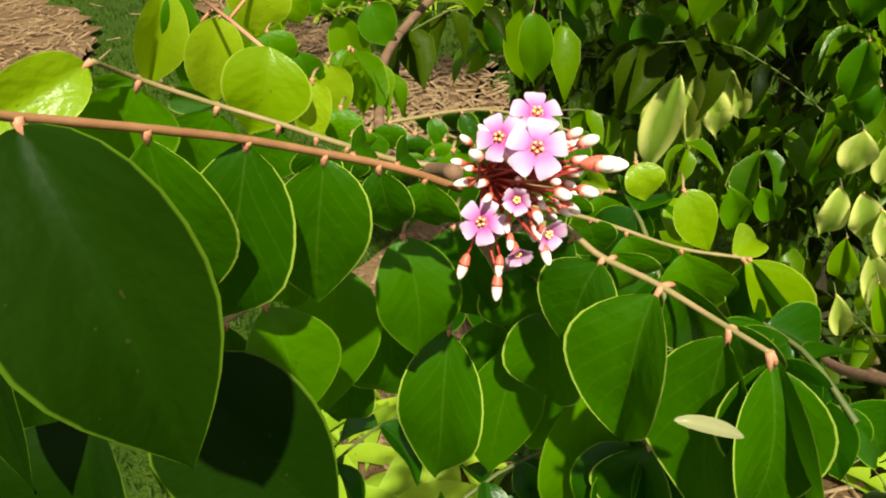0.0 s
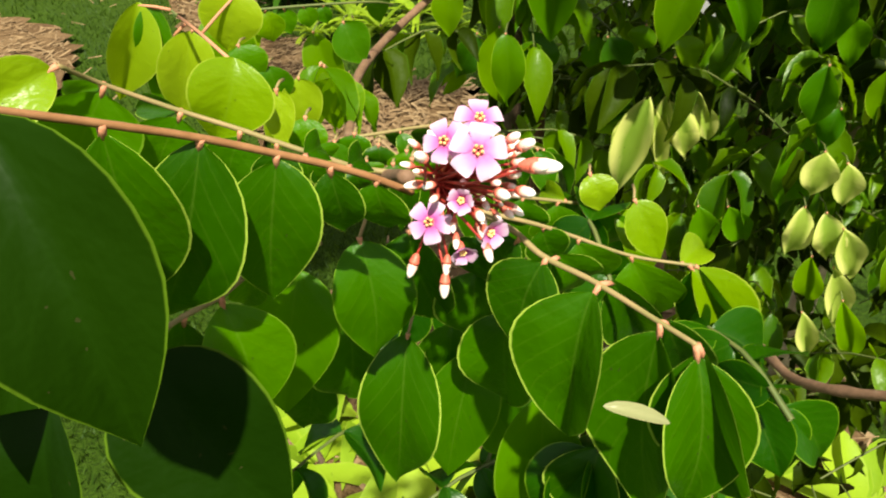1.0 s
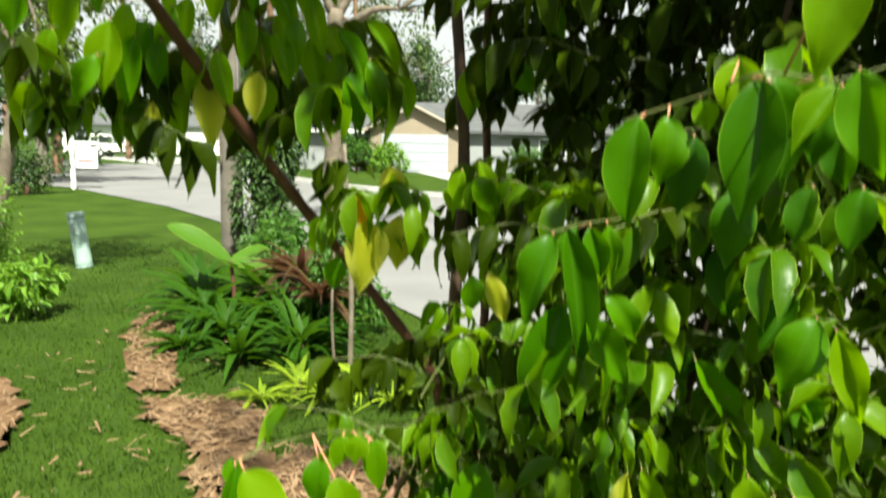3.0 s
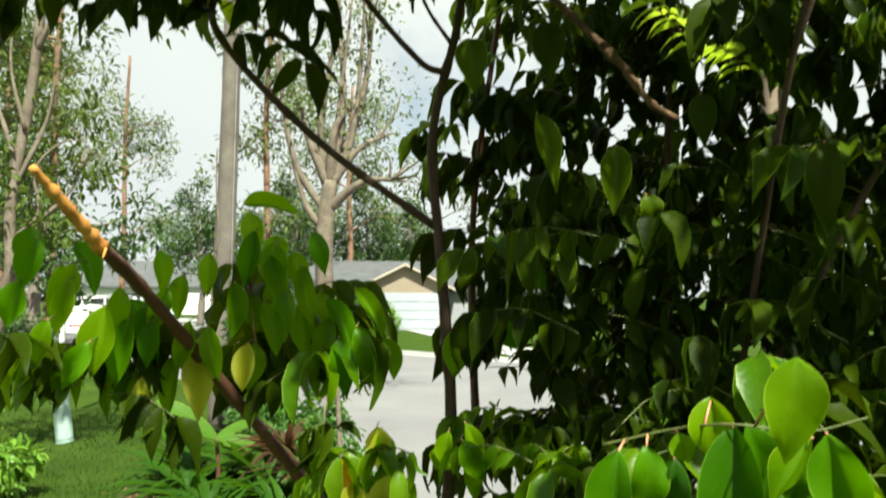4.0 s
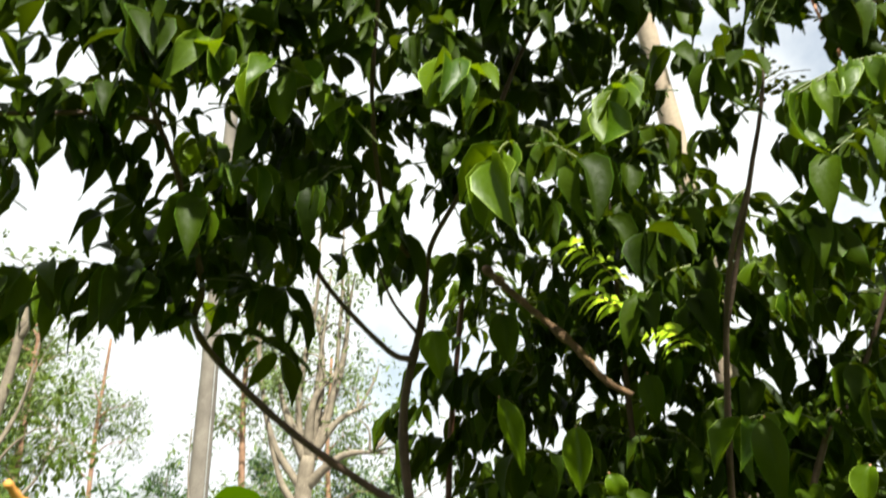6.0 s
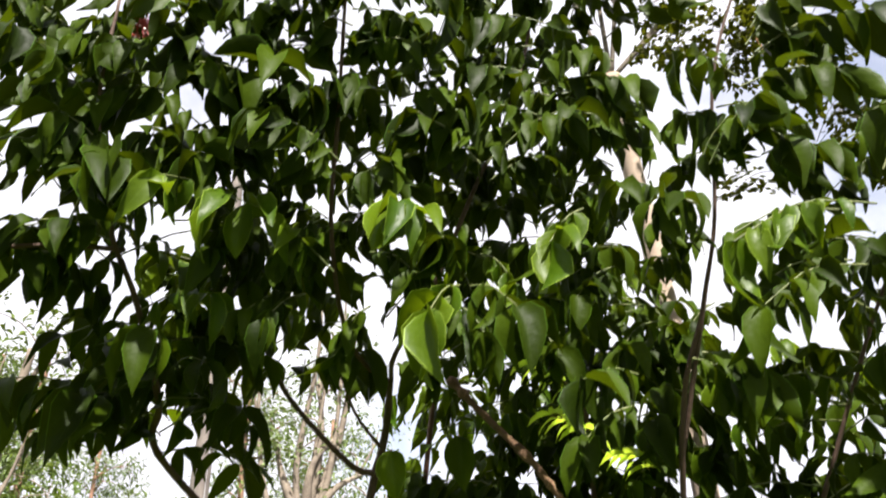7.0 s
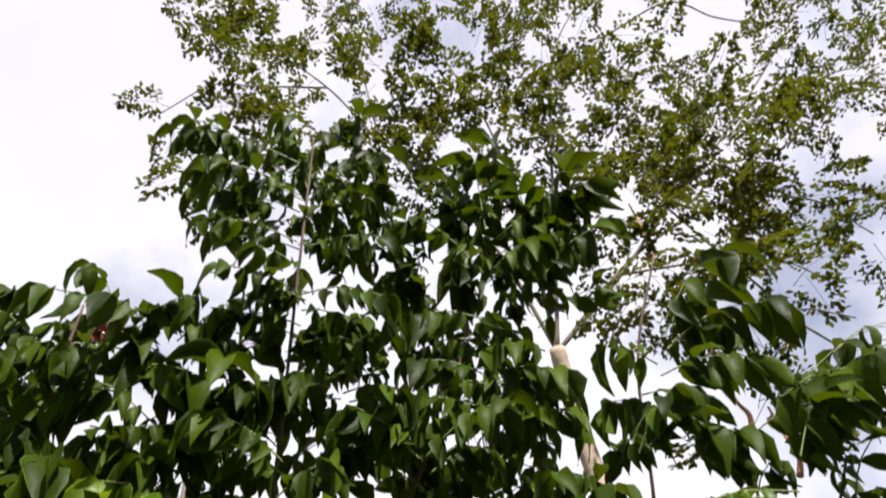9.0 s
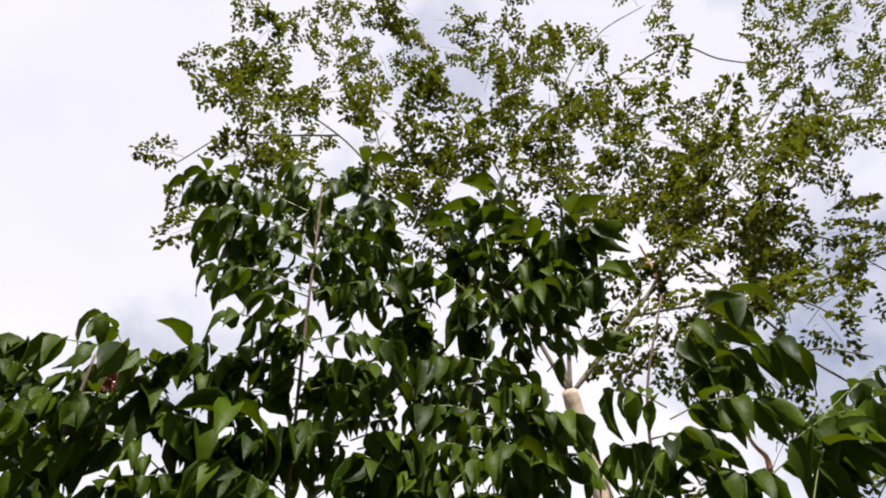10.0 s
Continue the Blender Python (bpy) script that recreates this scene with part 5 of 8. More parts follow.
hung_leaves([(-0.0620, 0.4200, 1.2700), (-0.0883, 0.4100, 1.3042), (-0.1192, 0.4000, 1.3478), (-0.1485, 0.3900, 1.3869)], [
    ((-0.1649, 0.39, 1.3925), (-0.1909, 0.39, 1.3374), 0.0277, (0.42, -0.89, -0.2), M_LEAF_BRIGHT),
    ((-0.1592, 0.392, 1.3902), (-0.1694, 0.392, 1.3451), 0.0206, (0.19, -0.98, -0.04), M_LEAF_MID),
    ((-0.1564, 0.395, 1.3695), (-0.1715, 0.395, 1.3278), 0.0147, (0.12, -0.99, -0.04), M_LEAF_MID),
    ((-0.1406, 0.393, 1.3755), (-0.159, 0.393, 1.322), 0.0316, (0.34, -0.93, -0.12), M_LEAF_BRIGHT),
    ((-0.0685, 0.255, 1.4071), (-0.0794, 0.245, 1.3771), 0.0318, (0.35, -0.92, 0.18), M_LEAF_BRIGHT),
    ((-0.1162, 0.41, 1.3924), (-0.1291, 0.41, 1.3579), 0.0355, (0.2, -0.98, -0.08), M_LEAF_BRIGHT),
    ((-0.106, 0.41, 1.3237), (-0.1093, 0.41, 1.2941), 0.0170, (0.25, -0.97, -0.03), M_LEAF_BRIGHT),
    ((-0.0952, 0.412, 1.3189), (-0.0954, 0.412, 1.2947), 0.0171, (0.26, -0.96, -0), M_LEAF_MID),
    ((-0.1082, 0.405, 1.3432), (-0.1062, 0.43, 1.3075), 0.0192, (0.51, -0.72, -0.48), M_LEAF_MID),
], M_LEAF, M_RACHIS_GREEN, 0.0009, "broad")

hung_leaves([(-0.0322, 0.2000, 1.3607), (-0.0393, 0.1900, 1.3630), (-0.0460, 0.1760, 1.3674), (-0.0546, 0.1650, 1.3646), (-0.0637, 0.1580, 1.3625), (-0.0730, 0.1500, 1.3598)], [
    ((-0.0546, 0.165, 1.3629), (-0.0497, 0.158, 1.3198), 0.0289, (0.64, -0.75, 0.19), M_LEAF_MID),
    ((-0.0642, 0.158, 1.3617), (-0.0692, 0.165, 1.3351), 0.0142, (0.24, -0.93, -0.29)),
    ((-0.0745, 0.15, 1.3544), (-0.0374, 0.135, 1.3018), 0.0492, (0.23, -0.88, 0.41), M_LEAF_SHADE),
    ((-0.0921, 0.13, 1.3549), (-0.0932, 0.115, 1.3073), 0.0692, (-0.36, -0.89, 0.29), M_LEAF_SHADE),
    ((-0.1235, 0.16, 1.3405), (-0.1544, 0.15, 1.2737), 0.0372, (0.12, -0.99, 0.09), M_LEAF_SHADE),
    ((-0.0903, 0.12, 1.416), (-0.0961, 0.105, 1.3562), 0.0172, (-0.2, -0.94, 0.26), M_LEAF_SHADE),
    ((-0.0507, 0.185, 1.3628), (-0.0598, 0.19, 1.3404), 0.0123, (0.09, -0.96, -0.25), M_LEAF_MID),
], M_LEAF, M_RACHIS, 0.0011, "broad")

hung_leaves((), [
    ((-0.0446, 0.21, 1.343), (-0.0569, 0.2, 1.2788), 0.0364, (0.3, -0.95, 0.09), M_LEAF_MID),
    ((-0.0196, 0.205, 1.3594), (-0.016, 0.195, 1.3116), 0.0299, (0.36, -0.91, 0.22), M_LEAF_MID),
    ((-0.004, 0.215, 1.3564), (0.0048, 0.215, 1.3167), 0.0341, (-0.28, -0.96, -0.06)),
    ((0.0199, 0.215, 1.3391), (0.0157, 0.215, 1.3044), 0.0284, (-0.27, -0.96, 0.03)),
    ((0.0315, 0.205, 1.3282), (0.0286, 0.205, 1.2778), 0.0320, (-0.53, -0.85, 0.03)),
    ((0.0261, 0.205, 1.359), (0.0238, 0.21, 1.3329), 0.0309, (-0.74, -0.67, -0.06)),
    ((-0.0341, 0.235, 1.2982), (-0.0419, 0.235, 1.2479), 0.0359, (0.09, -1, -0.01)),
    ((-0.0088, 0.225, 1.2996), (-0.0215, 0.215, 1.2113), 0.0365, (-0.17, -0.98, 0.13)),
    ((0.0088, 0.235, 1.2984), (0.0018, 0.235, 1.256), 0.0297, (-0.1, -0.99, 0.02)),
], M_LEAF, M_RACHIS, 0.001, "broad")

hung_leaves((), [
    ((0.0179, 0.225, 1.2923), (0.0053, 0.215, 1.2244), 0.0327, (0.05, -0.99, 0.14), M_LEAF_MID),
    ((0.0467, 0.215, 1.2777), (0.0389, 0.205, 1.2004), 0.0382, (-0.03, -0.99, 0.13), M_LEAF_MID),
    ((0.0218, 0.245, 1.2459), (0.0366, 0.24, 1.2093), 0.0268, (0.25, -0.94, 0.23), M_LEAF_MID),
    ((0.0562, 0.21, 1.2605), (0.0603, 0.21, 1.2359), 0.0158, (-0, -1, -0)),
    ((0.0663, 0.19, 1.2746), (0.0642, 0.185, 1.2333), 0.0337, (-0.58, -0.8, 0.13)),
    ((-0.0588, 0.25, 1.2578), (-0.0709, 0.25, 1.2108), 0.0277, (0.06, -1, -0.01)),
], M_LEAF, M_RACHIS, 0.001, "broad")

hung_leaves([(0.0072, 0.1920, 1.3821), (0.0293, 0.1880, 1.3750), (0.0409, 0.1780, 1.3702), (0.0550, 0.1670, 1.3687), (0.0699, 0.1520, 1.3670), (0.0782, 0.1420, 1.3671)], [
    ((0.041, 0.176, 1.3701), (0.0332, 0.174, 1.3361), 0.0289, (-0.67, -0.72, 0.2)),
    ((0.0545, 0.164, 1.3683), (0.0491, 0.16, 1.3142), 0.0338, (-0.72, -0.68, 0.12)),
    ((0.0705, 0.15, 1.3653), (0.0743, 0.142, 1.2959), 0.0324, (-0.73, -0.69, 0.04)),
    ((0.079, 0.142, 1.3641), (0.0807, 0.13, 1.3153), 0.0252, (0.09, -0.97, 0.24)),
    ((0.0798, 0.142, 1.3657), (0.0982, 0.14, 1.3094), 0.0270, (-0.59, -0.79, -0.17)),
    ((0.0596, 0.168, 1.3692), (0.0769, 0.185, 1.3323), 0.0190, (0.14, -0.92, -0.36)),
    ((0.0447, 0.178, 1.371), (0.0582, 0.195, 1.3453), 0.0160, (0.4, -0.85, -0.35)),
    ((0.0724, 0.152, 1.3672), (0.0913, 0.17, 1.3278), 0.0201, (-0.01, -0.91, -0.42)),
    ((0.0341, 0.184, 1.3723), (0.0281, 0.188, 1.3592), 0.0141, (-0.72, -0.68, 0.12)),
], M_LEAF, M_RACHIS, 0.00098, "broad")

hung_leaves([(0.0212, 0.2380, 1.3499), (0.0424, 0.2420, 1.3416), (0.0581, 0.2460, 1.3332), (0.0820, 0.2480, 1.3225), (0.1078, 0.2460, 1.3189)], [
    ((0.1064, 0.246, 1.3184), (0.1297, 0.24, 1.2719), 0.0273, (0.4, -0.86, 0.31), M_LEAF_BRIGHT),
    ((0.1084, 0.246, 1.3189), (0.1364, 0.252, 1.2698), 0.0294, (-0.43, -0.83, -0.35)),
    ((0.0822, 0.248, 1.3209), (0.0954, 0.252, 1.2855), 0.0313, (0.04, -0.99, -0.1), M_LEAF_MID),
    ((0.0593, 0.246, 1.331), (0.0686, 0.25, 1.307), 0.0254, (0.14, -0.98, -0.11), M_LEAF_MID),
    ((0.0447, 0.243, 1.3394), (0.0515, 0.247, 1.3207), 0.0188, (0.19, -0.97, -0.14)),
    ((0.1016, 0.247, 1.319), (0.1185, 0.268, 1.3153), 0.0149, (0.48, -0.23, 0.85), M_LEAF_BRIGHT),
], M_LEAF, M_RACHIS, 0.0009, "broad")

hung_leaves([(0.0148, 0.2700, 1.3401), (0.0487, 0.2850, 1.3279), (0.0810, 0.2900, 1.3201)], [
    ((0.0821, 0.29, 1.3189), (0.0988, 0.29, 1.2951), 0.0172, (0.34, -0.91, 0.24), M_LEAF_BRIGHT),
    ((0.0754, 0.29, 1.3196), (0.0812, 0.295, 1.2939), 0.0278, (-0.03, -0.98, -0.2), M_LEAF_MID),
    ((0.0538, 0.286, 1.3252), (0.0567, 0.29, 1.3054), 0.0278, (-0.02, -0.98, -0.2), M_LEAF_MID),
    ((0.0387, 0.28, 1.3311), (0.0396, 0.285, 1.3119), 0.0223, (-0.05, -0.97, -0.26)),
    ((0.0585, 0.286, 1.3269), (0.0486, 0.31, 1.32), 0.0115, (-0.82, -0.18, 0.55), M_LEAF_BRIGHT),
], M_LEAF, M_RACHIS, 0.0009, "broad")

hung_leaves((), [
    ((-0.1136, 0.385, 1.3689), (-0.1085, 0.385, 1.3445), 0.0277, (0.39, -0.92, 0.08), M_LEAF_MID),
    ((-0.101, 0.39, 1.3556), (-0.0978, 0.39, 1.3321), 0.0215, (0.34, -0.94, 0.05), M_LEAF_MID),
    ((-0.0857, 0.395, 1.3463), (-0.0837, 0.395, 1.3129), 0.0252, (0.29, -0.96, 0.02), M_LEAF_BRIGHT),
    ((-0.057, 0.26, 1.392), (-0.0559, 0.255, 1.3712), 0.0125, (0.44, -0.87, 0.23), M_LEAF_BRIGHT),
    ((-0.0529, 0.28, 1.3719), (-0.0535, 0.275, 1.355), 0.0169, (0.22, -0.94, 0.27), M_LEAF_MID),
    ((-0.0442, 0.29, 1.356), (-0.045, 0.285, 1.3426), 0.0146, (0.19, -0.92, 0.33), M_LEAF_MID),
], M_LEAF, M_RACHIS, 0.0009, "broad")

hung_leaves((), [
    ((-0.0124, 0.29, 1.3508), (-0.0142, 0.29, 1.3394), 0.0167, (0.03, -1, -0), M_LEAF_MID),
    ((0.0032, 0.3, 1.345), (0.0039, 0.3, 1.335), 0.0159, (0.11, -0.99, 0.01), M_LEAF_MID),
    ((-0.0054, 0.25, 1.367), (-0.0042, 0.25, 1.3525), 0.0158, (0.17, -0.99, 0.01), M_LEAF_MID),
    ((-0.0265, 0.3, 1.3492), (-0.0281, 0.3, 1.3367), 0.0165, (0.09, -1, -0.01)),
    ((0.0678, 0.285, 1.3413), (0.0736, 0.28, 1.325), 0.0175, (0.14, -0.93, 0.34), M_LEAF_BRIGHT),
    ((0.0852, 0.27, 1.3364), (0.0982, 0.265, 1.3098), 0.0184, (0.18, -0.95, 0.26), M_LEAF_BRIGHT),
], M_LEAF, M_RACHIS, 0.0009, "broad")
hung_leaves([(-0.055, 0.44, 1.29), (0.031, 0.47, 1.237), (0.09, 0.47, 1.214), (0.121, 0.45, 1.22)], [
    ((0.121, 0.45, 1.22), (0.1393, 0.44, 1.1694), 0.0237, -0.09, M_LEAF_LIT),
    ((0.1023, 0.4648, 1.2139), (0.1155, 0.4648, 1.1534), 0.0369, 0.16),
    ((0.0752, 0.4724, 1.2178), (0.0792, 0.4724, 1.145), 0.0392, 0.09),
    ((0.045, 0.4722, 1.23), (0.0454, 0.4722, 1.1638), 0.0331, 0.03),
    ((0.0142, 0.4654, 1.2465), (0.0094, 0.4654, 1.1833), 0.0287, -0.03),
    ((-0.0157, 0.455, 1.2649), (-0.0201, 0.455, 1.1994), 0.0261, -0.09),
    ((-0.0347, 0.4477, 1.2771), (-0.0418, 0.4477, 1.2101), 0.0221, -0.14),
    ((0.0944, 0.4687, 1.2135), (0.1086, 0.5187, 1.1928), 0.0254, 0.14, M_LEAF_LIT),
    ((0.0639, 0.4731, 1.2218), (0.0757, 0.5231, 1.1933), 0.0235, 0.08),
    ((0.031, 0.47, 1.237), (0.0297, 0.52, 1.1993), 0.0217, 0),
    ((0.0045, 0.4623, 1.2524), (-0.0077, 0.5123, 1.2068), 0.019, -0.06),
], M_LEAF, M_RACHIS, 0.0009, "broad")

# leaves further along the flowering twig and on the lower boughs
# leaves hanging at arm's length
hung_leaves([(0.164, 0.700, 1.679), (0.215, 0.740, 1.687), (0.299, 0.810, 1.687), (0.374, 0.900, 1.675)], [
    ((0.167, 0.7, 1.678), (0.128, 0.7, 1.572), 0.045, (-0.53, -0.82, 0.19), M_LEAF_MID),
    ((0.184, 0.72, 1.683), (0.209, 0.72, 1.518), 0.040, (0.06, -1, 0.01)),
    ((0.215, 0.74, 1.683), (0.231, 0.74, 1.622), 0.032, (-0.2, -0.98, -0.05), M_LEAF_MID),
    ((0.241, 0.76, 1.683), (0.251, 0.76, 1.61), 0.031, (-0.13, -0.99, -0.02), M_LEAF_MID),
    ((0.268, 0.78, 1.683), (0.27, 0.78, 1.631), 0.029, (-0.18, -0.98, -0.01), M_LEAF_MID),
    ((0.292, 0.8, 1.684), (0.297, 0.8, 1.647), 0.025, (-0.49, -0.87, -0.07), M_LEAF_MID),
    ((0.205, 0.76, 1.68), (0.187, 0.76, 1.626), 0.027, (-0.53, -0.83, 0.17)),
], M_LEAF_DEEP, M_RACHIS_GREEN, 0.0011, "long")

hung_leaves((), [
    ((0.187, 0.74, 1.59), (0.141, 0.74, 1.454), 0.058, (-0.22, -0.97, 0.07)),
    ((0.21, 0.718, 1.579), (0.265, 0.718, 1.493), 0.041, (0.15, -0.98, 0.09), M_LEAF_MID),
    ((0.243, 0.76, 1.597), (0.291, 0.76, 1.532), 0.037, (0.13, -0.99, 0.1), M_LEAF_MID),
    ((0.332, 0.8, 1.712), (0.375, 0.8, 1.639), 0.031, (0.37, -0.91, 0.22), M_LEAF_MID),
    ((0.373, 0.8, 1.504), (0.428, 0.8, 1.412), 0.042, (0.17, -0.98, 0.1), M_LEAF_MID),
    ((0.475, 0.7, 1.585), (0.436, 0.7, 1.49), 0.057, (-0.51, -0.83, 0.21), M_LEAF_MID),
    ((0.47, 0.74, 1.605), (0.428, 0.74, 1.534), 0.040, (-0.62, -0.7, 0.37)),
    ((0.476, 0.66, 1.581), (0.518, 0.66, 1.466), 0.038, (-0.27, -0.96, -0.1), M_LEAF_LIT),
], M_LEAF_DEEP, M_RACHIS_GREEN, 0.0011, "long")

hung_leaves((), [
    ((0.395, 0.82, 1.649), (0.43, 0.82, 1.54), 0.042, (-0.28, -0.95, -0.09)),
    ((0.22, 0.85, 1.487), (0.281, 0.85, 1.452), 0.054, (0.22, -0.9, 0.37), M_LEAF_MID),
    ((0.273, 0.85, 1.463), (0.292, 0.85, 1.396), 0.035, (0.14, -0.99, 0.04), M_LEAF_MID),
    ((0.494, 0.9, 1.496), (0.452, 0.9, 1.472), 0.033, (-0.28, -0.82, 0.5)),
    ((0.509, 0.8, 1.466), (0.539, 0.8, 1.416), 0.033, (0, -1, 0), M_LEAF_MID),
    ((0.365, 0.9, 1.493), (0.41, 0.9, 1.44), 0.049, (0.15, -0.98, 0.13)),
    ((0.508, 0.85, 1.698), (0.525, 0.85, 1.659), 0.029, (-0.52, -0.83, -0.22), M_LEAF_LIT),
    ((0.466, 0.9, 1.691), (0.505, 0.9, 1.629), 0.039, (-0.02, -1, -0.01)),
], M_LEAF_DEEP, M_RACHIS_GREEN, 0.0011, "long")

hung_leaves((), [
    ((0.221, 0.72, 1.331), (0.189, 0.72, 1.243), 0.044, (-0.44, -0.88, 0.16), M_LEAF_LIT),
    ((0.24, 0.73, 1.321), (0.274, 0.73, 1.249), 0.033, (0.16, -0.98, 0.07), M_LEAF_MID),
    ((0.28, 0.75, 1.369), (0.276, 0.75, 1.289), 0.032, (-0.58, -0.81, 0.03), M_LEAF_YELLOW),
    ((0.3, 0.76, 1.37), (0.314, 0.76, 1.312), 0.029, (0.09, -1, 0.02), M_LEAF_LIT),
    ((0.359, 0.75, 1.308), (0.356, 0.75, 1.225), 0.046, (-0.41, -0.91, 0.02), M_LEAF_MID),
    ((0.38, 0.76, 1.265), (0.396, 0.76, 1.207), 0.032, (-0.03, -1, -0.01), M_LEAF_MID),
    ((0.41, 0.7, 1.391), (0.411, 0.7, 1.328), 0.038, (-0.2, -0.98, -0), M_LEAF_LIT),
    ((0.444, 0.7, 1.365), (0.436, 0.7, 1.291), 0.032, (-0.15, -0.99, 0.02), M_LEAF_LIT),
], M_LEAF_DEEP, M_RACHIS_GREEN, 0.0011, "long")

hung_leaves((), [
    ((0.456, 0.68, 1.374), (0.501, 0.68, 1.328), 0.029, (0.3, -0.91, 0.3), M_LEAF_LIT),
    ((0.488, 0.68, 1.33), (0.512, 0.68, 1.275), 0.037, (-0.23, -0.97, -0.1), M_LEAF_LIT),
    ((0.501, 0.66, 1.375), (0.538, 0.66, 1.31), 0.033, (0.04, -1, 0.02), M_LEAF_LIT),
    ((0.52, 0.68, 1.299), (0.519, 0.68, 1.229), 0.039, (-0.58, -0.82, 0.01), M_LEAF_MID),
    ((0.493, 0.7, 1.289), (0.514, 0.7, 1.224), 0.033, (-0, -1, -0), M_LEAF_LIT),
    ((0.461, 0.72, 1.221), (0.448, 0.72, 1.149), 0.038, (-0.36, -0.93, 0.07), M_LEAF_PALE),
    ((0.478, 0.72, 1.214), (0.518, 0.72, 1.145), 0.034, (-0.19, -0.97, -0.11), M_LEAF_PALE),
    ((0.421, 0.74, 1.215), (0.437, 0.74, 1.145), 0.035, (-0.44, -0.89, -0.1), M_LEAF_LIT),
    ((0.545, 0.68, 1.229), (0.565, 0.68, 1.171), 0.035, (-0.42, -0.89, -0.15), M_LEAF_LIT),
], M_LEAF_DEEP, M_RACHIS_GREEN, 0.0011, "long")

hung_leaves((), [
    ((0.201, 0.81, 1.147), (0.173, 0.81, 1.07), 0.048, (-0.18, -0.98, 0.07), M_LEAF_PALE),
    ((0.222, 0.81, 1.163), (0.222, 0.81, 1.075), 0.028, (-0.24, -0.97, -0), M_LEAF_PALE),
    ((0.232, 0.81, 1.152), (0.261, 0.81, 1.073), 0.034, (0.2, -0.98, 0.07), M_LEAF_PALE),
    ((0.262, 0.82, 1.151), (0.28, 0.82, 1.1), 0.028, (-0.03, -1, -0.01), M_LEAF_PALE),
    ((0.187, 0.82, 1.141), (0.142, 0.82, 1.127), 0.028, (-0.2, -0.71, 0.67), M_LEAF_MID),
    ((0.226, 0.82, 1.225), (0.259, 0.82, 1.189), 0.032, (0.25, -0.94, 0.22), M_LEAF_LIT),
    ((0.154, 0.84, 1.222), (0.18, 0.84, 1.172), 0.041, (0.16, -0.98, 0.08)),
    ((0.321, 0.8, 1.345), (0.34, 0.8, 1.269), 0.031, (-0.08, -1, -0.02), M_LEAF_LIT),
], M_LEAF_DEEP, M_RACHIS_GREEN, 0.0011, "long")

hung_leaves((), [
    ((0.201, 0.8, 1.167), (0.171, 0.8, 1.032), 0.044, (-0.32, -0.95, 0.07), M_LEAF_PALE),
    ((0.206, 0.8, 1.153), (0.229, 0.8, 1.045), 0.018, (0.19, -0.98, 0.04), M_LEAF_PALE),
    ((0.226, 0.81, 1.155), (0.261, 0.81, 1.077), 0.036, (0.19, -0.98, 0.09), M_LEAF_PALE),
    ((0.193, 0.82, 1.135), (0.133, 0.82, 1.119), 0.028, (-0.11, -0.9, 0.41), M_LEAF_LIT),
    ((0.255, 0.82, 1.164), (0.272, 0.82, 1.115), 0.021, (0.2, -0.98, 0.07), M_LEAF_PALE),
    ((0.367, 0.78, 1.131), (0.373, 0.78, 1.012), 0.054, (-0.08, -1, -0), M_LEAF_MID),
    ((0.276, 0.8, 1.021), (0.298, 0.8, 0.946), 0.038, (0.09, -1, 0.03), M_LEAF_MID),
    ((0.312, 0.8, 1.02), (0.346, 0.8, 0.963), 0.037, (-0, -1, -0), M_LEAF_MID),
], M_LEAF_DEEP, M_RACHIS_GREEN, 0.0011, "long")

hung_leaves((), [
    ((0.373, 0.72, 1.134), (0.37, 0.72, 1.077), 0.038, (-0.27, -0.96, 0.01), M_LEAF_PALE),
    ((0.399, 0.72, 1.12), (0.408, 0.72, 1.066), 0.032, (-0.06, -1, -0.01), M_LEAF_PALE),
    ((0.377, 0.74, 1.055), (0.37, 0.74, 0.979), 0.032, (-0.27, -0.96, 0.02), M_LEAF_PALE),
    ((0.397, 0.73, 1.053), (0.417, 0.73, 0.978), 0.038, (-0.19, -0.98, -0.05), M_LEAF_PALE),
    ((0.415, 0.72, 1.038), (0.445, 0.72, 0.961), 0.034, (0.02, -1, 0.01), M_LEAF_PALE),
    ((0.394, 0.73, 0.994), (0.404, 0.73, 0.928), 0.033, (-0.49, -0.87, -0.07), M_LEAF_LIT),
    ((0.417, 0.72, 0.985), (0.447, 0.72, 0.884), 0.033, (0.01, -1, 0), M_LEAF_PALE),
    ((0.396, 0.72, 0.919), (0.42, 0.72, 0.847), 0.027, (-0.05, -1, -0.02), M_LEAF_PALE),
    ((0.428, 0.7, 0.952), (0.46, 0.7, 0.866), 0.031, (-0.21, -0.97, -0.08), M_LEAF_LIT),
], M_LEAF_DEEP, M_RACHIS_GREEN, 0.0011, "long")

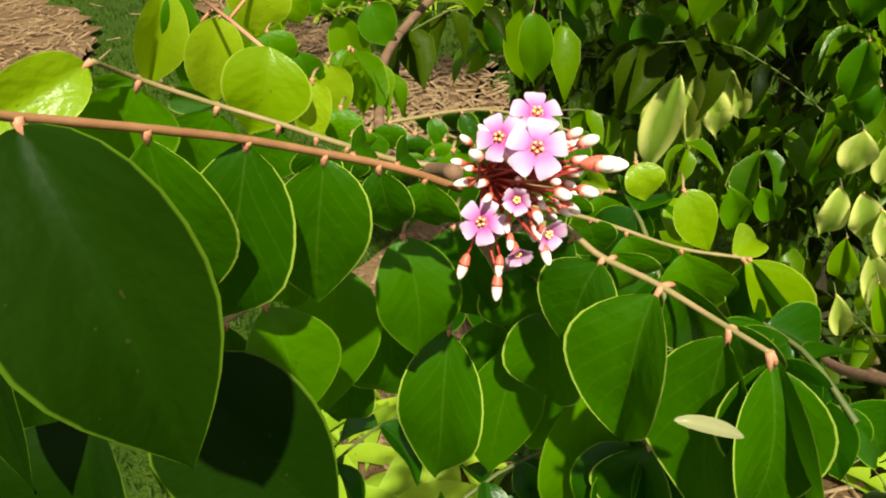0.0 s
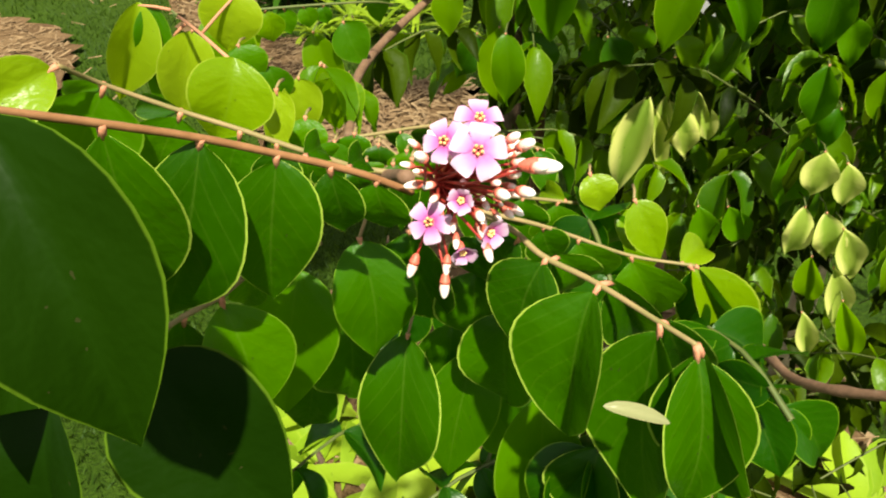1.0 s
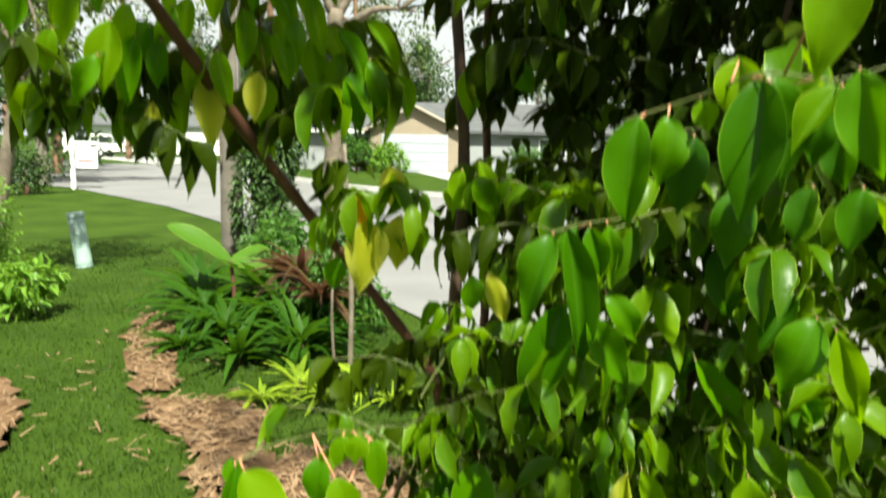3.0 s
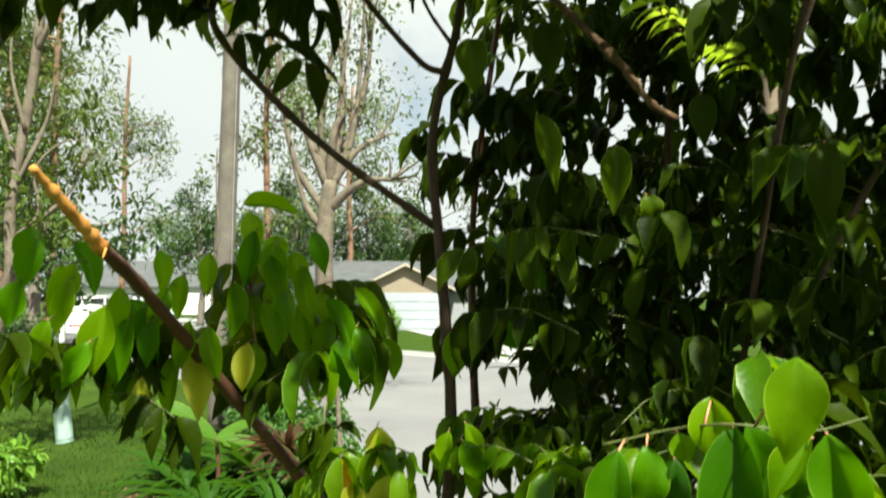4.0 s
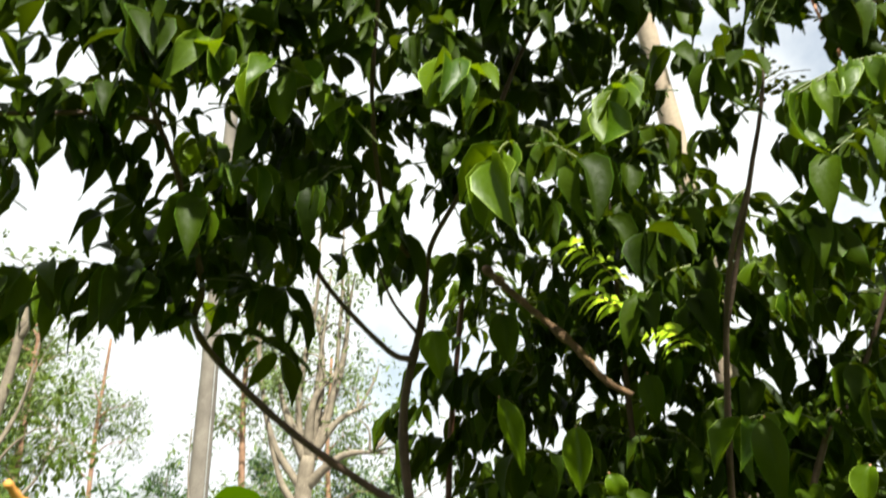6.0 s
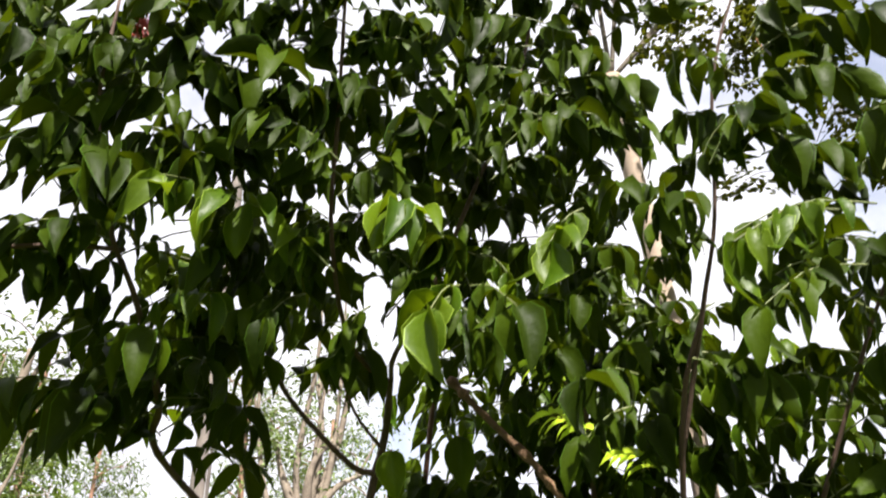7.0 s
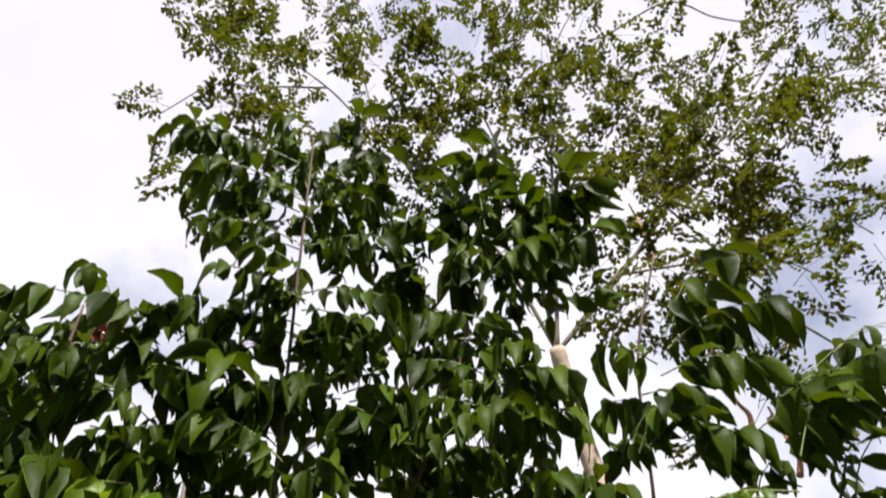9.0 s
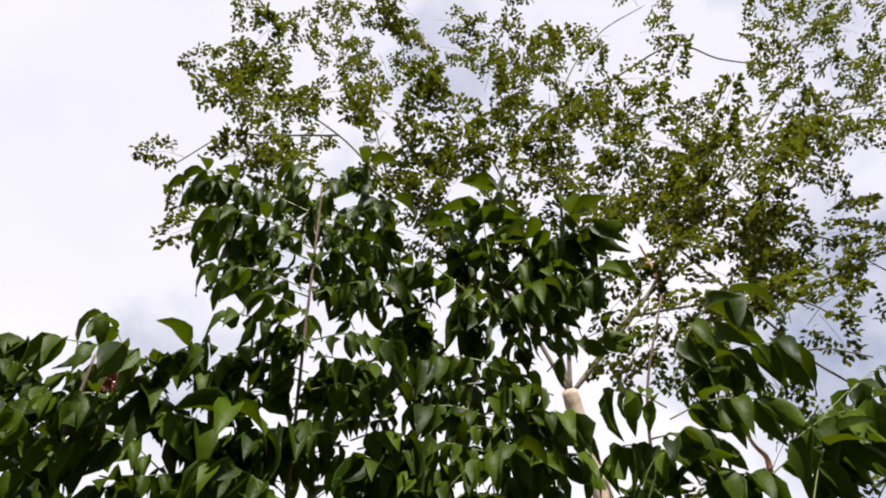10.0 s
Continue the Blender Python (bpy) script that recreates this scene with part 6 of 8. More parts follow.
hung_leaves((), [
    ((0.031, 0.86, 1.23), (0.033, 0.86, 1.129), 0.042, (-0.27, -0.96, -0), M_LEAF_LIT),
    ((0.005, 0.88, 1.217), (-0.023, 0.88, 1.155), 0.037, (-0.04, -1, 0.02)),
    ((0.064, 0.88, 1.218), (0.088, 0.88, 1.145), 0.051, (0.43, -0.89, 0.14)),
    ((0.152, 0.9, 1.205), (0.154, 0.9, 1.142), 0.037, (-0.38, -0.93, -0.01), M_LEAF_MID),
    ((0.248, 0.9, 1.175), (0.245, 0.9, 1.125), 0.037, (-0.11, -0.99, 0.01)),
    ((0.368, 0.75, 1.217), (0.363, 0.75, 1.151), 0.037, (-0.52, -0.85, 0.04), M_LEAF_MID),
    ((0.392, 0.75, 1.169), (0.377, 0.75, 1.119), 0.032, (-0.72, -0.66, 0.21), M_LEAF_MID),
    ((0.199, 0.85, 1.232), (0.194, 0.85, 1.2), 0.034, (-0.43, -0.9, 0.08), M_LEAF_LIT),
], M_LEAF_DEEP, M_RACHIS_GREEN, 0.0011, "long")

hung_leaves([(-0.179, 0.620, 1.434), (-0.136, 0.660, 1.441), (-0.060, 0.740, 1.420), (0.003, 0.800, 1.338)], [
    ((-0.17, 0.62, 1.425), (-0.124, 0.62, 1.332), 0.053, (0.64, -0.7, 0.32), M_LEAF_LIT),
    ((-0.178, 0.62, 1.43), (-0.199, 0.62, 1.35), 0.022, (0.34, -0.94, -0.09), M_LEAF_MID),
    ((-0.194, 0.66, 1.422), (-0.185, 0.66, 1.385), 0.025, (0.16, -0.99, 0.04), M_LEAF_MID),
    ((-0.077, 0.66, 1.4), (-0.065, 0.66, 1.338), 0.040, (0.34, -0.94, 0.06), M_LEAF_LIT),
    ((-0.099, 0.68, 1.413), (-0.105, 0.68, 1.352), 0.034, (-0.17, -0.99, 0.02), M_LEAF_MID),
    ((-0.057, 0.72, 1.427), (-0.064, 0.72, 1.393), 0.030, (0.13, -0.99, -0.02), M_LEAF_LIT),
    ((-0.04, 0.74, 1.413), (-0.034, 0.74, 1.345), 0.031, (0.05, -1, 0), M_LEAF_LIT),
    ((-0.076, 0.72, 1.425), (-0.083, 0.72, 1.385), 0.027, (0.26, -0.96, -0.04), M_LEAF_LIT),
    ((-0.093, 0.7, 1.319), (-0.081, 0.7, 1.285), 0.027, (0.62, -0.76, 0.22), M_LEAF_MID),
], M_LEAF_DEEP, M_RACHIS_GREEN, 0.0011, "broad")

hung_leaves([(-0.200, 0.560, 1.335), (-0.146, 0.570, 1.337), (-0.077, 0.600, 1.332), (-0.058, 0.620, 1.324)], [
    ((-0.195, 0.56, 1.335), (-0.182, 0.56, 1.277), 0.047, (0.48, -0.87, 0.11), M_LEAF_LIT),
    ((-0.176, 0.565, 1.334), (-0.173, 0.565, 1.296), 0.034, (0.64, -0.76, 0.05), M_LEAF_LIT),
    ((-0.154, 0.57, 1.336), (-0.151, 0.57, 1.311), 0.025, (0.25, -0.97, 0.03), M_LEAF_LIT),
    ((-0.139, 0.575, 1.336), (-0.137, 0.575, 1.317), 0.021, (0.08, -1, 0.01), M_LEAF_MID),
    ((-0.125, 0.58, 1.336), (-0.122, 0.58, 1.319), 0.017, (0.39, -0.92, 0.05), M_LEAF_MID),
    ((-0.111, 0.585, 1.335), (-0.109, 0.585, 1.321), 0.015, (0.02, -1, 0), M_LEAF_MID),
], M_LEAF_DEEP, M_RACHIS_GREEN, 0.0011, "broad")

hung_leaves((), [
    ((-0.125, 0.6, 1.309), (-0.114, 0.6, 1.242), 0.033, (0.17, -0.98, 0.03), M_LEAF_LIT),
    ((-0.099, 0.6, 1.317), (-0.085, 0.6, 1.282), 0.034, (0.39, -0.9, 0.17), M_LEAF_MID),
    ((0.037, 0.75, 1.257), (0.038, 0.75, 1.178), 0.037, (0.09, -1, 0), M_LEAF_LIT),
    ((-0.014, 0.72, 1.312), (-0.019, 0.72, 1.266), 0.032, (-0.24, -0.97, 0.03), M_LEAF_LIT),
    ((-0.14, 0.6, 1.264), (-0.136, 0.6, 1.219), 0.031, (0.05, -1, 0), M_LEAF_LIT),
    ((-0.116, 0.62, 1.259), (-0.118, 0.62, 1.213), 0.028, (0.41, -0.91, -0.01), M_LEAF_LIT),
    ((0.097, 0.85, 1.337), (0.09, 0.85, 1.216), 0.062, (-0.22, -0.98, 0.01), M_LEAF_MID),
    ((0.046, 0.9, 1.302), (0.056, 0.9, 1.235), 0.051, (0.37, -0.93, 0.05)),
], M_LEAF_DEEP, M_RACHIS_GREEN, 0.0011, "broad")

# Yellow on the first three leaves stands in for light through the blade.
hung_leaves((), [
    ((-0.079, 1, 1.659), (-0.083, 1, 1.539), 0.069, (0.34, -0.94, -0.01), M_LEAF_YELLOW),
    ((-0.025, 1.02, 1.664), (-0.032, 1.02, 1.573), 0.054, (-0.05, -1, 0), M_LEAF_YELLOW),
    ((0.11, 0.95, 1.586), (0.141, 0.95, 1.504), 0.035, (0.06, -1, 0.02), M_LEAF_YELLOW),
    ((0.087, 0.95, 1.731), (0.121, 0.95, 1.671), 0.037, (0.09, -0.99, 0.05), M_LEAF_LIT),
    ((-0.04, 1, 1.742), (-0.035, 1, 1.673), 0.040, (0.18, -0.98, 0.01), M_LEAF_YELLOW),
    ((0.067, 1, 1.708), (0.049, 1, 1.674), 0.042, (-0.09, -0.99, 0.05), M_LEAF_LIT),
    ((-0.052, 1.04, 1.656), (-0.06, 1.04, 1.608), 0.035, (0.06, -1, -0.01), M_LEAF_MID),
    ((-0.128, 1.05, 1.593), (-0.137, 1.05, 1.535), 0.036, (0.15, -0.99, -0.02), M_LEAF_MID),
    ((0.087, 0.98, 1.579), (0.085, 0.98, 1.516), 0.036, (0.22, -0.98, -0.01), M_LEAF_MID),
], M_LEAF_DEEP, M_RACHIS_GREEN, 0.0011, "long")

hung_leaves([(0.203, 0.560, 1.800), (0.260, 0.520, 1.822), (0.287, 0.460, 1.836), (0.340, 0.450, 1.832), (0.385, 0.440, 1.845)], [
    ((0.292, 0.47, 1.835), (0.282, 0.47, 1.717), 0.049, (-0.48, -0.88, 0.04)),
    ((0.284, 0.5, 1.854), (0.282, 0.5, 1.8), 0.038, (-0.42, -0.91, 0.02), M_LEAF_LIT),
    ((0.304, 0.48, 1.835), (0.32, 0.48, 1.787), 0.026, (0.08, -1, 0.02), M_LEAF_MID),
    ((0.33, 0.5, 1.835), (0.35, 0.5, 1.812), 0.025, (-0.23, -0.95, -0.21), M_LEAF_LIT),
    ((0.208, 0.52, 1.804), (0.202, 0.52, 1.705), 0.043, (-0.47, -0.88, 0.03), M_LEAF_MID),
    ((0.236, 0.53, 1.806), (0.234, 0.53, 1.738), 0.036, (-0, -1, 0), M_LEAF_MID),
    ((0.261, 0.52, 1.82), (0.27, 0.52, 1.791), 0.023, (-0.2, -0.98, -0.07), M_LEAF_LIT),
    ((0.292, 0.365, 1.899), (0.285, 0.365, 1.824), 0.040, (-0.28, -0.96, 0.03), M_LEAF_LIT),
], M_LEAF_DEEP, M_RACHIS_GREEN, 0.0011, "long")

hung_leaves((), [
    ((0.341, 0.42, 1.837), (0.367, 0.42, 1.754), 0.043, (-0.49, -0.85, -0.16), M_LEAF_MID),
    ((0.346, 0.45, 1.828), (0.31, 0.45, 1.777), 0.027, (-0.62, -0.65, 0.44), M_LEAF_LIT),
    ((0.339, 0.47, 1.816), (0.339, 0.47, 1.762), 0.030, (-0.4, -0.92, -0)),
    ((0.365, 0.48, 1.794), (0.37, 0.48, 1.743), 0.030, (-0.69, -0.72, -0.07)),
    ((0.348, 0.52, 1.833), (0.336, 0.52, 1.745), 0.032, (-0.39, -0.92, 0.05)),
    ((0.271, 0.56, 1.789), (0.26, 0.56, 1.715), 0.038, (-0.28, -0.96, 0.04)),
    ((0.381, 0.55, 1.744), (0.365, 0.55, 1.686), 0.028, (-0.71, -0.68, 0.19)),
    ((0.399, 0.5, 1.747), (0.391, 0.5, 1.689), 0.032, (-0.46, -0.88, 0.07)),
    ((0.325, 0.58, 1.741), (0.315, 0.58, 1.658), 0.042, (-0.43, -0.9, 0.05)),
], M_LEAF_DEEP, M_RACHIS_GREEN, 0.0011, "long")

hung_leaves((), [
    ((-0.455, 0.86, 1.979), (-0.466, 0.86, 1.919), 0.030, (0.49, -0.86, -0.09), M_LEAF_LIT),
    ((-0.41, 0.9, 1.925), (-0.43, 0.9, 1.832), 0.036, (0.24, -0.97, -0.05), M_LEAF_LIT),
    ((-0.379, 0.9, 1.934), (-0.336, 0.9, 1.844), 0.038, (0.49, -0.84, 0.23), M_LEAF_MID),
    ((-0.295, 0.92, 1.863), (-0.284, 0.92, 1.759), 0.045, (0.46, -0.89, 0.05), M_LEAF_YELLOW),
    ((-0.319, 0.93, 1.858), (-0.335, 0.93, 1.761), 0.029, (-0.04, -1, 0.01), M_LEAF_LIT),
    ((-0.36, 0.9, 1.825), (-0.349, 0.9, 1.737), 0.028, (0.12, -0.99, 0.02), M_LEAF_YELLOW),
    ((-0.487, 0.84, 2.028), (-0.498, 0.84, 1.97), 0.038, (0.53, -0.85, -0.1), M_LEAF_MID),
    ((-0.449, 0.88, 2.012), (-0.419, 0.88, 1.941), 0.033, (0.64, -0.72, 0.27), M_LEAF_MID),
    ((-0.42, 0.94, 1.912), (-0.393, 0.94, 1.84), 0.027, (0.28, -0.95, 0.11), M_LEAF_YELLOW),
], M_LEAF_DEEP, M_RACHIS_GREEN, 0.0011, "long")

hung_leaves([(-0.266, 1.020, 1.955), (-0.193, 1.000, 1.971), (-0.124, 1.000, 1.935), (-0.073, 1.000, 1.897)], [
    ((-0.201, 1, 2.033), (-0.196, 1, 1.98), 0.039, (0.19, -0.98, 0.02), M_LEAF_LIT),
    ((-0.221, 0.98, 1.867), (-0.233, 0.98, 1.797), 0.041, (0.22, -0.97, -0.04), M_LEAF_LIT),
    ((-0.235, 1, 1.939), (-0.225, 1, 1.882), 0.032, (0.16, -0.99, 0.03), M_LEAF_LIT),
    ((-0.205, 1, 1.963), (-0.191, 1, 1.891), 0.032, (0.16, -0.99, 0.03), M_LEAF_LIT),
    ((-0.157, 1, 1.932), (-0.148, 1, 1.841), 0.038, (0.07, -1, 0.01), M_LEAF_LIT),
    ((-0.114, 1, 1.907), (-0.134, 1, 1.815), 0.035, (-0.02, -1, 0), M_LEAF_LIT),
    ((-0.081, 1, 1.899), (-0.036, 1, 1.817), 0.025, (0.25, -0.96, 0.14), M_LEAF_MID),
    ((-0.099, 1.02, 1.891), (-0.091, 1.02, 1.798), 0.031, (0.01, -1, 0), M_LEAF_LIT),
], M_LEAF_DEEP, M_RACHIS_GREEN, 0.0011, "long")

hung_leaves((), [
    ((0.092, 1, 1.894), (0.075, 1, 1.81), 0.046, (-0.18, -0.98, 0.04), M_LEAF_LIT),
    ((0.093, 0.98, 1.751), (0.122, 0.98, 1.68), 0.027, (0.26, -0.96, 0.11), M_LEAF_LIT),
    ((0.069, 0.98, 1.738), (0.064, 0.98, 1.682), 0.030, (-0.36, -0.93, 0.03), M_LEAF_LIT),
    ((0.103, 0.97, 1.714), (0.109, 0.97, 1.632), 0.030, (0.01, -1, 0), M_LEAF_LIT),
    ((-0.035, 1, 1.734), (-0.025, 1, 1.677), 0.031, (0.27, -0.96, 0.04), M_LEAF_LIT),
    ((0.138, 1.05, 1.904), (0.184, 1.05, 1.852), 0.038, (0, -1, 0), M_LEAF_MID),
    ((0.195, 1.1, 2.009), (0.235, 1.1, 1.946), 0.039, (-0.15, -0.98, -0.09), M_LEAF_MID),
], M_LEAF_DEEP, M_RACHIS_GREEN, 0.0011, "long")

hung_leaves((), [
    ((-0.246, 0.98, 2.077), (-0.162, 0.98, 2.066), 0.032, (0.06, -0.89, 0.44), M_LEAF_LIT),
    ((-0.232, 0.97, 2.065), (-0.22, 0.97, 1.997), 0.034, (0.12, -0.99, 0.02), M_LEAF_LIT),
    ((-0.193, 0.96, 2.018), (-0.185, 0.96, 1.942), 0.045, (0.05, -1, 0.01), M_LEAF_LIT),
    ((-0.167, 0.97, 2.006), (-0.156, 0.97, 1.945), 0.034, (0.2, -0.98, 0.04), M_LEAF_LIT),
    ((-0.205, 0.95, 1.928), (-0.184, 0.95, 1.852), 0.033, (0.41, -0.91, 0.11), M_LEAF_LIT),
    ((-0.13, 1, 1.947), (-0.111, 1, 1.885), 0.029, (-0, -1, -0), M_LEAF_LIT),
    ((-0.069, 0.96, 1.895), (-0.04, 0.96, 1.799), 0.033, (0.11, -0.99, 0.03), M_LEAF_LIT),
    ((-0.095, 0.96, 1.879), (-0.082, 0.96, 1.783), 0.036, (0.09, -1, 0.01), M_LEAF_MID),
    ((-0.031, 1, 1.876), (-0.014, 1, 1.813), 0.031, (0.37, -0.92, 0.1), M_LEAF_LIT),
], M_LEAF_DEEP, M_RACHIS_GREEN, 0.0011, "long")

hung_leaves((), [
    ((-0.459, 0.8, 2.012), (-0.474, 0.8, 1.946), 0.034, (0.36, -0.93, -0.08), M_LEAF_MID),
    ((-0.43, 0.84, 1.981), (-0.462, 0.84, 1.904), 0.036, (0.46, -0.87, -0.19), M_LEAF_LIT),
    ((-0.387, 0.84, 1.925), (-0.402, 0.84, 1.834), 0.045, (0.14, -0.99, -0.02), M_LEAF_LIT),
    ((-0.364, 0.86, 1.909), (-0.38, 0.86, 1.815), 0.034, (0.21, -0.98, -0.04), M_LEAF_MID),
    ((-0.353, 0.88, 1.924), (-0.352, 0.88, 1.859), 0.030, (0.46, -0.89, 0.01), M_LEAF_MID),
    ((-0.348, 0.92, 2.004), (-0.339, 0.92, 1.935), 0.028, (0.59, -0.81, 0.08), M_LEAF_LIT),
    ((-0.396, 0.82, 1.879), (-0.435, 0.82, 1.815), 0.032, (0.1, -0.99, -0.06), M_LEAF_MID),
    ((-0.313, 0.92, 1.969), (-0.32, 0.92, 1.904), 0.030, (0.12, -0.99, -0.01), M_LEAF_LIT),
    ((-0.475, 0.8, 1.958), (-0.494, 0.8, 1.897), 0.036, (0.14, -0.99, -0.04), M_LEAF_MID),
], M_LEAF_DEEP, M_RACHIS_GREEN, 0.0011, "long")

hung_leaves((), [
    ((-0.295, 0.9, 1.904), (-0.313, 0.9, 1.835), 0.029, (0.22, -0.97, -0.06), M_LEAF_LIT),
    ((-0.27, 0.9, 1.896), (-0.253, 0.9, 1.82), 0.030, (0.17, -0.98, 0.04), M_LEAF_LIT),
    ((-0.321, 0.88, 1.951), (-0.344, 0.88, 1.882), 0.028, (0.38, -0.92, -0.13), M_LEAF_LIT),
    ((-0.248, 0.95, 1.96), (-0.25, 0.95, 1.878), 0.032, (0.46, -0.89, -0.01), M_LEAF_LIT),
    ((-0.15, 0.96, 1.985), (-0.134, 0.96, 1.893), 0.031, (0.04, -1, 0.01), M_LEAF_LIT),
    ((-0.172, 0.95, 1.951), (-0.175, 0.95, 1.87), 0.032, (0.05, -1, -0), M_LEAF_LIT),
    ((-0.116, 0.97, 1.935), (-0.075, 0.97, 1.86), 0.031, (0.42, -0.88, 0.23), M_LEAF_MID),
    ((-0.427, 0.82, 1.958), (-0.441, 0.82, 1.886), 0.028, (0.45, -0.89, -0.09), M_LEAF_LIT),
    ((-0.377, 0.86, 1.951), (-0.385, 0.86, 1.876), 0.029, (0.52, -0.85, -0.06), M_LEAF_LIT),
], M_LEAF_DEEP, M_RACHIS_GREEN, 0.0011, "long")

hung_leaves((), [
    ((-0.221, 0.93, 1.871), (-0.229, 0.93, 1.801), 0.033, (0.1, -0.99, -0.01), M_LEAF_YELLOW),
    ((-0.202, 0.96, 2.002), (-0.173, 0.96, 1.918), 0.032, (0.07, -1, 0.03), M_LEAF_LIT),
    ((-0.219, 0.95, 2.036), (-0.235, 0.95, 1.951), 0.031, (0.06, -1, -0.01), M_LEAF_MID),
    ((-0.075, 0.98, 1.952), (-0.029, 0.98, 1.876), 0.028, (0.38, -0.9, 0.23), M_LEAF_LIT),
    ((-0.441, 0.8, 1.908), (-0.455, 0.8, 1.846), 0.027, (0.23, -0.97, -0.05), M_LEAF_LIT),
    ((-0.335, 0.87, 1.905), (-0.344, 0.87, 1.838), 0.028, (0.2, -0.98, -0.03), M_LEAF_MID),
    ((-0.282, 0.94, 2.001), (-0.285, 0.94, 1.935), 0.028, (0.23, -0.97, -0.01), M_LEAF_LIT),
    ((-0.137, 0.97, 2.037), (-0.117, 0.97, 1.968), 0.029, (0.18, -0.98, 0.05), M_LEAF_MID),
], M_LEAF_DEEP, M_RACHIS_GREEN, 0.0011, "long")
hung_leaves((), [
    ((0.2678, 0.75, 2.1242), (0.2608, 0.74, 2.041), 0.0369, 0.32, M_CROWN_LIT),
    ((0.4438, 0.6, 2.0996), (0.4368, 0.59, 2.0016), 0.0357, 0.56, M_CROWN),
    ((0.0922, 0.85, 2.2923), (0.1001, 0.84, 2.2149), 0.0448, 0.13, M_CROWN_LIT),
    ((0.177, 0.8, 2.1778), (0.2039, 0.8, 2.0768), 0.0317, -0.07, M_CROWN_LIT),
    ((0.1912, 0.8, 2.2984), (0.1965, 0.8, 2.2211), 0.0431, 0.14, M_CROWN),
    ((0.4916, 0.55, 2.3171), (0.4955, 0.54, 2.2121), 0.0315, 0.44, M_CROWN),
    ((0.5476, 0.6, 2.0433), (0.5308, 0.6, 2.0012), 0.0299, 0.76, M_CROWN_LIT),
    ((0.3021, 0.75, 2.0652), (0.3152, 0.75, 2.0261), 0.0284, 0.16, M_CROWN_LIT),
    ((0.3615, 0.72, 2.1824), (0.3659, 0.72, 2.118), 0.0322, 0.33, M_CROWN),
], M_LEAF, M_RACHIS_GREEN, 0.001, "long")

near_leaf((-0.06, 0.42, 1.297), (0.06, 0.47, 1.262), 6, 0.036, M_LEAF, M_RACHIS, [(0.0, 0.45, 1.29)], 0.5, 0.5, seed=8)
near_leaf((-0.07, 0.5, 1.29), (-0.085, 0.45, 1.335), 4, 0.048, M_LEAF_LIT, M_RACHIS, [], 0.4, 0.6, "long", seed=24)

# the dry pale tip of a leaflet
dt = Buf()
scatter_leaf(dt, leaf_grid(8, 4, 0.21, 0.45, 1.0, 0.3, 0.35), np.array((0.0522, 0.121, 1.3662)) - T_ORIGIN, np.array((1.0, -0.1, -0.08)), np.array((0.1, -0.5, 0.9)), 0.0185)
part("leaflet", dt.mesh("dry_leaflet", M_DRYTIP), tree, "small dry cream-coloured leaf tip")

# a dying orange leaf
ob = Buf()
scatter_leaf(ob, leaf_grid(8, 4, 0.55, 0.45, 1.0, 0.4, 0.3), np.array((-0.085, 1.0, 1.70)) - T_ORIGIN, np.array((0.1, -0.1, -1.0)), np.array((0.3, -1.0, 0.1)), 0.06)
part("leaflet", ob.mesh("orange_leaflet", M_ORANGE), tree, "single orange dying leaflet")

# the fuller crown
crown, crown_lit, crown_low, stalks = Buf(), Buf(), Buf(), Buf()
cr = random.Random(77)


low = Buf()


def fill(count, lo, hi, lengths=(0.045, 0.075), span=(0.12, 0.2), lit=0.12, down=0.0, shapes=SMALL, into=None):
    """Compound leaves through one part of the crown."""
    for _ in range(count):
        p = np.array([cr.uniform(a, b) for a, b in zip(lo, hi)])
        a = cr.uniform(0, 6.283)
        d = np.array((math.cos(a), math.sin(a), cr.uniform(-0.25, 0.5) - down)) * cr.uniform(*span)
        if any(0.17 < q[0] < 0.47 and 0.70 < q[1] < 0.98 and 2.12 < q[2] < 2.44 for q in (p, p + d * 0.5, p + d)):
            continue            # the gap round the broken stub
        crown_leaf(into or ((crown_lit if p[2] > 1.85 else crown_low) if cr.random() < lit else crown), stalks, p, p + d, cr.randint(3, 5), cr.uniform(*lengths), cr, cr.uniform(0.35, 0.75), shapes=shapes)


def along(pts, step=0.04, lengths=(0.06, 0.09), span=(0.11, 0.19), lit=0.06, start=0.0):
    """Compound leaves set round a bough."""
    line = catmull(pts, 10)
    seg = np.concatenate([[0], np.cumsum(np.linalg.norm(np.diff(line, axis=0), axis=1))])
    a = cr.uniform(0, 6.28)
    s = start * seg[-1]
    while s < seg[-1]:
        p = np.array([np.interp(s, seg, line[:, k]) for k in range(3)])
        a += 2.4 + cr.uniform(-0.4, 0.4)
        d = np.array((math.cos(a), math.sin(a), cr.uniform(-0.1, 0.55))) * cr.uniform(*span)
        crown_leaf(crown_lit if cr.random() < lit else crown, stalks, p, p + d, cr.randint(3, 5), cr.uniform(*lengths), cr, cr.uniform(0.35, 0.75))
        s += step * cr.uniform(0.7, 1.3)


along([(-0.262, 0.89, 2.307), (-0.234, 0.78, 2.353), (-0.239, 0.65, 2.451), (-0.256, 0.57, 2.519), (-0.27, 0.5, 2.66)], 0.028)
along([(-0.30, 0.54, 2.475), (-0.48, 0.47, 2.44)], 0.024)
along([(-0.081, 0.92, 2.43), (-0.126, 0.88, 2.517), (-0.15, 0.82, 2.62)], 0.02)
along([(0.602, 0.8, 2.075), (0.668, 0.78, 2.166), (0.75, 0.65, 2.4), (0.8, 0.52, 2.5)], 0.02)


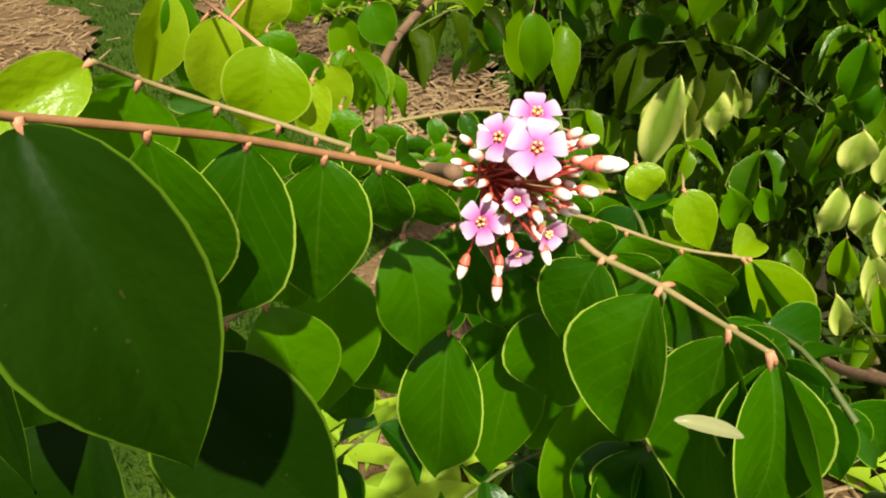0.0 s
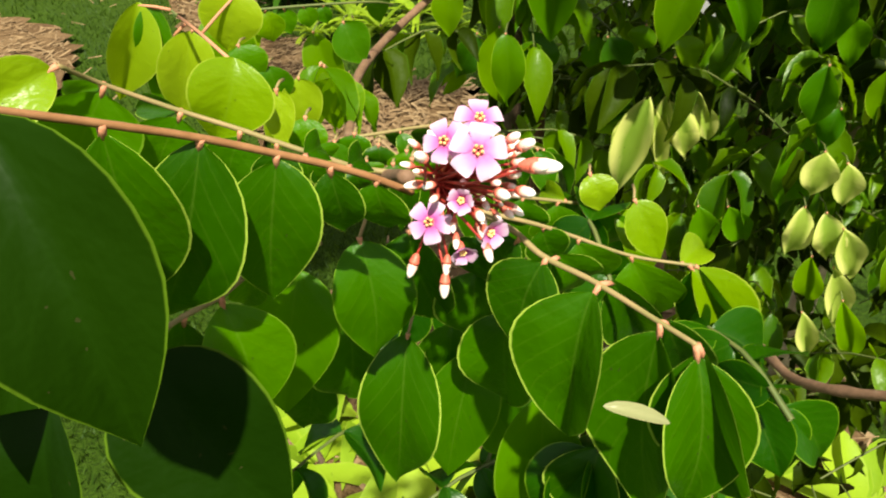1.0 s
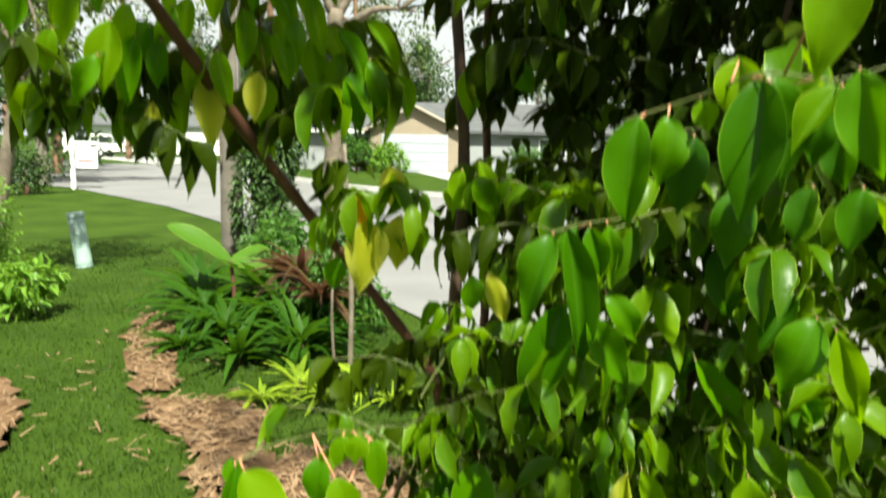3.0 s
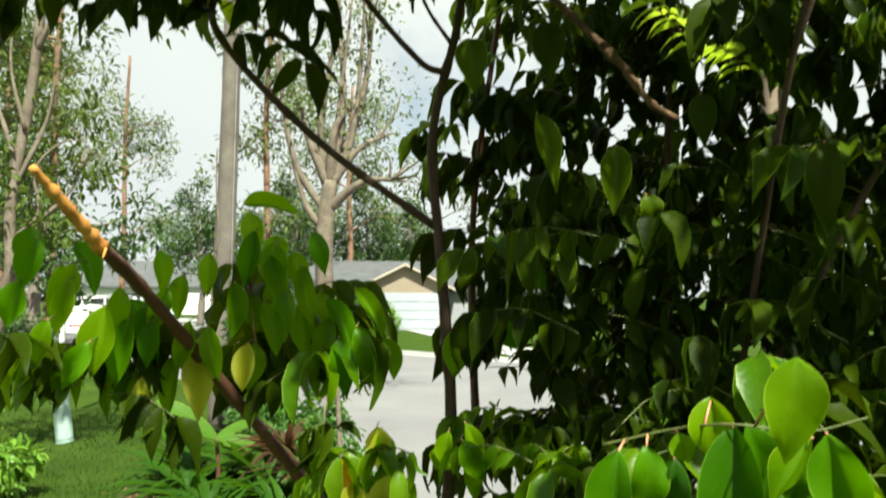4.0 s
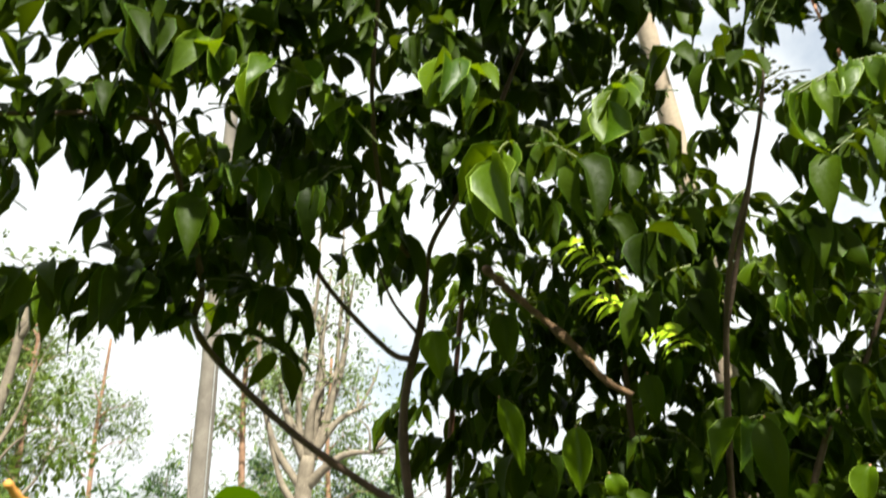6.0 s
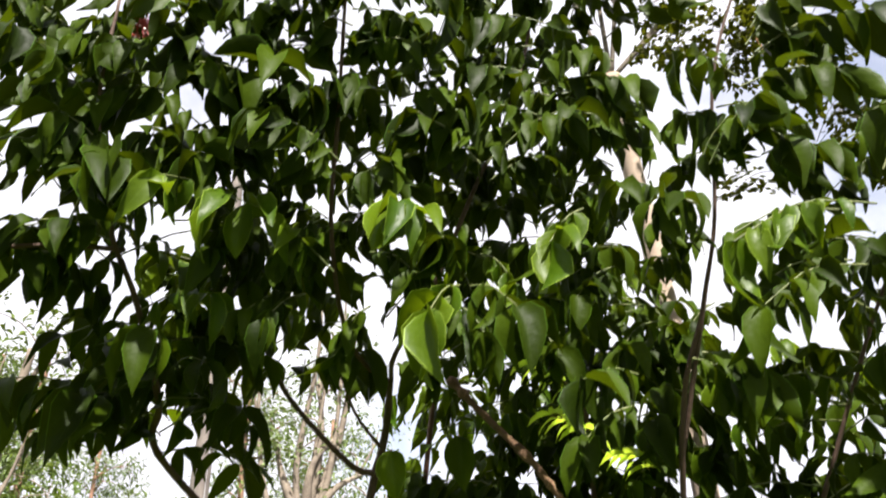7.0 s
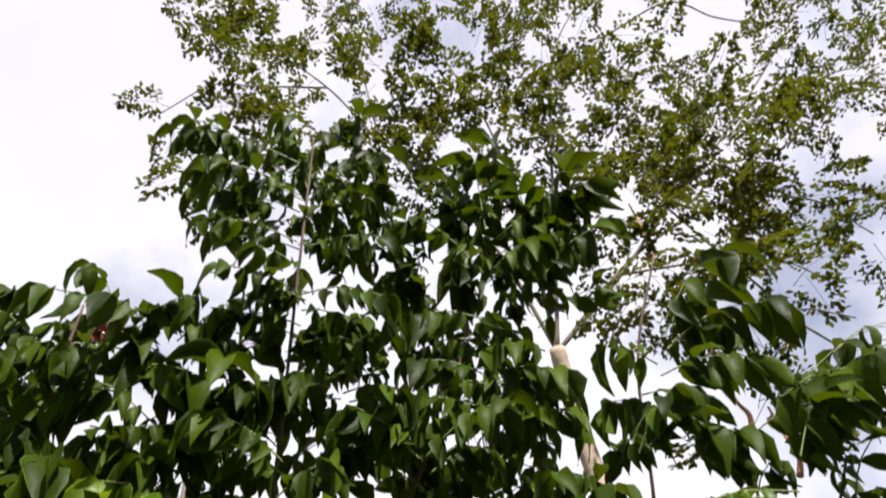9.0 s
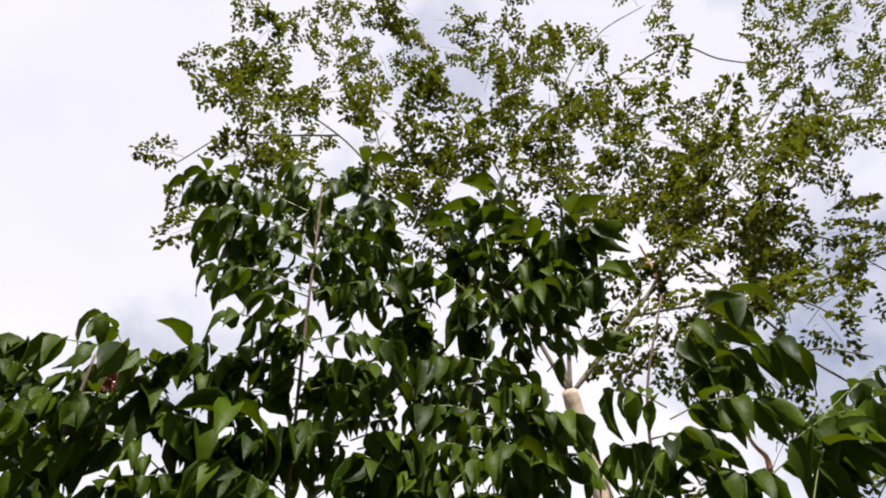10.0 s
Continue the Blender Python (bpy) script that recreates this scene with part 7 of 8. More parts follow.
def sprays(rows):
    """Single compound leaves of the upper crown: base, tip, pairs, leaflet length, lit leaf colour or not."""
    for bx, by, bz, tx, ty, tz, pairs, length, young in rows:
        for k in range(4 if bz > 2.95 else 2):
            off = np.array([cr.gauss(0, 0.028), 0.05 * k + cr.gauss(0, 0.02), cr.gauss(0, 0.026)]) * (k > 0)
            base, tip = np.array((bx, by, bz)) + off * 0.5, np.array((tx, ty, tz)) + off
            if k:
                tip = base + (tip - base) * cr.uniform(0.55, 0.95)
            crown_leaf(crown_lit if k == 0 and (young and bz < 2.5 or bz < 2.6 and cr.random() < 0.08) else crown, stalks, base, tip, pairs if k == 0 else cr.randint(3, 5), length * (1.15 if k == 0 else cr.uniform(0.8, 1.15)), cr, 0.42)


# the crown's upper leaves, spray by spray
sprays([
    (0.04, 0.46, 2.942, -0.099, 0.427, 2.966, 6, 0.055, 0),
    (0.036, 0.46, 3.065, -0.119, 0.431, 3.131, 6, 0.062, 0),
    (0.032, 0.46, 3.159, -0.201, 0.443, 3.252, 7, 0.064, 0),
    (0.048, 0.46, 3.045, 0.187, 0.407, 3.118, 6, 0.062, 0),
    (0.053, 0.46, 2.927, 0.178, 0.45, 2.94, 5, 0.057, 0),
    (0.048, 0.47, 2.836, -0.055, 0.435, 2.861, 5, 0.055, 0),
    (0.052, 0.48, 2.843, 0.178, 0.425, 2.78, 5, 0.057, 0),
    (0.032, 0.46, 3.165, 0.144, 0.446, 3.312, 4, 0.067, 0),
    (0.049, 0.46, 2.877, -0.013, 0.422, 2.891, 3, 0.054, 0),
    (0.046, 0.47, 2.999, 0.132, 0.429, 3.037, 4, 0.056, 0),
])
sprays([
    (0.052, 0.5, 2.796, -0.046, 0.488, 2.813, 4, 0.062, 0),
    (0.058, 0.5, 2.762, 0.15, 0.471, 2.732, 4, 0.059, 0),
    (0.13, 0.5, 2.916, 0.092, 0.455, 3.024, 4, 0.063, 0),
    (0.188, 0.5, 3.044, 0.126, 0.467, 3.273, 5, 0.071, 0),
    (0.244, 0.54, 2.952, 0.218, 0.494, 3.035, 4, 0.065, 0),
    (0.044, 0.48, 3.142, -0.012, 0.462, 3.333, 4, 0.070, 0),
    (-0.068, 0.47, 3.225, -0.184, 0.448, 3.296, 4, 0.069, 0),
    (-0.03, 0.48, 3.061, -0.111, 0.464, 3.094, 4, 0.062, 0),
    (0.314, 0.54, 3.07, 0.299, 0.505, 3.164, 3, 0.075, 0),
    (0.41, 0.54, 3.152, 0.399, 0.484, 3.266, 4, 0.075, 0),
])
sprays([
    (0.456, 0.54, 3.031, 0.434, 0.5, 3.117, 4, 0.076, 0),
    (0.546, 0.54, 3.059, 0.532, 0.491, 3.173, 4, 0.079, 0),
    (0.459, 0.54, 2.942, 0.555, 0.511, 3.024, 4, 0.073, 0),
    (0.393, 0.54, 2.839, 0.445, 0.493, 2.892, 4, 0.071, 0),
    (0.541, 0.54, 2.831, 0.513, 0.525, 2.882, 4, 0.077, 0),
    (0.363, 0.52, 3.036, 0.36, 0.495, 3.221, 4, 0.079, 0),
    (0.378, 0.52, 3.009, 0.563, 0.476, 3.118, 6, 0.079, 0),
    (0.349, 0.54, 2.944, 0.25, 0.494, 3.034, 4, 0.065, 0),
    (0.364, 0.52, 2.869, 0.544, 0.489, 2.894, 6, 0.068, 1),
    (0.331, 0.54, 2.84, 0.221, 0.526, 2.834, 4, 0.071, 0),
])
sprays([
    (0.348, 0.54, 2.814, 0.527, 0.517, 2.81, 6, 0.075, 0),
    (0.324, 0.55, 2.734, 0.219, 0.53, 2.746, 4, 0.070, 0),
    (0.338, 0.55, 2.733, 0.432, 0.526, 2.716, 4, 0.070, 0),
    (0.313, 0.56, 2.681, 0.195, 0.51, 2.652, 5, 0.070, 0),
    (0.328, 0.56, 2.68, 0.43, 0.54, 2.65, 4, 0.072, 0),
    (0.361, 0.54, 2.946, 0.439, 0.486, 2.97, 4, 0.069, 0),
    (0.614, 0.5, 2.788, 0.727, 0.446, 2.889, 4, 0.088, 0),
    (0.61, 0.5, 2.742, 0.793, 0.487, 2.811, 5, 0.080, 0),
    (0.574, 0.5, 2.68, 0.702, 0.471, 2.687, 5, 0.074, 0),
    (0.585, 0.52, 2.717, 0.5, 0.485, 2.726, 4, 0.067, 0),
])
sprays([
    (0.893, 0.48, 2.624, 0.751, 0.469, 2.626, 4, 0.088, 0),
    (0.943, 0.46, 2.681, 0.83, 0.429, 2.645, 3, 0.091, 0),
    (0.566, 0.52, 2.637, 0.59, 0.465, 2.569, 4, 0.067, 0),
    (0.566, 0.54, 2.654, 0.501, 0.524, 2.655, 3, 0.069, 0),
    (-0.223, 0.5, 2.831, -0.311, 0.46, 2.846, 3, 0.070, 0),
    (-0.223, 0.5, 2.833, -0.286, 0.484, 2.93, 3, 0.062, 0),
    (-0.206, 0.5, 2.783, -0.12, 0.461, 2.824, 5, 0.062, 0),
    (-0.214, 0.5, 2.761, -0.308, 0.445, 2.71, 5, 0.070, 0),
    (-0.187, 0.5, 2.72, -0.094, 0.48, 2.7, 4, 0.086, 0),
    (-0.191, 0.52, 2.698, -0.268, 0.51, 2.687, 4, 0.075, 0),
])
sprays([
    (-0.124, 0.5, 2.772, -0.033, 0.486, 2.846, 5, 0.063, 0),
    (-0.108, 0.54, 2.691, 0, 0.503, 2.686, 4, 0.068, 0),
    (-0.304, 0.54, 2.722, -0.38, 0.529, 2.728, 4, 0.079, 0),
    (0.098, 0.54, 2.709, 0.011, 0.526, 2.703, 4, 0.068, 1),
    (0.115, 0.54, 2.698, 0.196, 0.505, 2.677, 4, 0.070, 0),
])
sprays([
    (0.041, 0.52, 2.577, -0.049, 0.464, 2.617, 5, 0.066, 0),
    (0.038, 0.52, 2.526, 0.104, 0.489, 2.554, 5, 0.057, 0),
    (0.218, 0.52, 2.573, 0.139, 0.49, 2.634, 5, 0.062, 0),
    (0.228, 0.54, 2.587, 0.342, 0.498, 2.647, 5, 0.063, 0),
    (0.145, 0.48, 2.468, 0.113, 0.465, 2.483, 3, 0.072, 1),
    (-0.246, 0.52, 2.582, -0.305, 0.481, 2.634, 4, 0.072, 0),
    (-0.26, 0.54, 2.579, -0.186, 0.521, 2.636, 5, 0.072, 0),
    (-0.156, 0.56, 2.608, -0.074, 0.52, 2.614, 4, 0.063, 0),
    (0.506, 0.5, 2.554, 0.56, 0.442, 2.618, 5, 0.064, 0),
    (0.487, 0.5, 2.488, 0.426, 0.487, 2.497, 4, 0.065, 0),
])
sprays([
    (0.671, 0.46, 2.467, 0.472, 0.422, 2.399, 8, 0.064, 0),
    (0.636, 0.46, 2.387, 0.481, 0.42, 2.32, 6, 0.064, 0),
    (0.695, 0.46, 2.515, 0.76, 0.443, 2.597, 4, 0.073, 0),
    (0.337, 0.5, 2.491, 0.287, 0.477, 2.433, 4, 0.067, 1),
    (0.181, 0.48, 2.381, 0.145, 0.42, 2.324, 3, 0.072, 1),
    (0.195, 0.5, 2.39, 0.237, 0.44, 2.336, 4, 0.068, 0),
    (0.436, 0.48, 2.296, 0.484, 0.464, 2.271, 5, 0.064, 0),
    (0.376, 0.52, 2.287, 0.304, 0.475, 2.268, 4, 0.057, 0),
])
sprays([
    (-0.374, 0.54, 2.787, -0.429, 0.499, 2.798, 4, 0.083, 0),
    (-0.272, 0.54, 2.673, -0.311, 0.493, 2.616, 4, 0.074, 0),
    (-0.403, 0.56, 2.899, -0.457, 0.51, 2.879, 4, 0.074, 0),
    (-0.128, 0.54, 2.753, -0.182, 0.483, 2.76, 4, 0.072, 0),
    (-0.045, 0.52, 2.774, -0.096, 0.473, 2.779, 4, 0.065, 0),
    (0.503, 0.56, 2.779, 0.567, 0.504, 2.784, 4, 0.072, 0),
    (0.474, 0.56, 2.694, 0.557, 0.549, 2.691, 4, 0.075, 0),
    (0.431, 0.56, 2.783, 0.355, 0.527, 2.77, 4, 0.070, 0),
    (0.558, 0.54, 2.937, 0.566, 0.483, 2.825, 4, 0.068, 0),
    (0.26, 0.56, 2.89, 0.205, 0.518, 2.93, 4, 0.067, 0),
])
sprays([
    (0.182, 0.54, 2.802, 0.115, 0.485, 2.802, 4, 0.067, 0),
    (0.599, 0.54, 2.596, 0.668, 0.524, 2.599, 4, 0.073, 0),
])
sprays([
    (-0.023, 0.75, 2.635, -0.105, 0.717, 2.654, 5, 0.054, 0),
    (-0.006, 0.75, 2.593, 0.082, 0.728, 2.637, 5, 0.053, 0),
    (-0.07, 0.7, 2.693, -0.141, 0.663, 2.717, 5, 0.054, 0),
    (0.049, 0.7, 2.68, 0.134, 0.661, 2.688, 5, 0.053, 1),
    (-0.045, 0.8, 2.585, -0.113, 0.789, 2.549, 4, 0.052, 0),
    (0.081, 0.8, 2.592, 0.131, 0.779, 2.526, 4, 0.052, 0),
    (0.484, 0.8, 2.762, 0.383, 0.776, 2.781, 5, 0.061, 0),
    (0.541, 0.85, 2.715, 0.414, 0.794, 2.633, 5, 0.061, 0),
    (0.503, 0.85, 2.612, 0.386, 0.802, 2.552, 5, 0.058, 1),
    (0.527, 0.9, 2.551, 0.565, 0.882, 2.476, 4, 0.061, 0),
])
sprays([
    (0.333, 0.8, 2.73, 0.232, 0.75, 2.727, 5, 0.058, 0),
    (0.3, 0.8, 2.607, 0.206, 0.783, 2.598, 4, 0.055, 0),
    (-0.201, 0.8, 2.548, -0.251, 0.759, 2.545, 4, 0.054, 0),
    (-0.153, 0.75, 2.638, -0.213, 0.734, 2.691, 4, 0.055, 0),
    (0.434, 0.7, 2.749, 0.375, 0.69, 2.798, 4, 0.058, 0),
])
sprays([
    (0.012, 0.6, 2.543, -0.036, 0.579, 2.484, 5, 0.057, 0),
    (0.072, 0.62, 2.501, 0.134, 0.562, 2.439, 5, 0.055, 0),
    (0.101, 0.6, 2.557, 0.169, 0.584, 2.511, 4, 0.053, 0),
    (-0.01, 0.62, 2.441, -0.05, 0.575, 2.388, 5, 0.058, 0),
    (0.073, 0.64, 2.431, 0.036, 0.626, 2.383, 5, 0.059, 0),
    (0.16, 0.64, 2.428, 0.216, 0.618, 2.379, 5, 0.058, 0),
    (0.221, 0.62, 2.496, 0.257, 0.56, 2.419, 4, 0.053, 0),
    (0.401, 0.62, 2.473, 0.338, 0.6, 2.418, 5, 0.058, 0),
    (0.453, 0.64, 2.401, 0.383, 0.598, 2.344, 5, 0.059, 0),
    (0.275, 0.64, 2.4, 0.31, 0.607, 2.351, 5, 0.058, 0),
])
sprays([
    (-0.099, 0.6, 2.546, -0.123, 0.567, 2.481, 4, 0.058, 0),
    (0.522, 0.62, 2.493, 0.472, 0.585, 2.519, 4, 0.059, 0),
])
sprays([
    (0.471, 0.85, 2.433, 0.403, 0.83, 2.378, 5, 0.055, 0),
    (0.546, 0.88, 2.384, 0.576, 0.828, 2.325, 5, 0.057, 0),
    (0.629, 0.85, 2.52, 0.562, 0.836, 2.453, 5, 0.059, 0),
    (0.668, 0.85, 2.406, 0.696, 0.828, 2.348, 5, 0.059, 0),
    (0.523, 0.9, 2.278, 0.449, 0.889, 2.232, 5, 0.058, 0),
    (0.639, 0.88, 2.304, 0.562, 0.857, 2.245, 5, 0.059, 0),
    (0.701, 0.85, 2.256, 0.718, 0.82, 2.195, 5, 0.060, 0),
    (0.436, 0.9, 2.141, 0.466, 0.845, 2.091, 5, 0.055, 0),
    (0.628, 0.86, 2.158, 0.649, 0.831, 2.104, 5, 0.057, 0),
    (0.54, 0.88, 2.183, 0.476, 0.864, 2.149, 5, 0.056, 0),
])
sprays([
    (0.341, 0.56, 2.888, 0.311, 0.541, 2.98, 4, 0.069, 0),
    (0.428, 0.56, 2.834, 0.407, 0.517, 2.909, 4, 0.069, 0),
    (0.455, 0.56, 2.785, 0.52, 0.533, 2.843, 4, 0.068, 0),
    (0.429, 0.57, 2.738, 0.361, 0.55, 2.769, 4, 0.067, 0),
    (0.495, 0.57, 2.713, 0.56, 0.536, 2.748, 4, 0.070, 0),
    (0.254, 0.55, 2.882, 0.189, 0.515, 2.915, 4, 0.066, 0),
    (0.409, 0.55, 2.957, 0.46, 0.516, 3.039, 4, 0.069, 0),
])
sprays([(1.461, 0.85, 3.069, 0.968, 0.75, 2.856, 4, 0.1, 0), (-0.477, 0.52, 2.871, -0.29, 0.46, 2.734, 9, 0.062, 0)])
fill(190, (0.24, 0.85, 1.62), (1.05, 1.3, 2.26), (0.060, 0.095), lit=0.35)
fill(12, (-0.20, 0.62, 2.50), (0.95, 0.85, 3.0), (0.05, 0.075), (0.08, 0.14), lit=0.04)
fill(44, (0.16, 0.84, 1.30), (0.82, 0.96, 1.74), (0.05, 0.075), (0.08, 0.14), lit=0.75)
fill(30, (0.34, 0.86, 0.94), (0.74, 0.96, 1.24), (0.05, 0.075), (0.07, 0.12), lit=0.9)
fill(22, (0.06, 0.88, 1.26), (0.38, 0.98, 1.52), (0.055, 0.085), (0.08, 0.14), lit=0.9)
fill(20, (0.12, 1.06, 1.66), (0.38, 1.2, 1.95), (0.055, 0.085), (0.08, 0.14), lit=0.1)
fill(90, (0.15, 1.25, 1.40), (1.2, 1.6, 2.30), (0.07, 0.10), lit=0.0)
fill(50, (0.18, 0.95, 2.20), (0.60, 1.25, 2.50), (0.060, 0.092), lit=0.35)
fill(70, (0.22, 0.74, 1.40), (0.95, 1.05, 1.85), (0.065, 0.100), lit=0.8)
fill(44, (-0.24, 0.60, 2.46), (0.45, 0.92, 2.76), (0.060, 0.090), (0.10, 0.17), lit=0.3)
fill(16, (-0.24, 0.52, 2.62), (0.10, 0.72, 2.84), (0.055, 0.085), (0.09, 0.15), lit=0.15)
fill(14, (0.12, 0.58, 2.70), (0.50, 0.78, 2.95), (0.055, 0.085), (0.09, 0.15), lit=0.15)
fill(22, (0.12, 0.90, 2.42), (0.60, 1.28, 2.72), (0.060, 0.09), lit=0.15)
fill(8, (-0.52, 0.75, 2.38), (-0.20, 0.95, 2.60), (0.060, 0.09), lit=0.2)
fill(10, (-0.52, 0.78, 2.32), (-0.18, 0.95, 2.45), (0.073, 0.104), lit=0.1)
fill(8, (-0.55, 0.55, 2.42), (-0.25, 0.75, 2.68), (0.073, 0.104), lit=0.08)
fill(190, (0.22, 0.86, 0.70), (1.0, 1.25, 1.60), (0.061, 0.095), lit=0.6)
fill(40, (0.42, 0.84, 0.85), (0.95, 1.0, 1.26), (0.055, 0.085), lit=0.5)
fill(40, (0.0, 0.85, 0.85), (0.22, 1.2, 1.50), (0.049, 0.079), lit=0.6)
fill(14, (-0.04, 0.74, 1.18), (0.04, 1.0, 1.50), (0.049, 0.073), lit=0.7)
fill(15, (-0.27, 1.0, 1.78), (-0.06, 1.12, 1.96), (0.067, 0.104), (0.08, 0.14), lit=0.7)
fill(9, (-0.47, 0.86, 1.80), (-0.37, 0.98, 1.92), (0.073, 0.110), (0.08, 0.14), lit=0.4)
fill(100, (0.14, 1.10, 1.30), (0.75, 1.5, 2.35), (0.055, 0.085), lit=0.05)
fill(30, (0.45, 0.85, 2.10), (1.0, 1.25, 2.45), (0.060, 0.095), lit=0.06)
fill(9, (0.55, 0.95, 2.40), (1.05, 1.3, 2.75), (0.060, 0.09), lit=0.05)
fill(75, (0.2, 1.15, 0.45), (1.2, 1.7, 1.30), (0.073, 0.100), lit=0.25)
fill(40, (0.16, 0.55, 0.55), (0.55, 0.85, 0.85), (0.06, 0.09), lit=0.1)
fill(7, (-0.10, 0.96, 1.62), (0.02, 1.05, 1.74), (0.055, 0.085), (0.06, 0.1), lit=0.8)
fill(34, (0.10, 1.15, 1.95), (0.50, 1.5, 2.38), (0.07, 0.105), lit=0.03)
fill(16, (0.16, 0.98, 2.35), (0.7, 1.35, 2.62), (0.060, 0.095), lit=0.1)
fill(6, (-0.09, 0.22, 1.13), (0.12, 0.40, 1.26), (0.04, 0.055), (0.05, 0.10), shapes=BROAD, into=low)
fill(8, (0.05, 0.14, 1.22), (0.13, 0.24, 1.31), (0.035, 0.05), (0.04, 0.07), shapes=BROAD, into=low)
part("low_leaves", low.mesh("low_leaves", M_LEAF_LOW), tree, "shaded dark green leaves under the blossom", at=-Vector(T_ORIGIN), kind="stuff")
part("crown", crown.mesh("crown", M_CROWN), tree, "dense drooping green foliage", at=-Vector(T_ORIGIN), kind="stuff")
part("crown", crown_lit.mesh("crown_light", M_CROWN_LIT), tree, "crown foliage in the sunlit leaf colour", at=-Vector(T_ORIGIN), kind="stuff")
part("crown", crown_low.mesh("crown_lower", M_CROWN_LOW), tree, "lower bough foliage in a brighter sunlit leaf colour", at=-Vector(T_ORIGIN), kind="stuff")
part("stalk_mass", stalks.mesh("stalk_mass", M_RACHIS_GREEN), tree, at=-Vector(T_ORIGIN), kind="stuff")


# ---- the blossom ----
cluster = thing("flower_cluster", "cluster of small pink star fruit blossoms and buds on red stalks", "flower", at=(0.004, 0.19, 1.388))
C_ORIGIN = np.array((0.004, 0.19, 1.388))
C_MID = np.array((0.019, 0.182, 1.394))
PETAL_V, PETAL_F, PETAL_UV = leaf_grid(8, 6, 0.92, 0.62, 0.42, 0.06, 0.28, 0.12, 0.04, 0.6)
pb = Buf()
pb.add(PETAL_V * 0.0059, PETAL_F, PETAL_UV)
petal_mesh = pb.mesh("petal", M_PETAL)


def lathe(buf, profile, sides=10, m=None, at=(0, 0, 0)):
    """A turned form along +y."""
    ang = np.linspace(0, 2 * np.pi, sides, endpoint=False)
    v = np.array([(r * math.cos(a), y, r * math.sin(a)) for r, y in profile for a in ang])
    uv = np.array([(k / sides, i / (len(profile) - 1)) for i in range(len(profile)) for k in range(sides)])
    if m is not None:
        v = v @ m.T
    f = [(i * sides + k, (i + 1) * sides + k, (i + 1) * sides + (k + 1) % sides, i * sides + (k + 1) % sides) for i in range(len(profile) - 1) for k in range(sides)]
    buf.add(v + np.array(at), f, uv)


fr = random.Random(5)


def stalk_to(p, r0=0.0006):
    b = Buf()
    root = C_MID * 0.45 + C_ORIGIN * 0.55 + np.array([fr.gauss(0, 0.002) for _ in range(3)])
    mid = root * 0.45 + np.array(p) * 0.55 + np.array([fr.gauss(0, 0.0015) for _ in range(3)])
    tube(b, catmull([root - C_ORIGIN, mid - C_ORIGIN, np.array(p) - C_ORIGIN], 5), r0 * 1.2, r0 * 0.8, 7, 0.15, fr)
    part("stalk", b.mesh("flower_stalk", M_REDSTALK), cluster, "thin dark red stalk")


def blossom(p, face, size=1.0, opened=0.25, turn=0.0):
    p, face = np.array(p), unit(face)
    m0 = frame_of(face, np.array((0.2, 0.3, 1.0)))
    b = Buf()
    lathe(b, [(0.0004, -0.0042 * size), (0.0013 * size, -0.0035 * size), (0.0016 * size, -0.0012 * size), (0.0013 * size, 0.0)], 8, m0)
    owner = part("blossom", b.mesh("calyx_tube", M_CALYX), cluster, "open pink blossom", at=Vector(p - C_ORIGIN))
    for i in range(5):
        a = turn + i * 2 * math.pi / 5
        out = m0[:, 0] * math.cos(a) + m0[:, 2] * math.sin(a)
        d = out * math.cos(opened) + face * math.sin(opened)
        m = frame_of(d, face * math.cos(opened) - out * math.sin(opened)) * size * fr.uniform(0.93, 1.06)
        t = Matrix([[*m[k], (out * 0.0009)[k]] for k in range(3)] + [[0, 0, 0, 1]])
        part("petal", petal_mesh, owner, at=t)
    e = Buf()
    lathe(e, [(0.0014 * size, 0.0), (0.0013 * size, 0.0005), (0.0004, 0.0007)], 10, m0)
    part("eye", e.mesh("flower_eye", M_EYE), owner, "dark red flower eye")
    s = Buf()
    for i in range(5):
        a = turn + 0.6 + i * 2 * math.pi / 5
        q = (m0[:, 0] * math.cos(a) + m0[:, 2] * math.sin(a)) * 0.0010 * size
        lathe(s, [(0.00015, 0.0), (0.0002, 0.0009), (0.00045, 0.0011), (0.00042, 0.0016), (0.0001, 0.0018)], 6, m0, q)
    part("stamen_tuft", s.mesh("stamens", M_STAMEN), owner, "cream stamens")
    stalk_to(p - face * 0.004 * size)


TO_VIEW = np.array((0.05, -0.80, 0.60))
blossom((0.0225, 0.165, 1.4114), TO_VIEW + (0.05, 0, 0), 1.12, 0.20, 0.3)
blossom((0.0136, 0.172, 1.4108), TO_VIEW + (-0.35, 0, 0.1), 0.95, 0.28, 0.9)
blossom((0.0227, 0.1755, 1.4155), TO_VIEW + (0.1, 0.2, 0.5), 0.95, 0.25, 0.1)
blossom((0.0085, 0.170, 1.3871), TO_VIEW + (-0.25, 0, -0.05), 0.95, 0.30, 0.5)
blossom((0.0178, 0.166, 1.3965), TO_VIEW + (-0.1, 0, -0.3), 0.66, 1.10, 0.4)
blossom((0.0250, 0.162, 1.3890), TO_VIEW + (0.6, 0, -0.6), 0.80, 0.95, 0.2)
blossom((0.0175, 0.166, 1.3805), TO_VIEW + (0.2, 0, -0.9), 0.70, 1.05, 0.8)


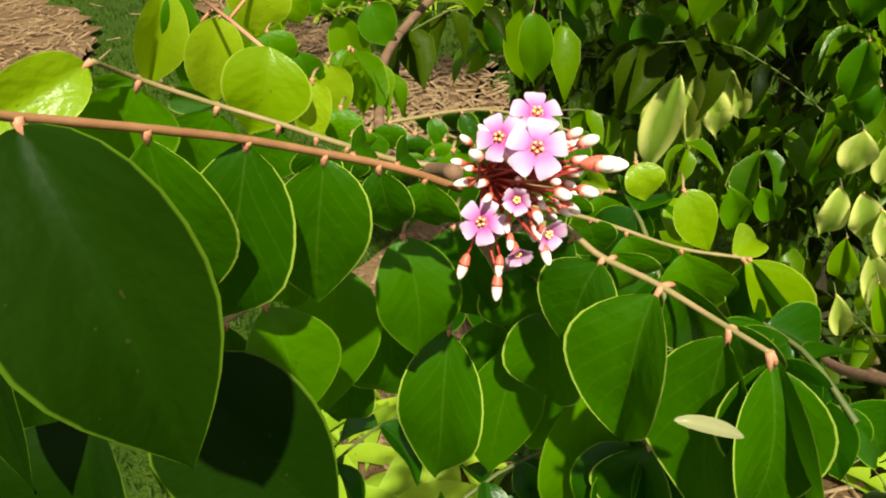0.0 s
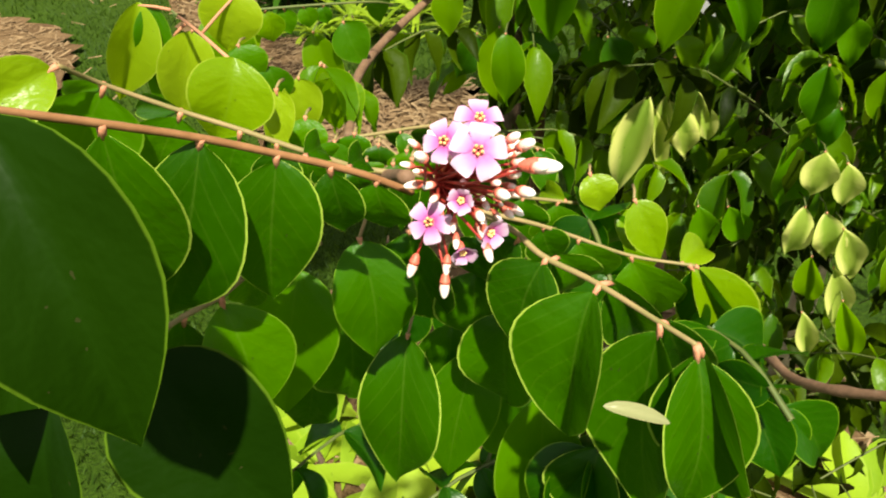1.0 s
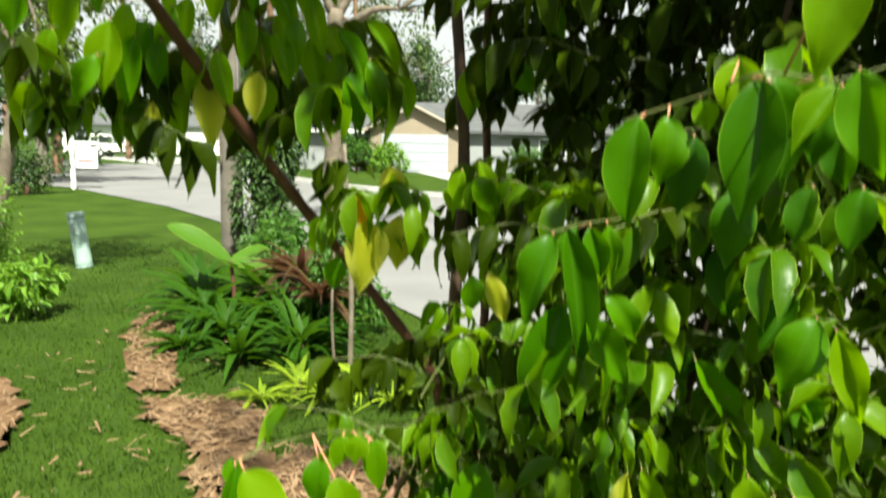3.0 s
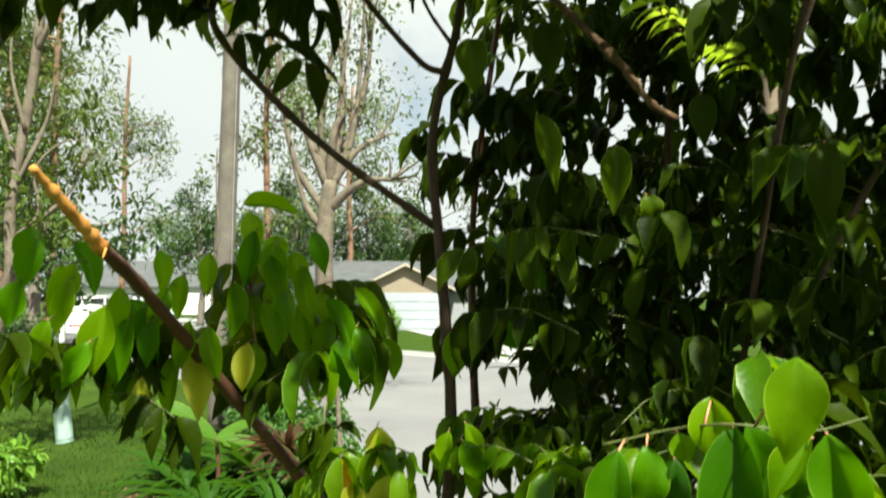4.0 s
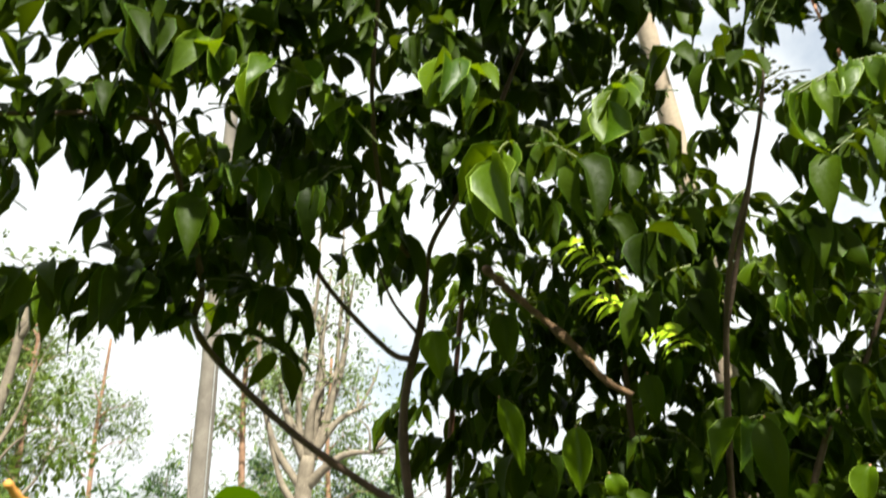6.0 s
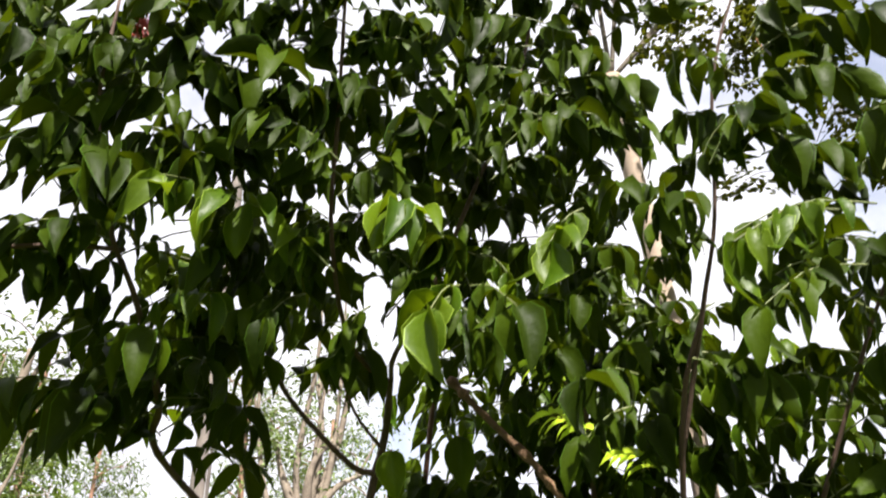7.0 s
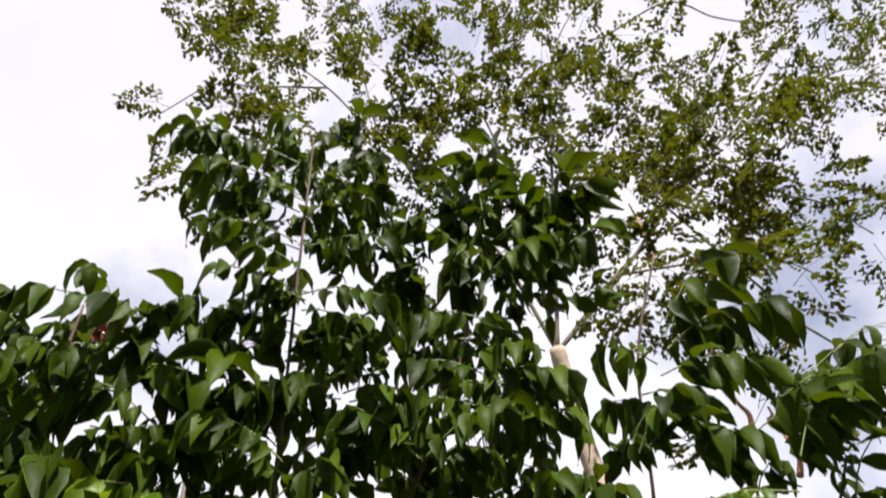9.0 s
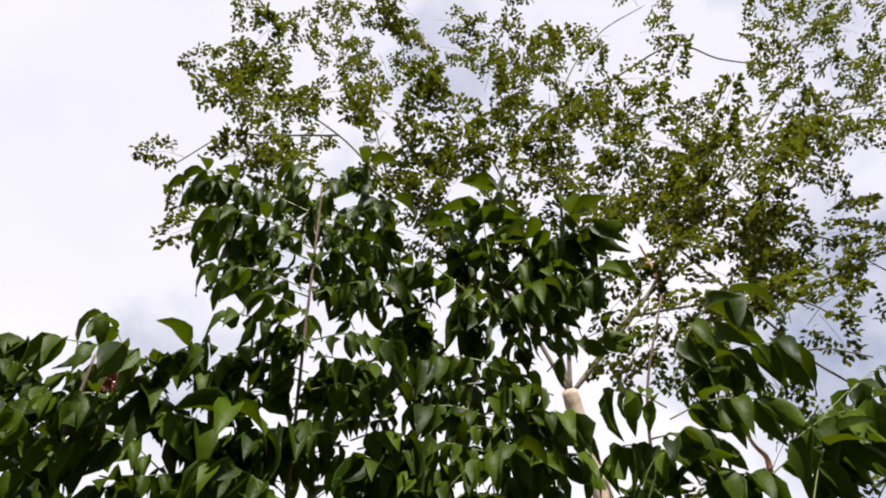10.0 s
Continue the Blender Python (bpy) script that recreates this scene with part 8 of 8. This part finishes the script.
def bud_shape(size, fat):
    b = Buf()
    lathe(b, [(0.0001, 0.0), (0.00075 * fat, 0.0006), (0.00115 * fat, 0.0018), (0.00120 * fat, 0.0032), (0.00095 * fat, 0.0045), (0.0005 * fat, 0.0054), (0.0001, 0.0057)], 10, np.eye(3) * size)
    me = b.mesh("bud", M_BUD)
    c = Buf()
    lathe(c, [(0.0003, -0.0006), (0.0009 * fat, 0.0001), (0.00128 * fat, 0.0016), (0.00132 * fat, 0.0022), (0.0012 * fat, 0.0021)], 8, np.eye(3) * size)
    return me, c.mesh("calyx", M_CALYX)


BUD_SIZES = [bud_shape(s, f) for s, f in ((1.0, 1.0), (0.8, 1.05), (0.62, 1.1), (0.42, 1.25))]


def bud(p, direction, k=0, scale=1.0):
    p = np.array(p)
    m = frame_of(unit(direction), np.array((0.3, -0.6, 0.7))) * scale
    t = Matrix([[*m[a], (p - C_ORIGIN)[a]] for a in range(3)] + [[0, 0, 0, 1]])
    owner = part("bud", BUD_SIZES[k][0], cluster, at=t)
    part("calyx", BUD_SIZES[k][1], owner, "red cup under the bud")
    stalk_to(p, 0.00045)


for p, k in (((0.0355, 0.159, 1.4095), 0), ((0.0325, 0.166, 1.4115), 0), ((0.0300, 0.168, 1.4125), 1), ((0.0325, 0.162, 1.4016), 0), ((0.0271, 0.163, 1.4005), 0), ((0.0301, 0.165, 1.4046), 1), ((0.0089, 0.166, 1.4085), 0),
             ((0.0039, 0.172, 1.3745), 0), ((0.0124, 0.168, 1.3705), 0), ((0.0065, 0.175, 1.4002), 3), ((0.0042, 0.178, 1.4003), 2), ((0.0155, 0.17, 1.3884), 2), ((0.0160, 0.168, 1.3844), 2), ((0.0241, 0.16, 1.3865), 1),
             ((0.0112, 0.17, 1.3955), 2), ((0.0131, 0.17, 1.3756), 1), ((0.022, 0.164, 1.3943), 1), ((0.0261, 0.165, 1.4023), 2), ((0.0312, 0.168, 1.4061), 1), ((0.0060, 0.178, 1.4061), 2), ((0.0228, 0.17, 1.3953), 3)):
    out = unit(np.array(p) - C_MID) + np.array((0.15, -0.1, 0.0 if p[2] > 1.39 else -0.35))
    bud(p, out, k, 1.25)
bud((0.0335, 0.1595, 1.4100), (0.97, -0.05, -0.03), 0, 1.75)
for _ in range(30):
    d = unit([fr.gauss(0, 1), fr.gauss(0, 0.7) - 0.4, fr.gauss(0, 1)])
    bud(C_MID + d * np.array((0.013, 0.008, 0.014)), d, fr.choice((1, 2, 3)), fr.uniform(1.0, 1.6))


# ---- the feathery moringa behind ----
moringa = thing("moringa_tree", "slender moringa tree with feathery olive leaves and dry pods", "tree", at=(0.78, 1.5, 0))
M_ORIGIN = np.array((0.78, 1.5, 0.0))
mr = random.Random(12)


def m_limb(pts, r0, r1, label=""):
    b = Buf()
    tube(b, catmull(pts, 8) - M_ORIGIN, r0, r1, 9, 0.1, mr, 0.1)
    part("limb", b.mesh("moringa_limb", M_MORTWIG), moringa, label)


mt = Buf()
tube(mt, catmull([(0.78, 1.5, -0.05), (0.76, 1.4, 1.4), (0.72, 1.3, 2.62), (0.672, 1.24, 3.163), (0.654, 1.2, 3.33)], 10) - M_ORIGIN, 0.030, 0.022, 12, 0.08, mr, 0.08)
part("trunk", mt.mesh("moringa_trunk", M_MORBARK), moringa, "smooth pale trunk")
M_LIMBS = [[(0.654, 1.2, 3.318), (0.535, 1.16, 3.691), (0.366, 1.12, 3.992), (0.182, 1.08, 4.177), (-0.001, 1.04, 4.465), (-0.224, 1, 4.666), (-0.454, 0.96, 4.664)],
           [(0.654, 1.2, 3.318), (0.64, 1.16, 3.793), (0.581, 1.12, 4.335), (0.45, 1.08, 4.803), (0.34, 1.04, 5.495)],
           [(0.654, 1.2, 3.318), (0.73, 1.16, 3.789), (0.829, 1.12, 4.406), (0.956, 1.08, 4.947), (1.211, 1.04, 5.408), (1.503, 1, 5.672)],
           [(0.654, 1.2, 3.318), (0.89, 1.16, 3.573), (1.105, 1.12, 3.838), (1.39, 1.08, 4.165), (1.889, 1.04, 4.838), (2.389, 1, 5.581)]]
M_LIMBS += [[(0.654, 1.2, 3.318), (0.97, 1.16, 3.67), (1.302, 1.12, 3.859), (1.56, 1.08, 3.826), (1.647, 1.04, 3.604)],
            [(1.373, 1.06, 4.135), (1.657, 1.06, 4.358), (2.011, 1.06, 4.617), (2.281, 1.06, 4.709)],
            [(0.182, 1.06, 4.146), (0.123, 1.06, 4.676), (0.095, 1.06, 5.344)],
            [(1.067, 1.06, 3.763), (1.081, 1.06, 4.111), (1.153, 1.06, 4.505)],
            [(-0.004, 1.06, 4.501), (-0.257, 1.06, 4.509), (-0.425, 1.06, 4.515), (-0.572, 1.06, 4.32)],
            [(0.843, 1.06, 3.47), (1.048, 1.06, 3.507), (1.318, 1.06, 3.517), (1.435, 1.06, 3.419)]]
for pts in M_LIMBS:
    m_limb(pts, 0.0065 if pts[0][1] == 1.2 else 0.004, 0.0022)
m_limb([(1.1, 1.08, 4.95), (1.2, 1.084, 5.02), (1.456, 0.967, 5.09), (1.65, 1.0, 5.02), (1.83, 1.02, 5.0)], 0.005, 0.003, "bare curved twig")
m_limb([(1.105, 1.12, 3.838), (1.232, 1.05, 3.353), (1.263, 1.05, 3.27), (1.344, 1.05, 3.167)], 0.004, 0.003, "bare hanging twig")
m_limb([(1.25, 1.05, 3.3), (1.27, 1.05, 3.31), (1.329, 1.05, 3.311), (1.427, 1.05, 3.277)], 0.003, 0.002, "bare curved twig")
m_leaf, m_stalk = Buf(), Buf()


def feather(p, d, size):
    """One thrice-divided leaf: fine stalks set with small round leaflets."""
    line = catmull([p, p + d * 0.5 + np.array((0, 0, 0.02)), p + d + np.array((0, 0, -0.05 * size))], 5)
    tube(m_stalk, line[::2], 0.0012, 0.0007, 3, cap=False)
    side = unit(np.cross(d, (0, 0, 1)))
    for i in range(2, len(line)):
        for sg in (-1, 1):
            q = side * sg * size * 0.42 * (1.1 - i / len(line)) + unit(d) * size * 0.2 + np.array((0, 0, mr.uniform(-0.1, 0.04) * size))
            for j in range(7):
                c = line[i] + q * (0.35 + 0.11 * j) + np.array([mr.gauss(0, 0.005) for _ in range(3)])
                ld = unit(unit(q) + unit(d) * (0.9 if j % 2 else -0.9) + np.array([mr.gauss(0, 0.25) for _ in range(3)]))
                scatter_leaf(m_leaf, mr.choice(TINY), c, ld, np.array((mr.gauss(0, .4), mr.gauss(0, .4), 1)), mr.uniform(0.016, 0.028))


def feathers(rows):
    """Clusters of divided leaves: centre, radius, count."""
    for x, y, z, rad, n in rows:
        for _ in range(n):
            d = np.array([mr.gauss(0, 1) for _ in range(3)]) * (1, 1, 0.7)
            feather(np.array((x, y, z)) + unit(d) * rad * mr.random(), unit(d) * mr.uniform(0.10, 0.20), mr.uniform(0.16, 0.26))


feathers([(-0.331, 1.102, 5.263, 0.17, 5), (-0.419, 0.988, 5.127, 0.11, 3), (-0.591, 1.11, 5.287, 0.10, 3), (-0.358, 1.208, 5.164, 0.15, 4), (-0.296, 0.955, 4.369, 0.10, 4),
          (-0.205, 1.095, 4.617, 0.14, 5), (-0.513, 1.11, 4.422, 0.09, 3), (-0.328, 0.982, 4.136, 0.08, 3), (-0.315, 1.015, 3.884, 0.05, 2), (0.021, 1.219, 5.951, 0.13, 3),
          (0.115, 1.219, 5.795, 0.19, 5), (0.339, 0.974, 5.468, 0.17, 6), (0.426, 1.138, 5.52, 0.15, 4), (0.064, 1.206, 5.232, 0.14, 4), (0.212, 1.006, 4.572, 0.13, 5),
          (-0.018, 1.111, 4.756, 0.12, 3), (0.321, 0.952, 4.222, 0.16, 9), (0.392, 1.042, 4.111, 0.13, 8), (0.581, 1.129, 4.894, 0.15, 5)])
feathers([(0.885, 1.105, 5.575, 0.18, 5), (0.772, 1.157, 5.356, 0.14, 4), (0.834, 0.964, 4.762, 0.14, 5), (1.005, 1.037, 4.857, 0.12, 6), (0.789, 1.182, 4.785, 0.15, 5),
          (0.868, 1.104, 4.504, 0.14, 5), (0.571, 1.066, 4.288, 0.12, 5), (1.136, 1.053, 4.449, 0.11, 6), (1.071, 1.216, 4.347, 0.16, 7), (1.18, 1.101, 4.206, 0.15, 9),
          (1.263, 0.945, 4.031, 0.16, 12), (1.653, 1.164, 4.723, 0.16, 8), (1.141, 1.032, 3.84, 0.13, 5), (0.988, 1.061, 3.797, 0.13, 4), (1.358, 1, 3.942, 0.12, 7),
          (1.319, 1.064, 4.746, 0.10, 2), (2.064, 1.031, 5.234, 0.15, 5), (2.1, 0.965, 5.014, 0.17, 6), (2.638, 1.116, 5.569, 0.21, 5)])
feathers([(1.758, 0.969, 4.546, 0.12, 5), (2.141, 1.16, 4.801, 0.17, 6), (1.84, 0.947, 4.122, 0.14, 5), (1.776, 1.159, 4.351, 0.15, 4), (1.751, 1.166, 4.029, 0.14, 4),
          (1.668, 1.079, 3.677, 0.10, 4), (1.455, 1.139, 3.846, 0.12, 3), (1.319, 1.01, 3.485, 0.11, 4), (1.525, 1.147, 3.528, 0.10, 2), (1.139, 1.059, 3.189, 0.06, 2),
          (1.103, 1.005, 3.027, 0.07, 3), (1.096, 1.21, 3.05, 0.08, 3), (1.332, 1.052, 5.436, 0.12, 2), (1.501, 1.044, 5.634, 0.09, 2), (2.698, 1.181, 5.107, 0.23, 6),
          (2.002, 1.043, 3.98, 0.16, 5), (0.081, 1.127, 6.713, 0.26, 5), (0.888, 0.988, 6.267, 0.24, 5), (3.134, 1.176, 6.979, 0.36, 6)])
feathers([(0.937, 1.169, 3.735, 0.13, 5), (0.926, 1.01, 3.414, 0.13, 5), (1.094, 1.012, 3.621, 0.13, 5), (0.914, 1.196, 3.514, 0.09, 3), (1.255, 1.169, 3.615, 0.12, 4),
          (1.224, 1.029, 3.333, 0.10, 3), (1.112, 1.191, 3.499, 0.10, 3), (0.044, 1.089, 4.232, 0.13, 5), (0.197, 1.123, 4.003, 0.13, 4), (-0.095, 1.009, 4.08, 0.11, 4),
          (0.885, 1.186, 3.962, 0.11, 4), (0.69, 1.126, 4.226, 0.11, 4)])
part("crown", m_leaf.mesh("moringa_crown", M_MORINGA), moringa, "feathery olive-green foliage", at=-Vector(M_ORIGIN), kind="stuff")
part("stalk_mass", m_stalk.mesh("moringa_stalks", M_MORTWIG), moringa, at=-Vector(M_ORIGIN), kind="stuff")
for top, low_end in (((0.990, 1.120, 3.780), (0.978, 1.130, 3.599)), ((1.030, 1.120, 3.293), (1.029, 1.130, 3.171)), ((1.041, 1.120, 3.080), (1.056, 1.130, 3.004)), ((1.124, 1.120, 2.958), (1.116, 1.130, 2.872))):
    b = Buf()
    top, low_end = np.array(top), np.array(low_end)
    tube(b, catmull([top + (0.01, 0.03, 0.12), top, (top + low_end) / 2 + (0.012, 0, 0), low_end], 5) - M_ORIGIN, 0.003, 0.008, 8, 0.1, mr)
    part("pod", b.mesh("moringa_pod", M_POD), moringa, "long dry brown seed pod")

# fresh fern-like fronds in the crown
frond = thing("frond", "bright yellow-green feathery fronds among the dark leaves", "frond", at=(0.38, 0.95, 2.33))
F_ORIGIN = np.array((0.38, 0.95, 2.33))
fb, fs = Buf(), Buf()
for base, tip in (((0.42, 0.92, 2.36), (0.31, 0.82, 2.41)), ((0.44, 0.92, 2.28), (0.33, 0.82, 2.33)), ((0.50, 0.91, 2.25), (0.43, 0.82, 2.27))):
    base, tip = np.array(base), np.array(tip)
    line = catmull([base, (base + tip) / 2 + (0, 0, 0.015), tip], 4)
    tube(fs, line - F_ORIGIN, 0.0012, 0.0006, 5)
    d = unit(tip - base)
    for i, p in enumerate(line[2:]):
        for sg in (-1, 1):
            scatter_leaf(fb, SMALL[i % 4], p - F_ORIGIN, unit(np.cross(d, (0, 0, 1))) * sg + d * 0.5 + np.array((0, 0, -0.35)), np.array((0, -0.3, 1.0)), 0.040)
part("leaves", fb.mesh("frond_leaves", M_FERN), frond, kind="stuff")
part("stalk", fs.mesh("frond_stalk", M_RACHIS), frond)

# a second blossom high in the crown
copy_thing(cluster, pose(-0.238, 0.5, 2.812, 20, 0, 150) @ Matrix.Scale(1.2, 4))
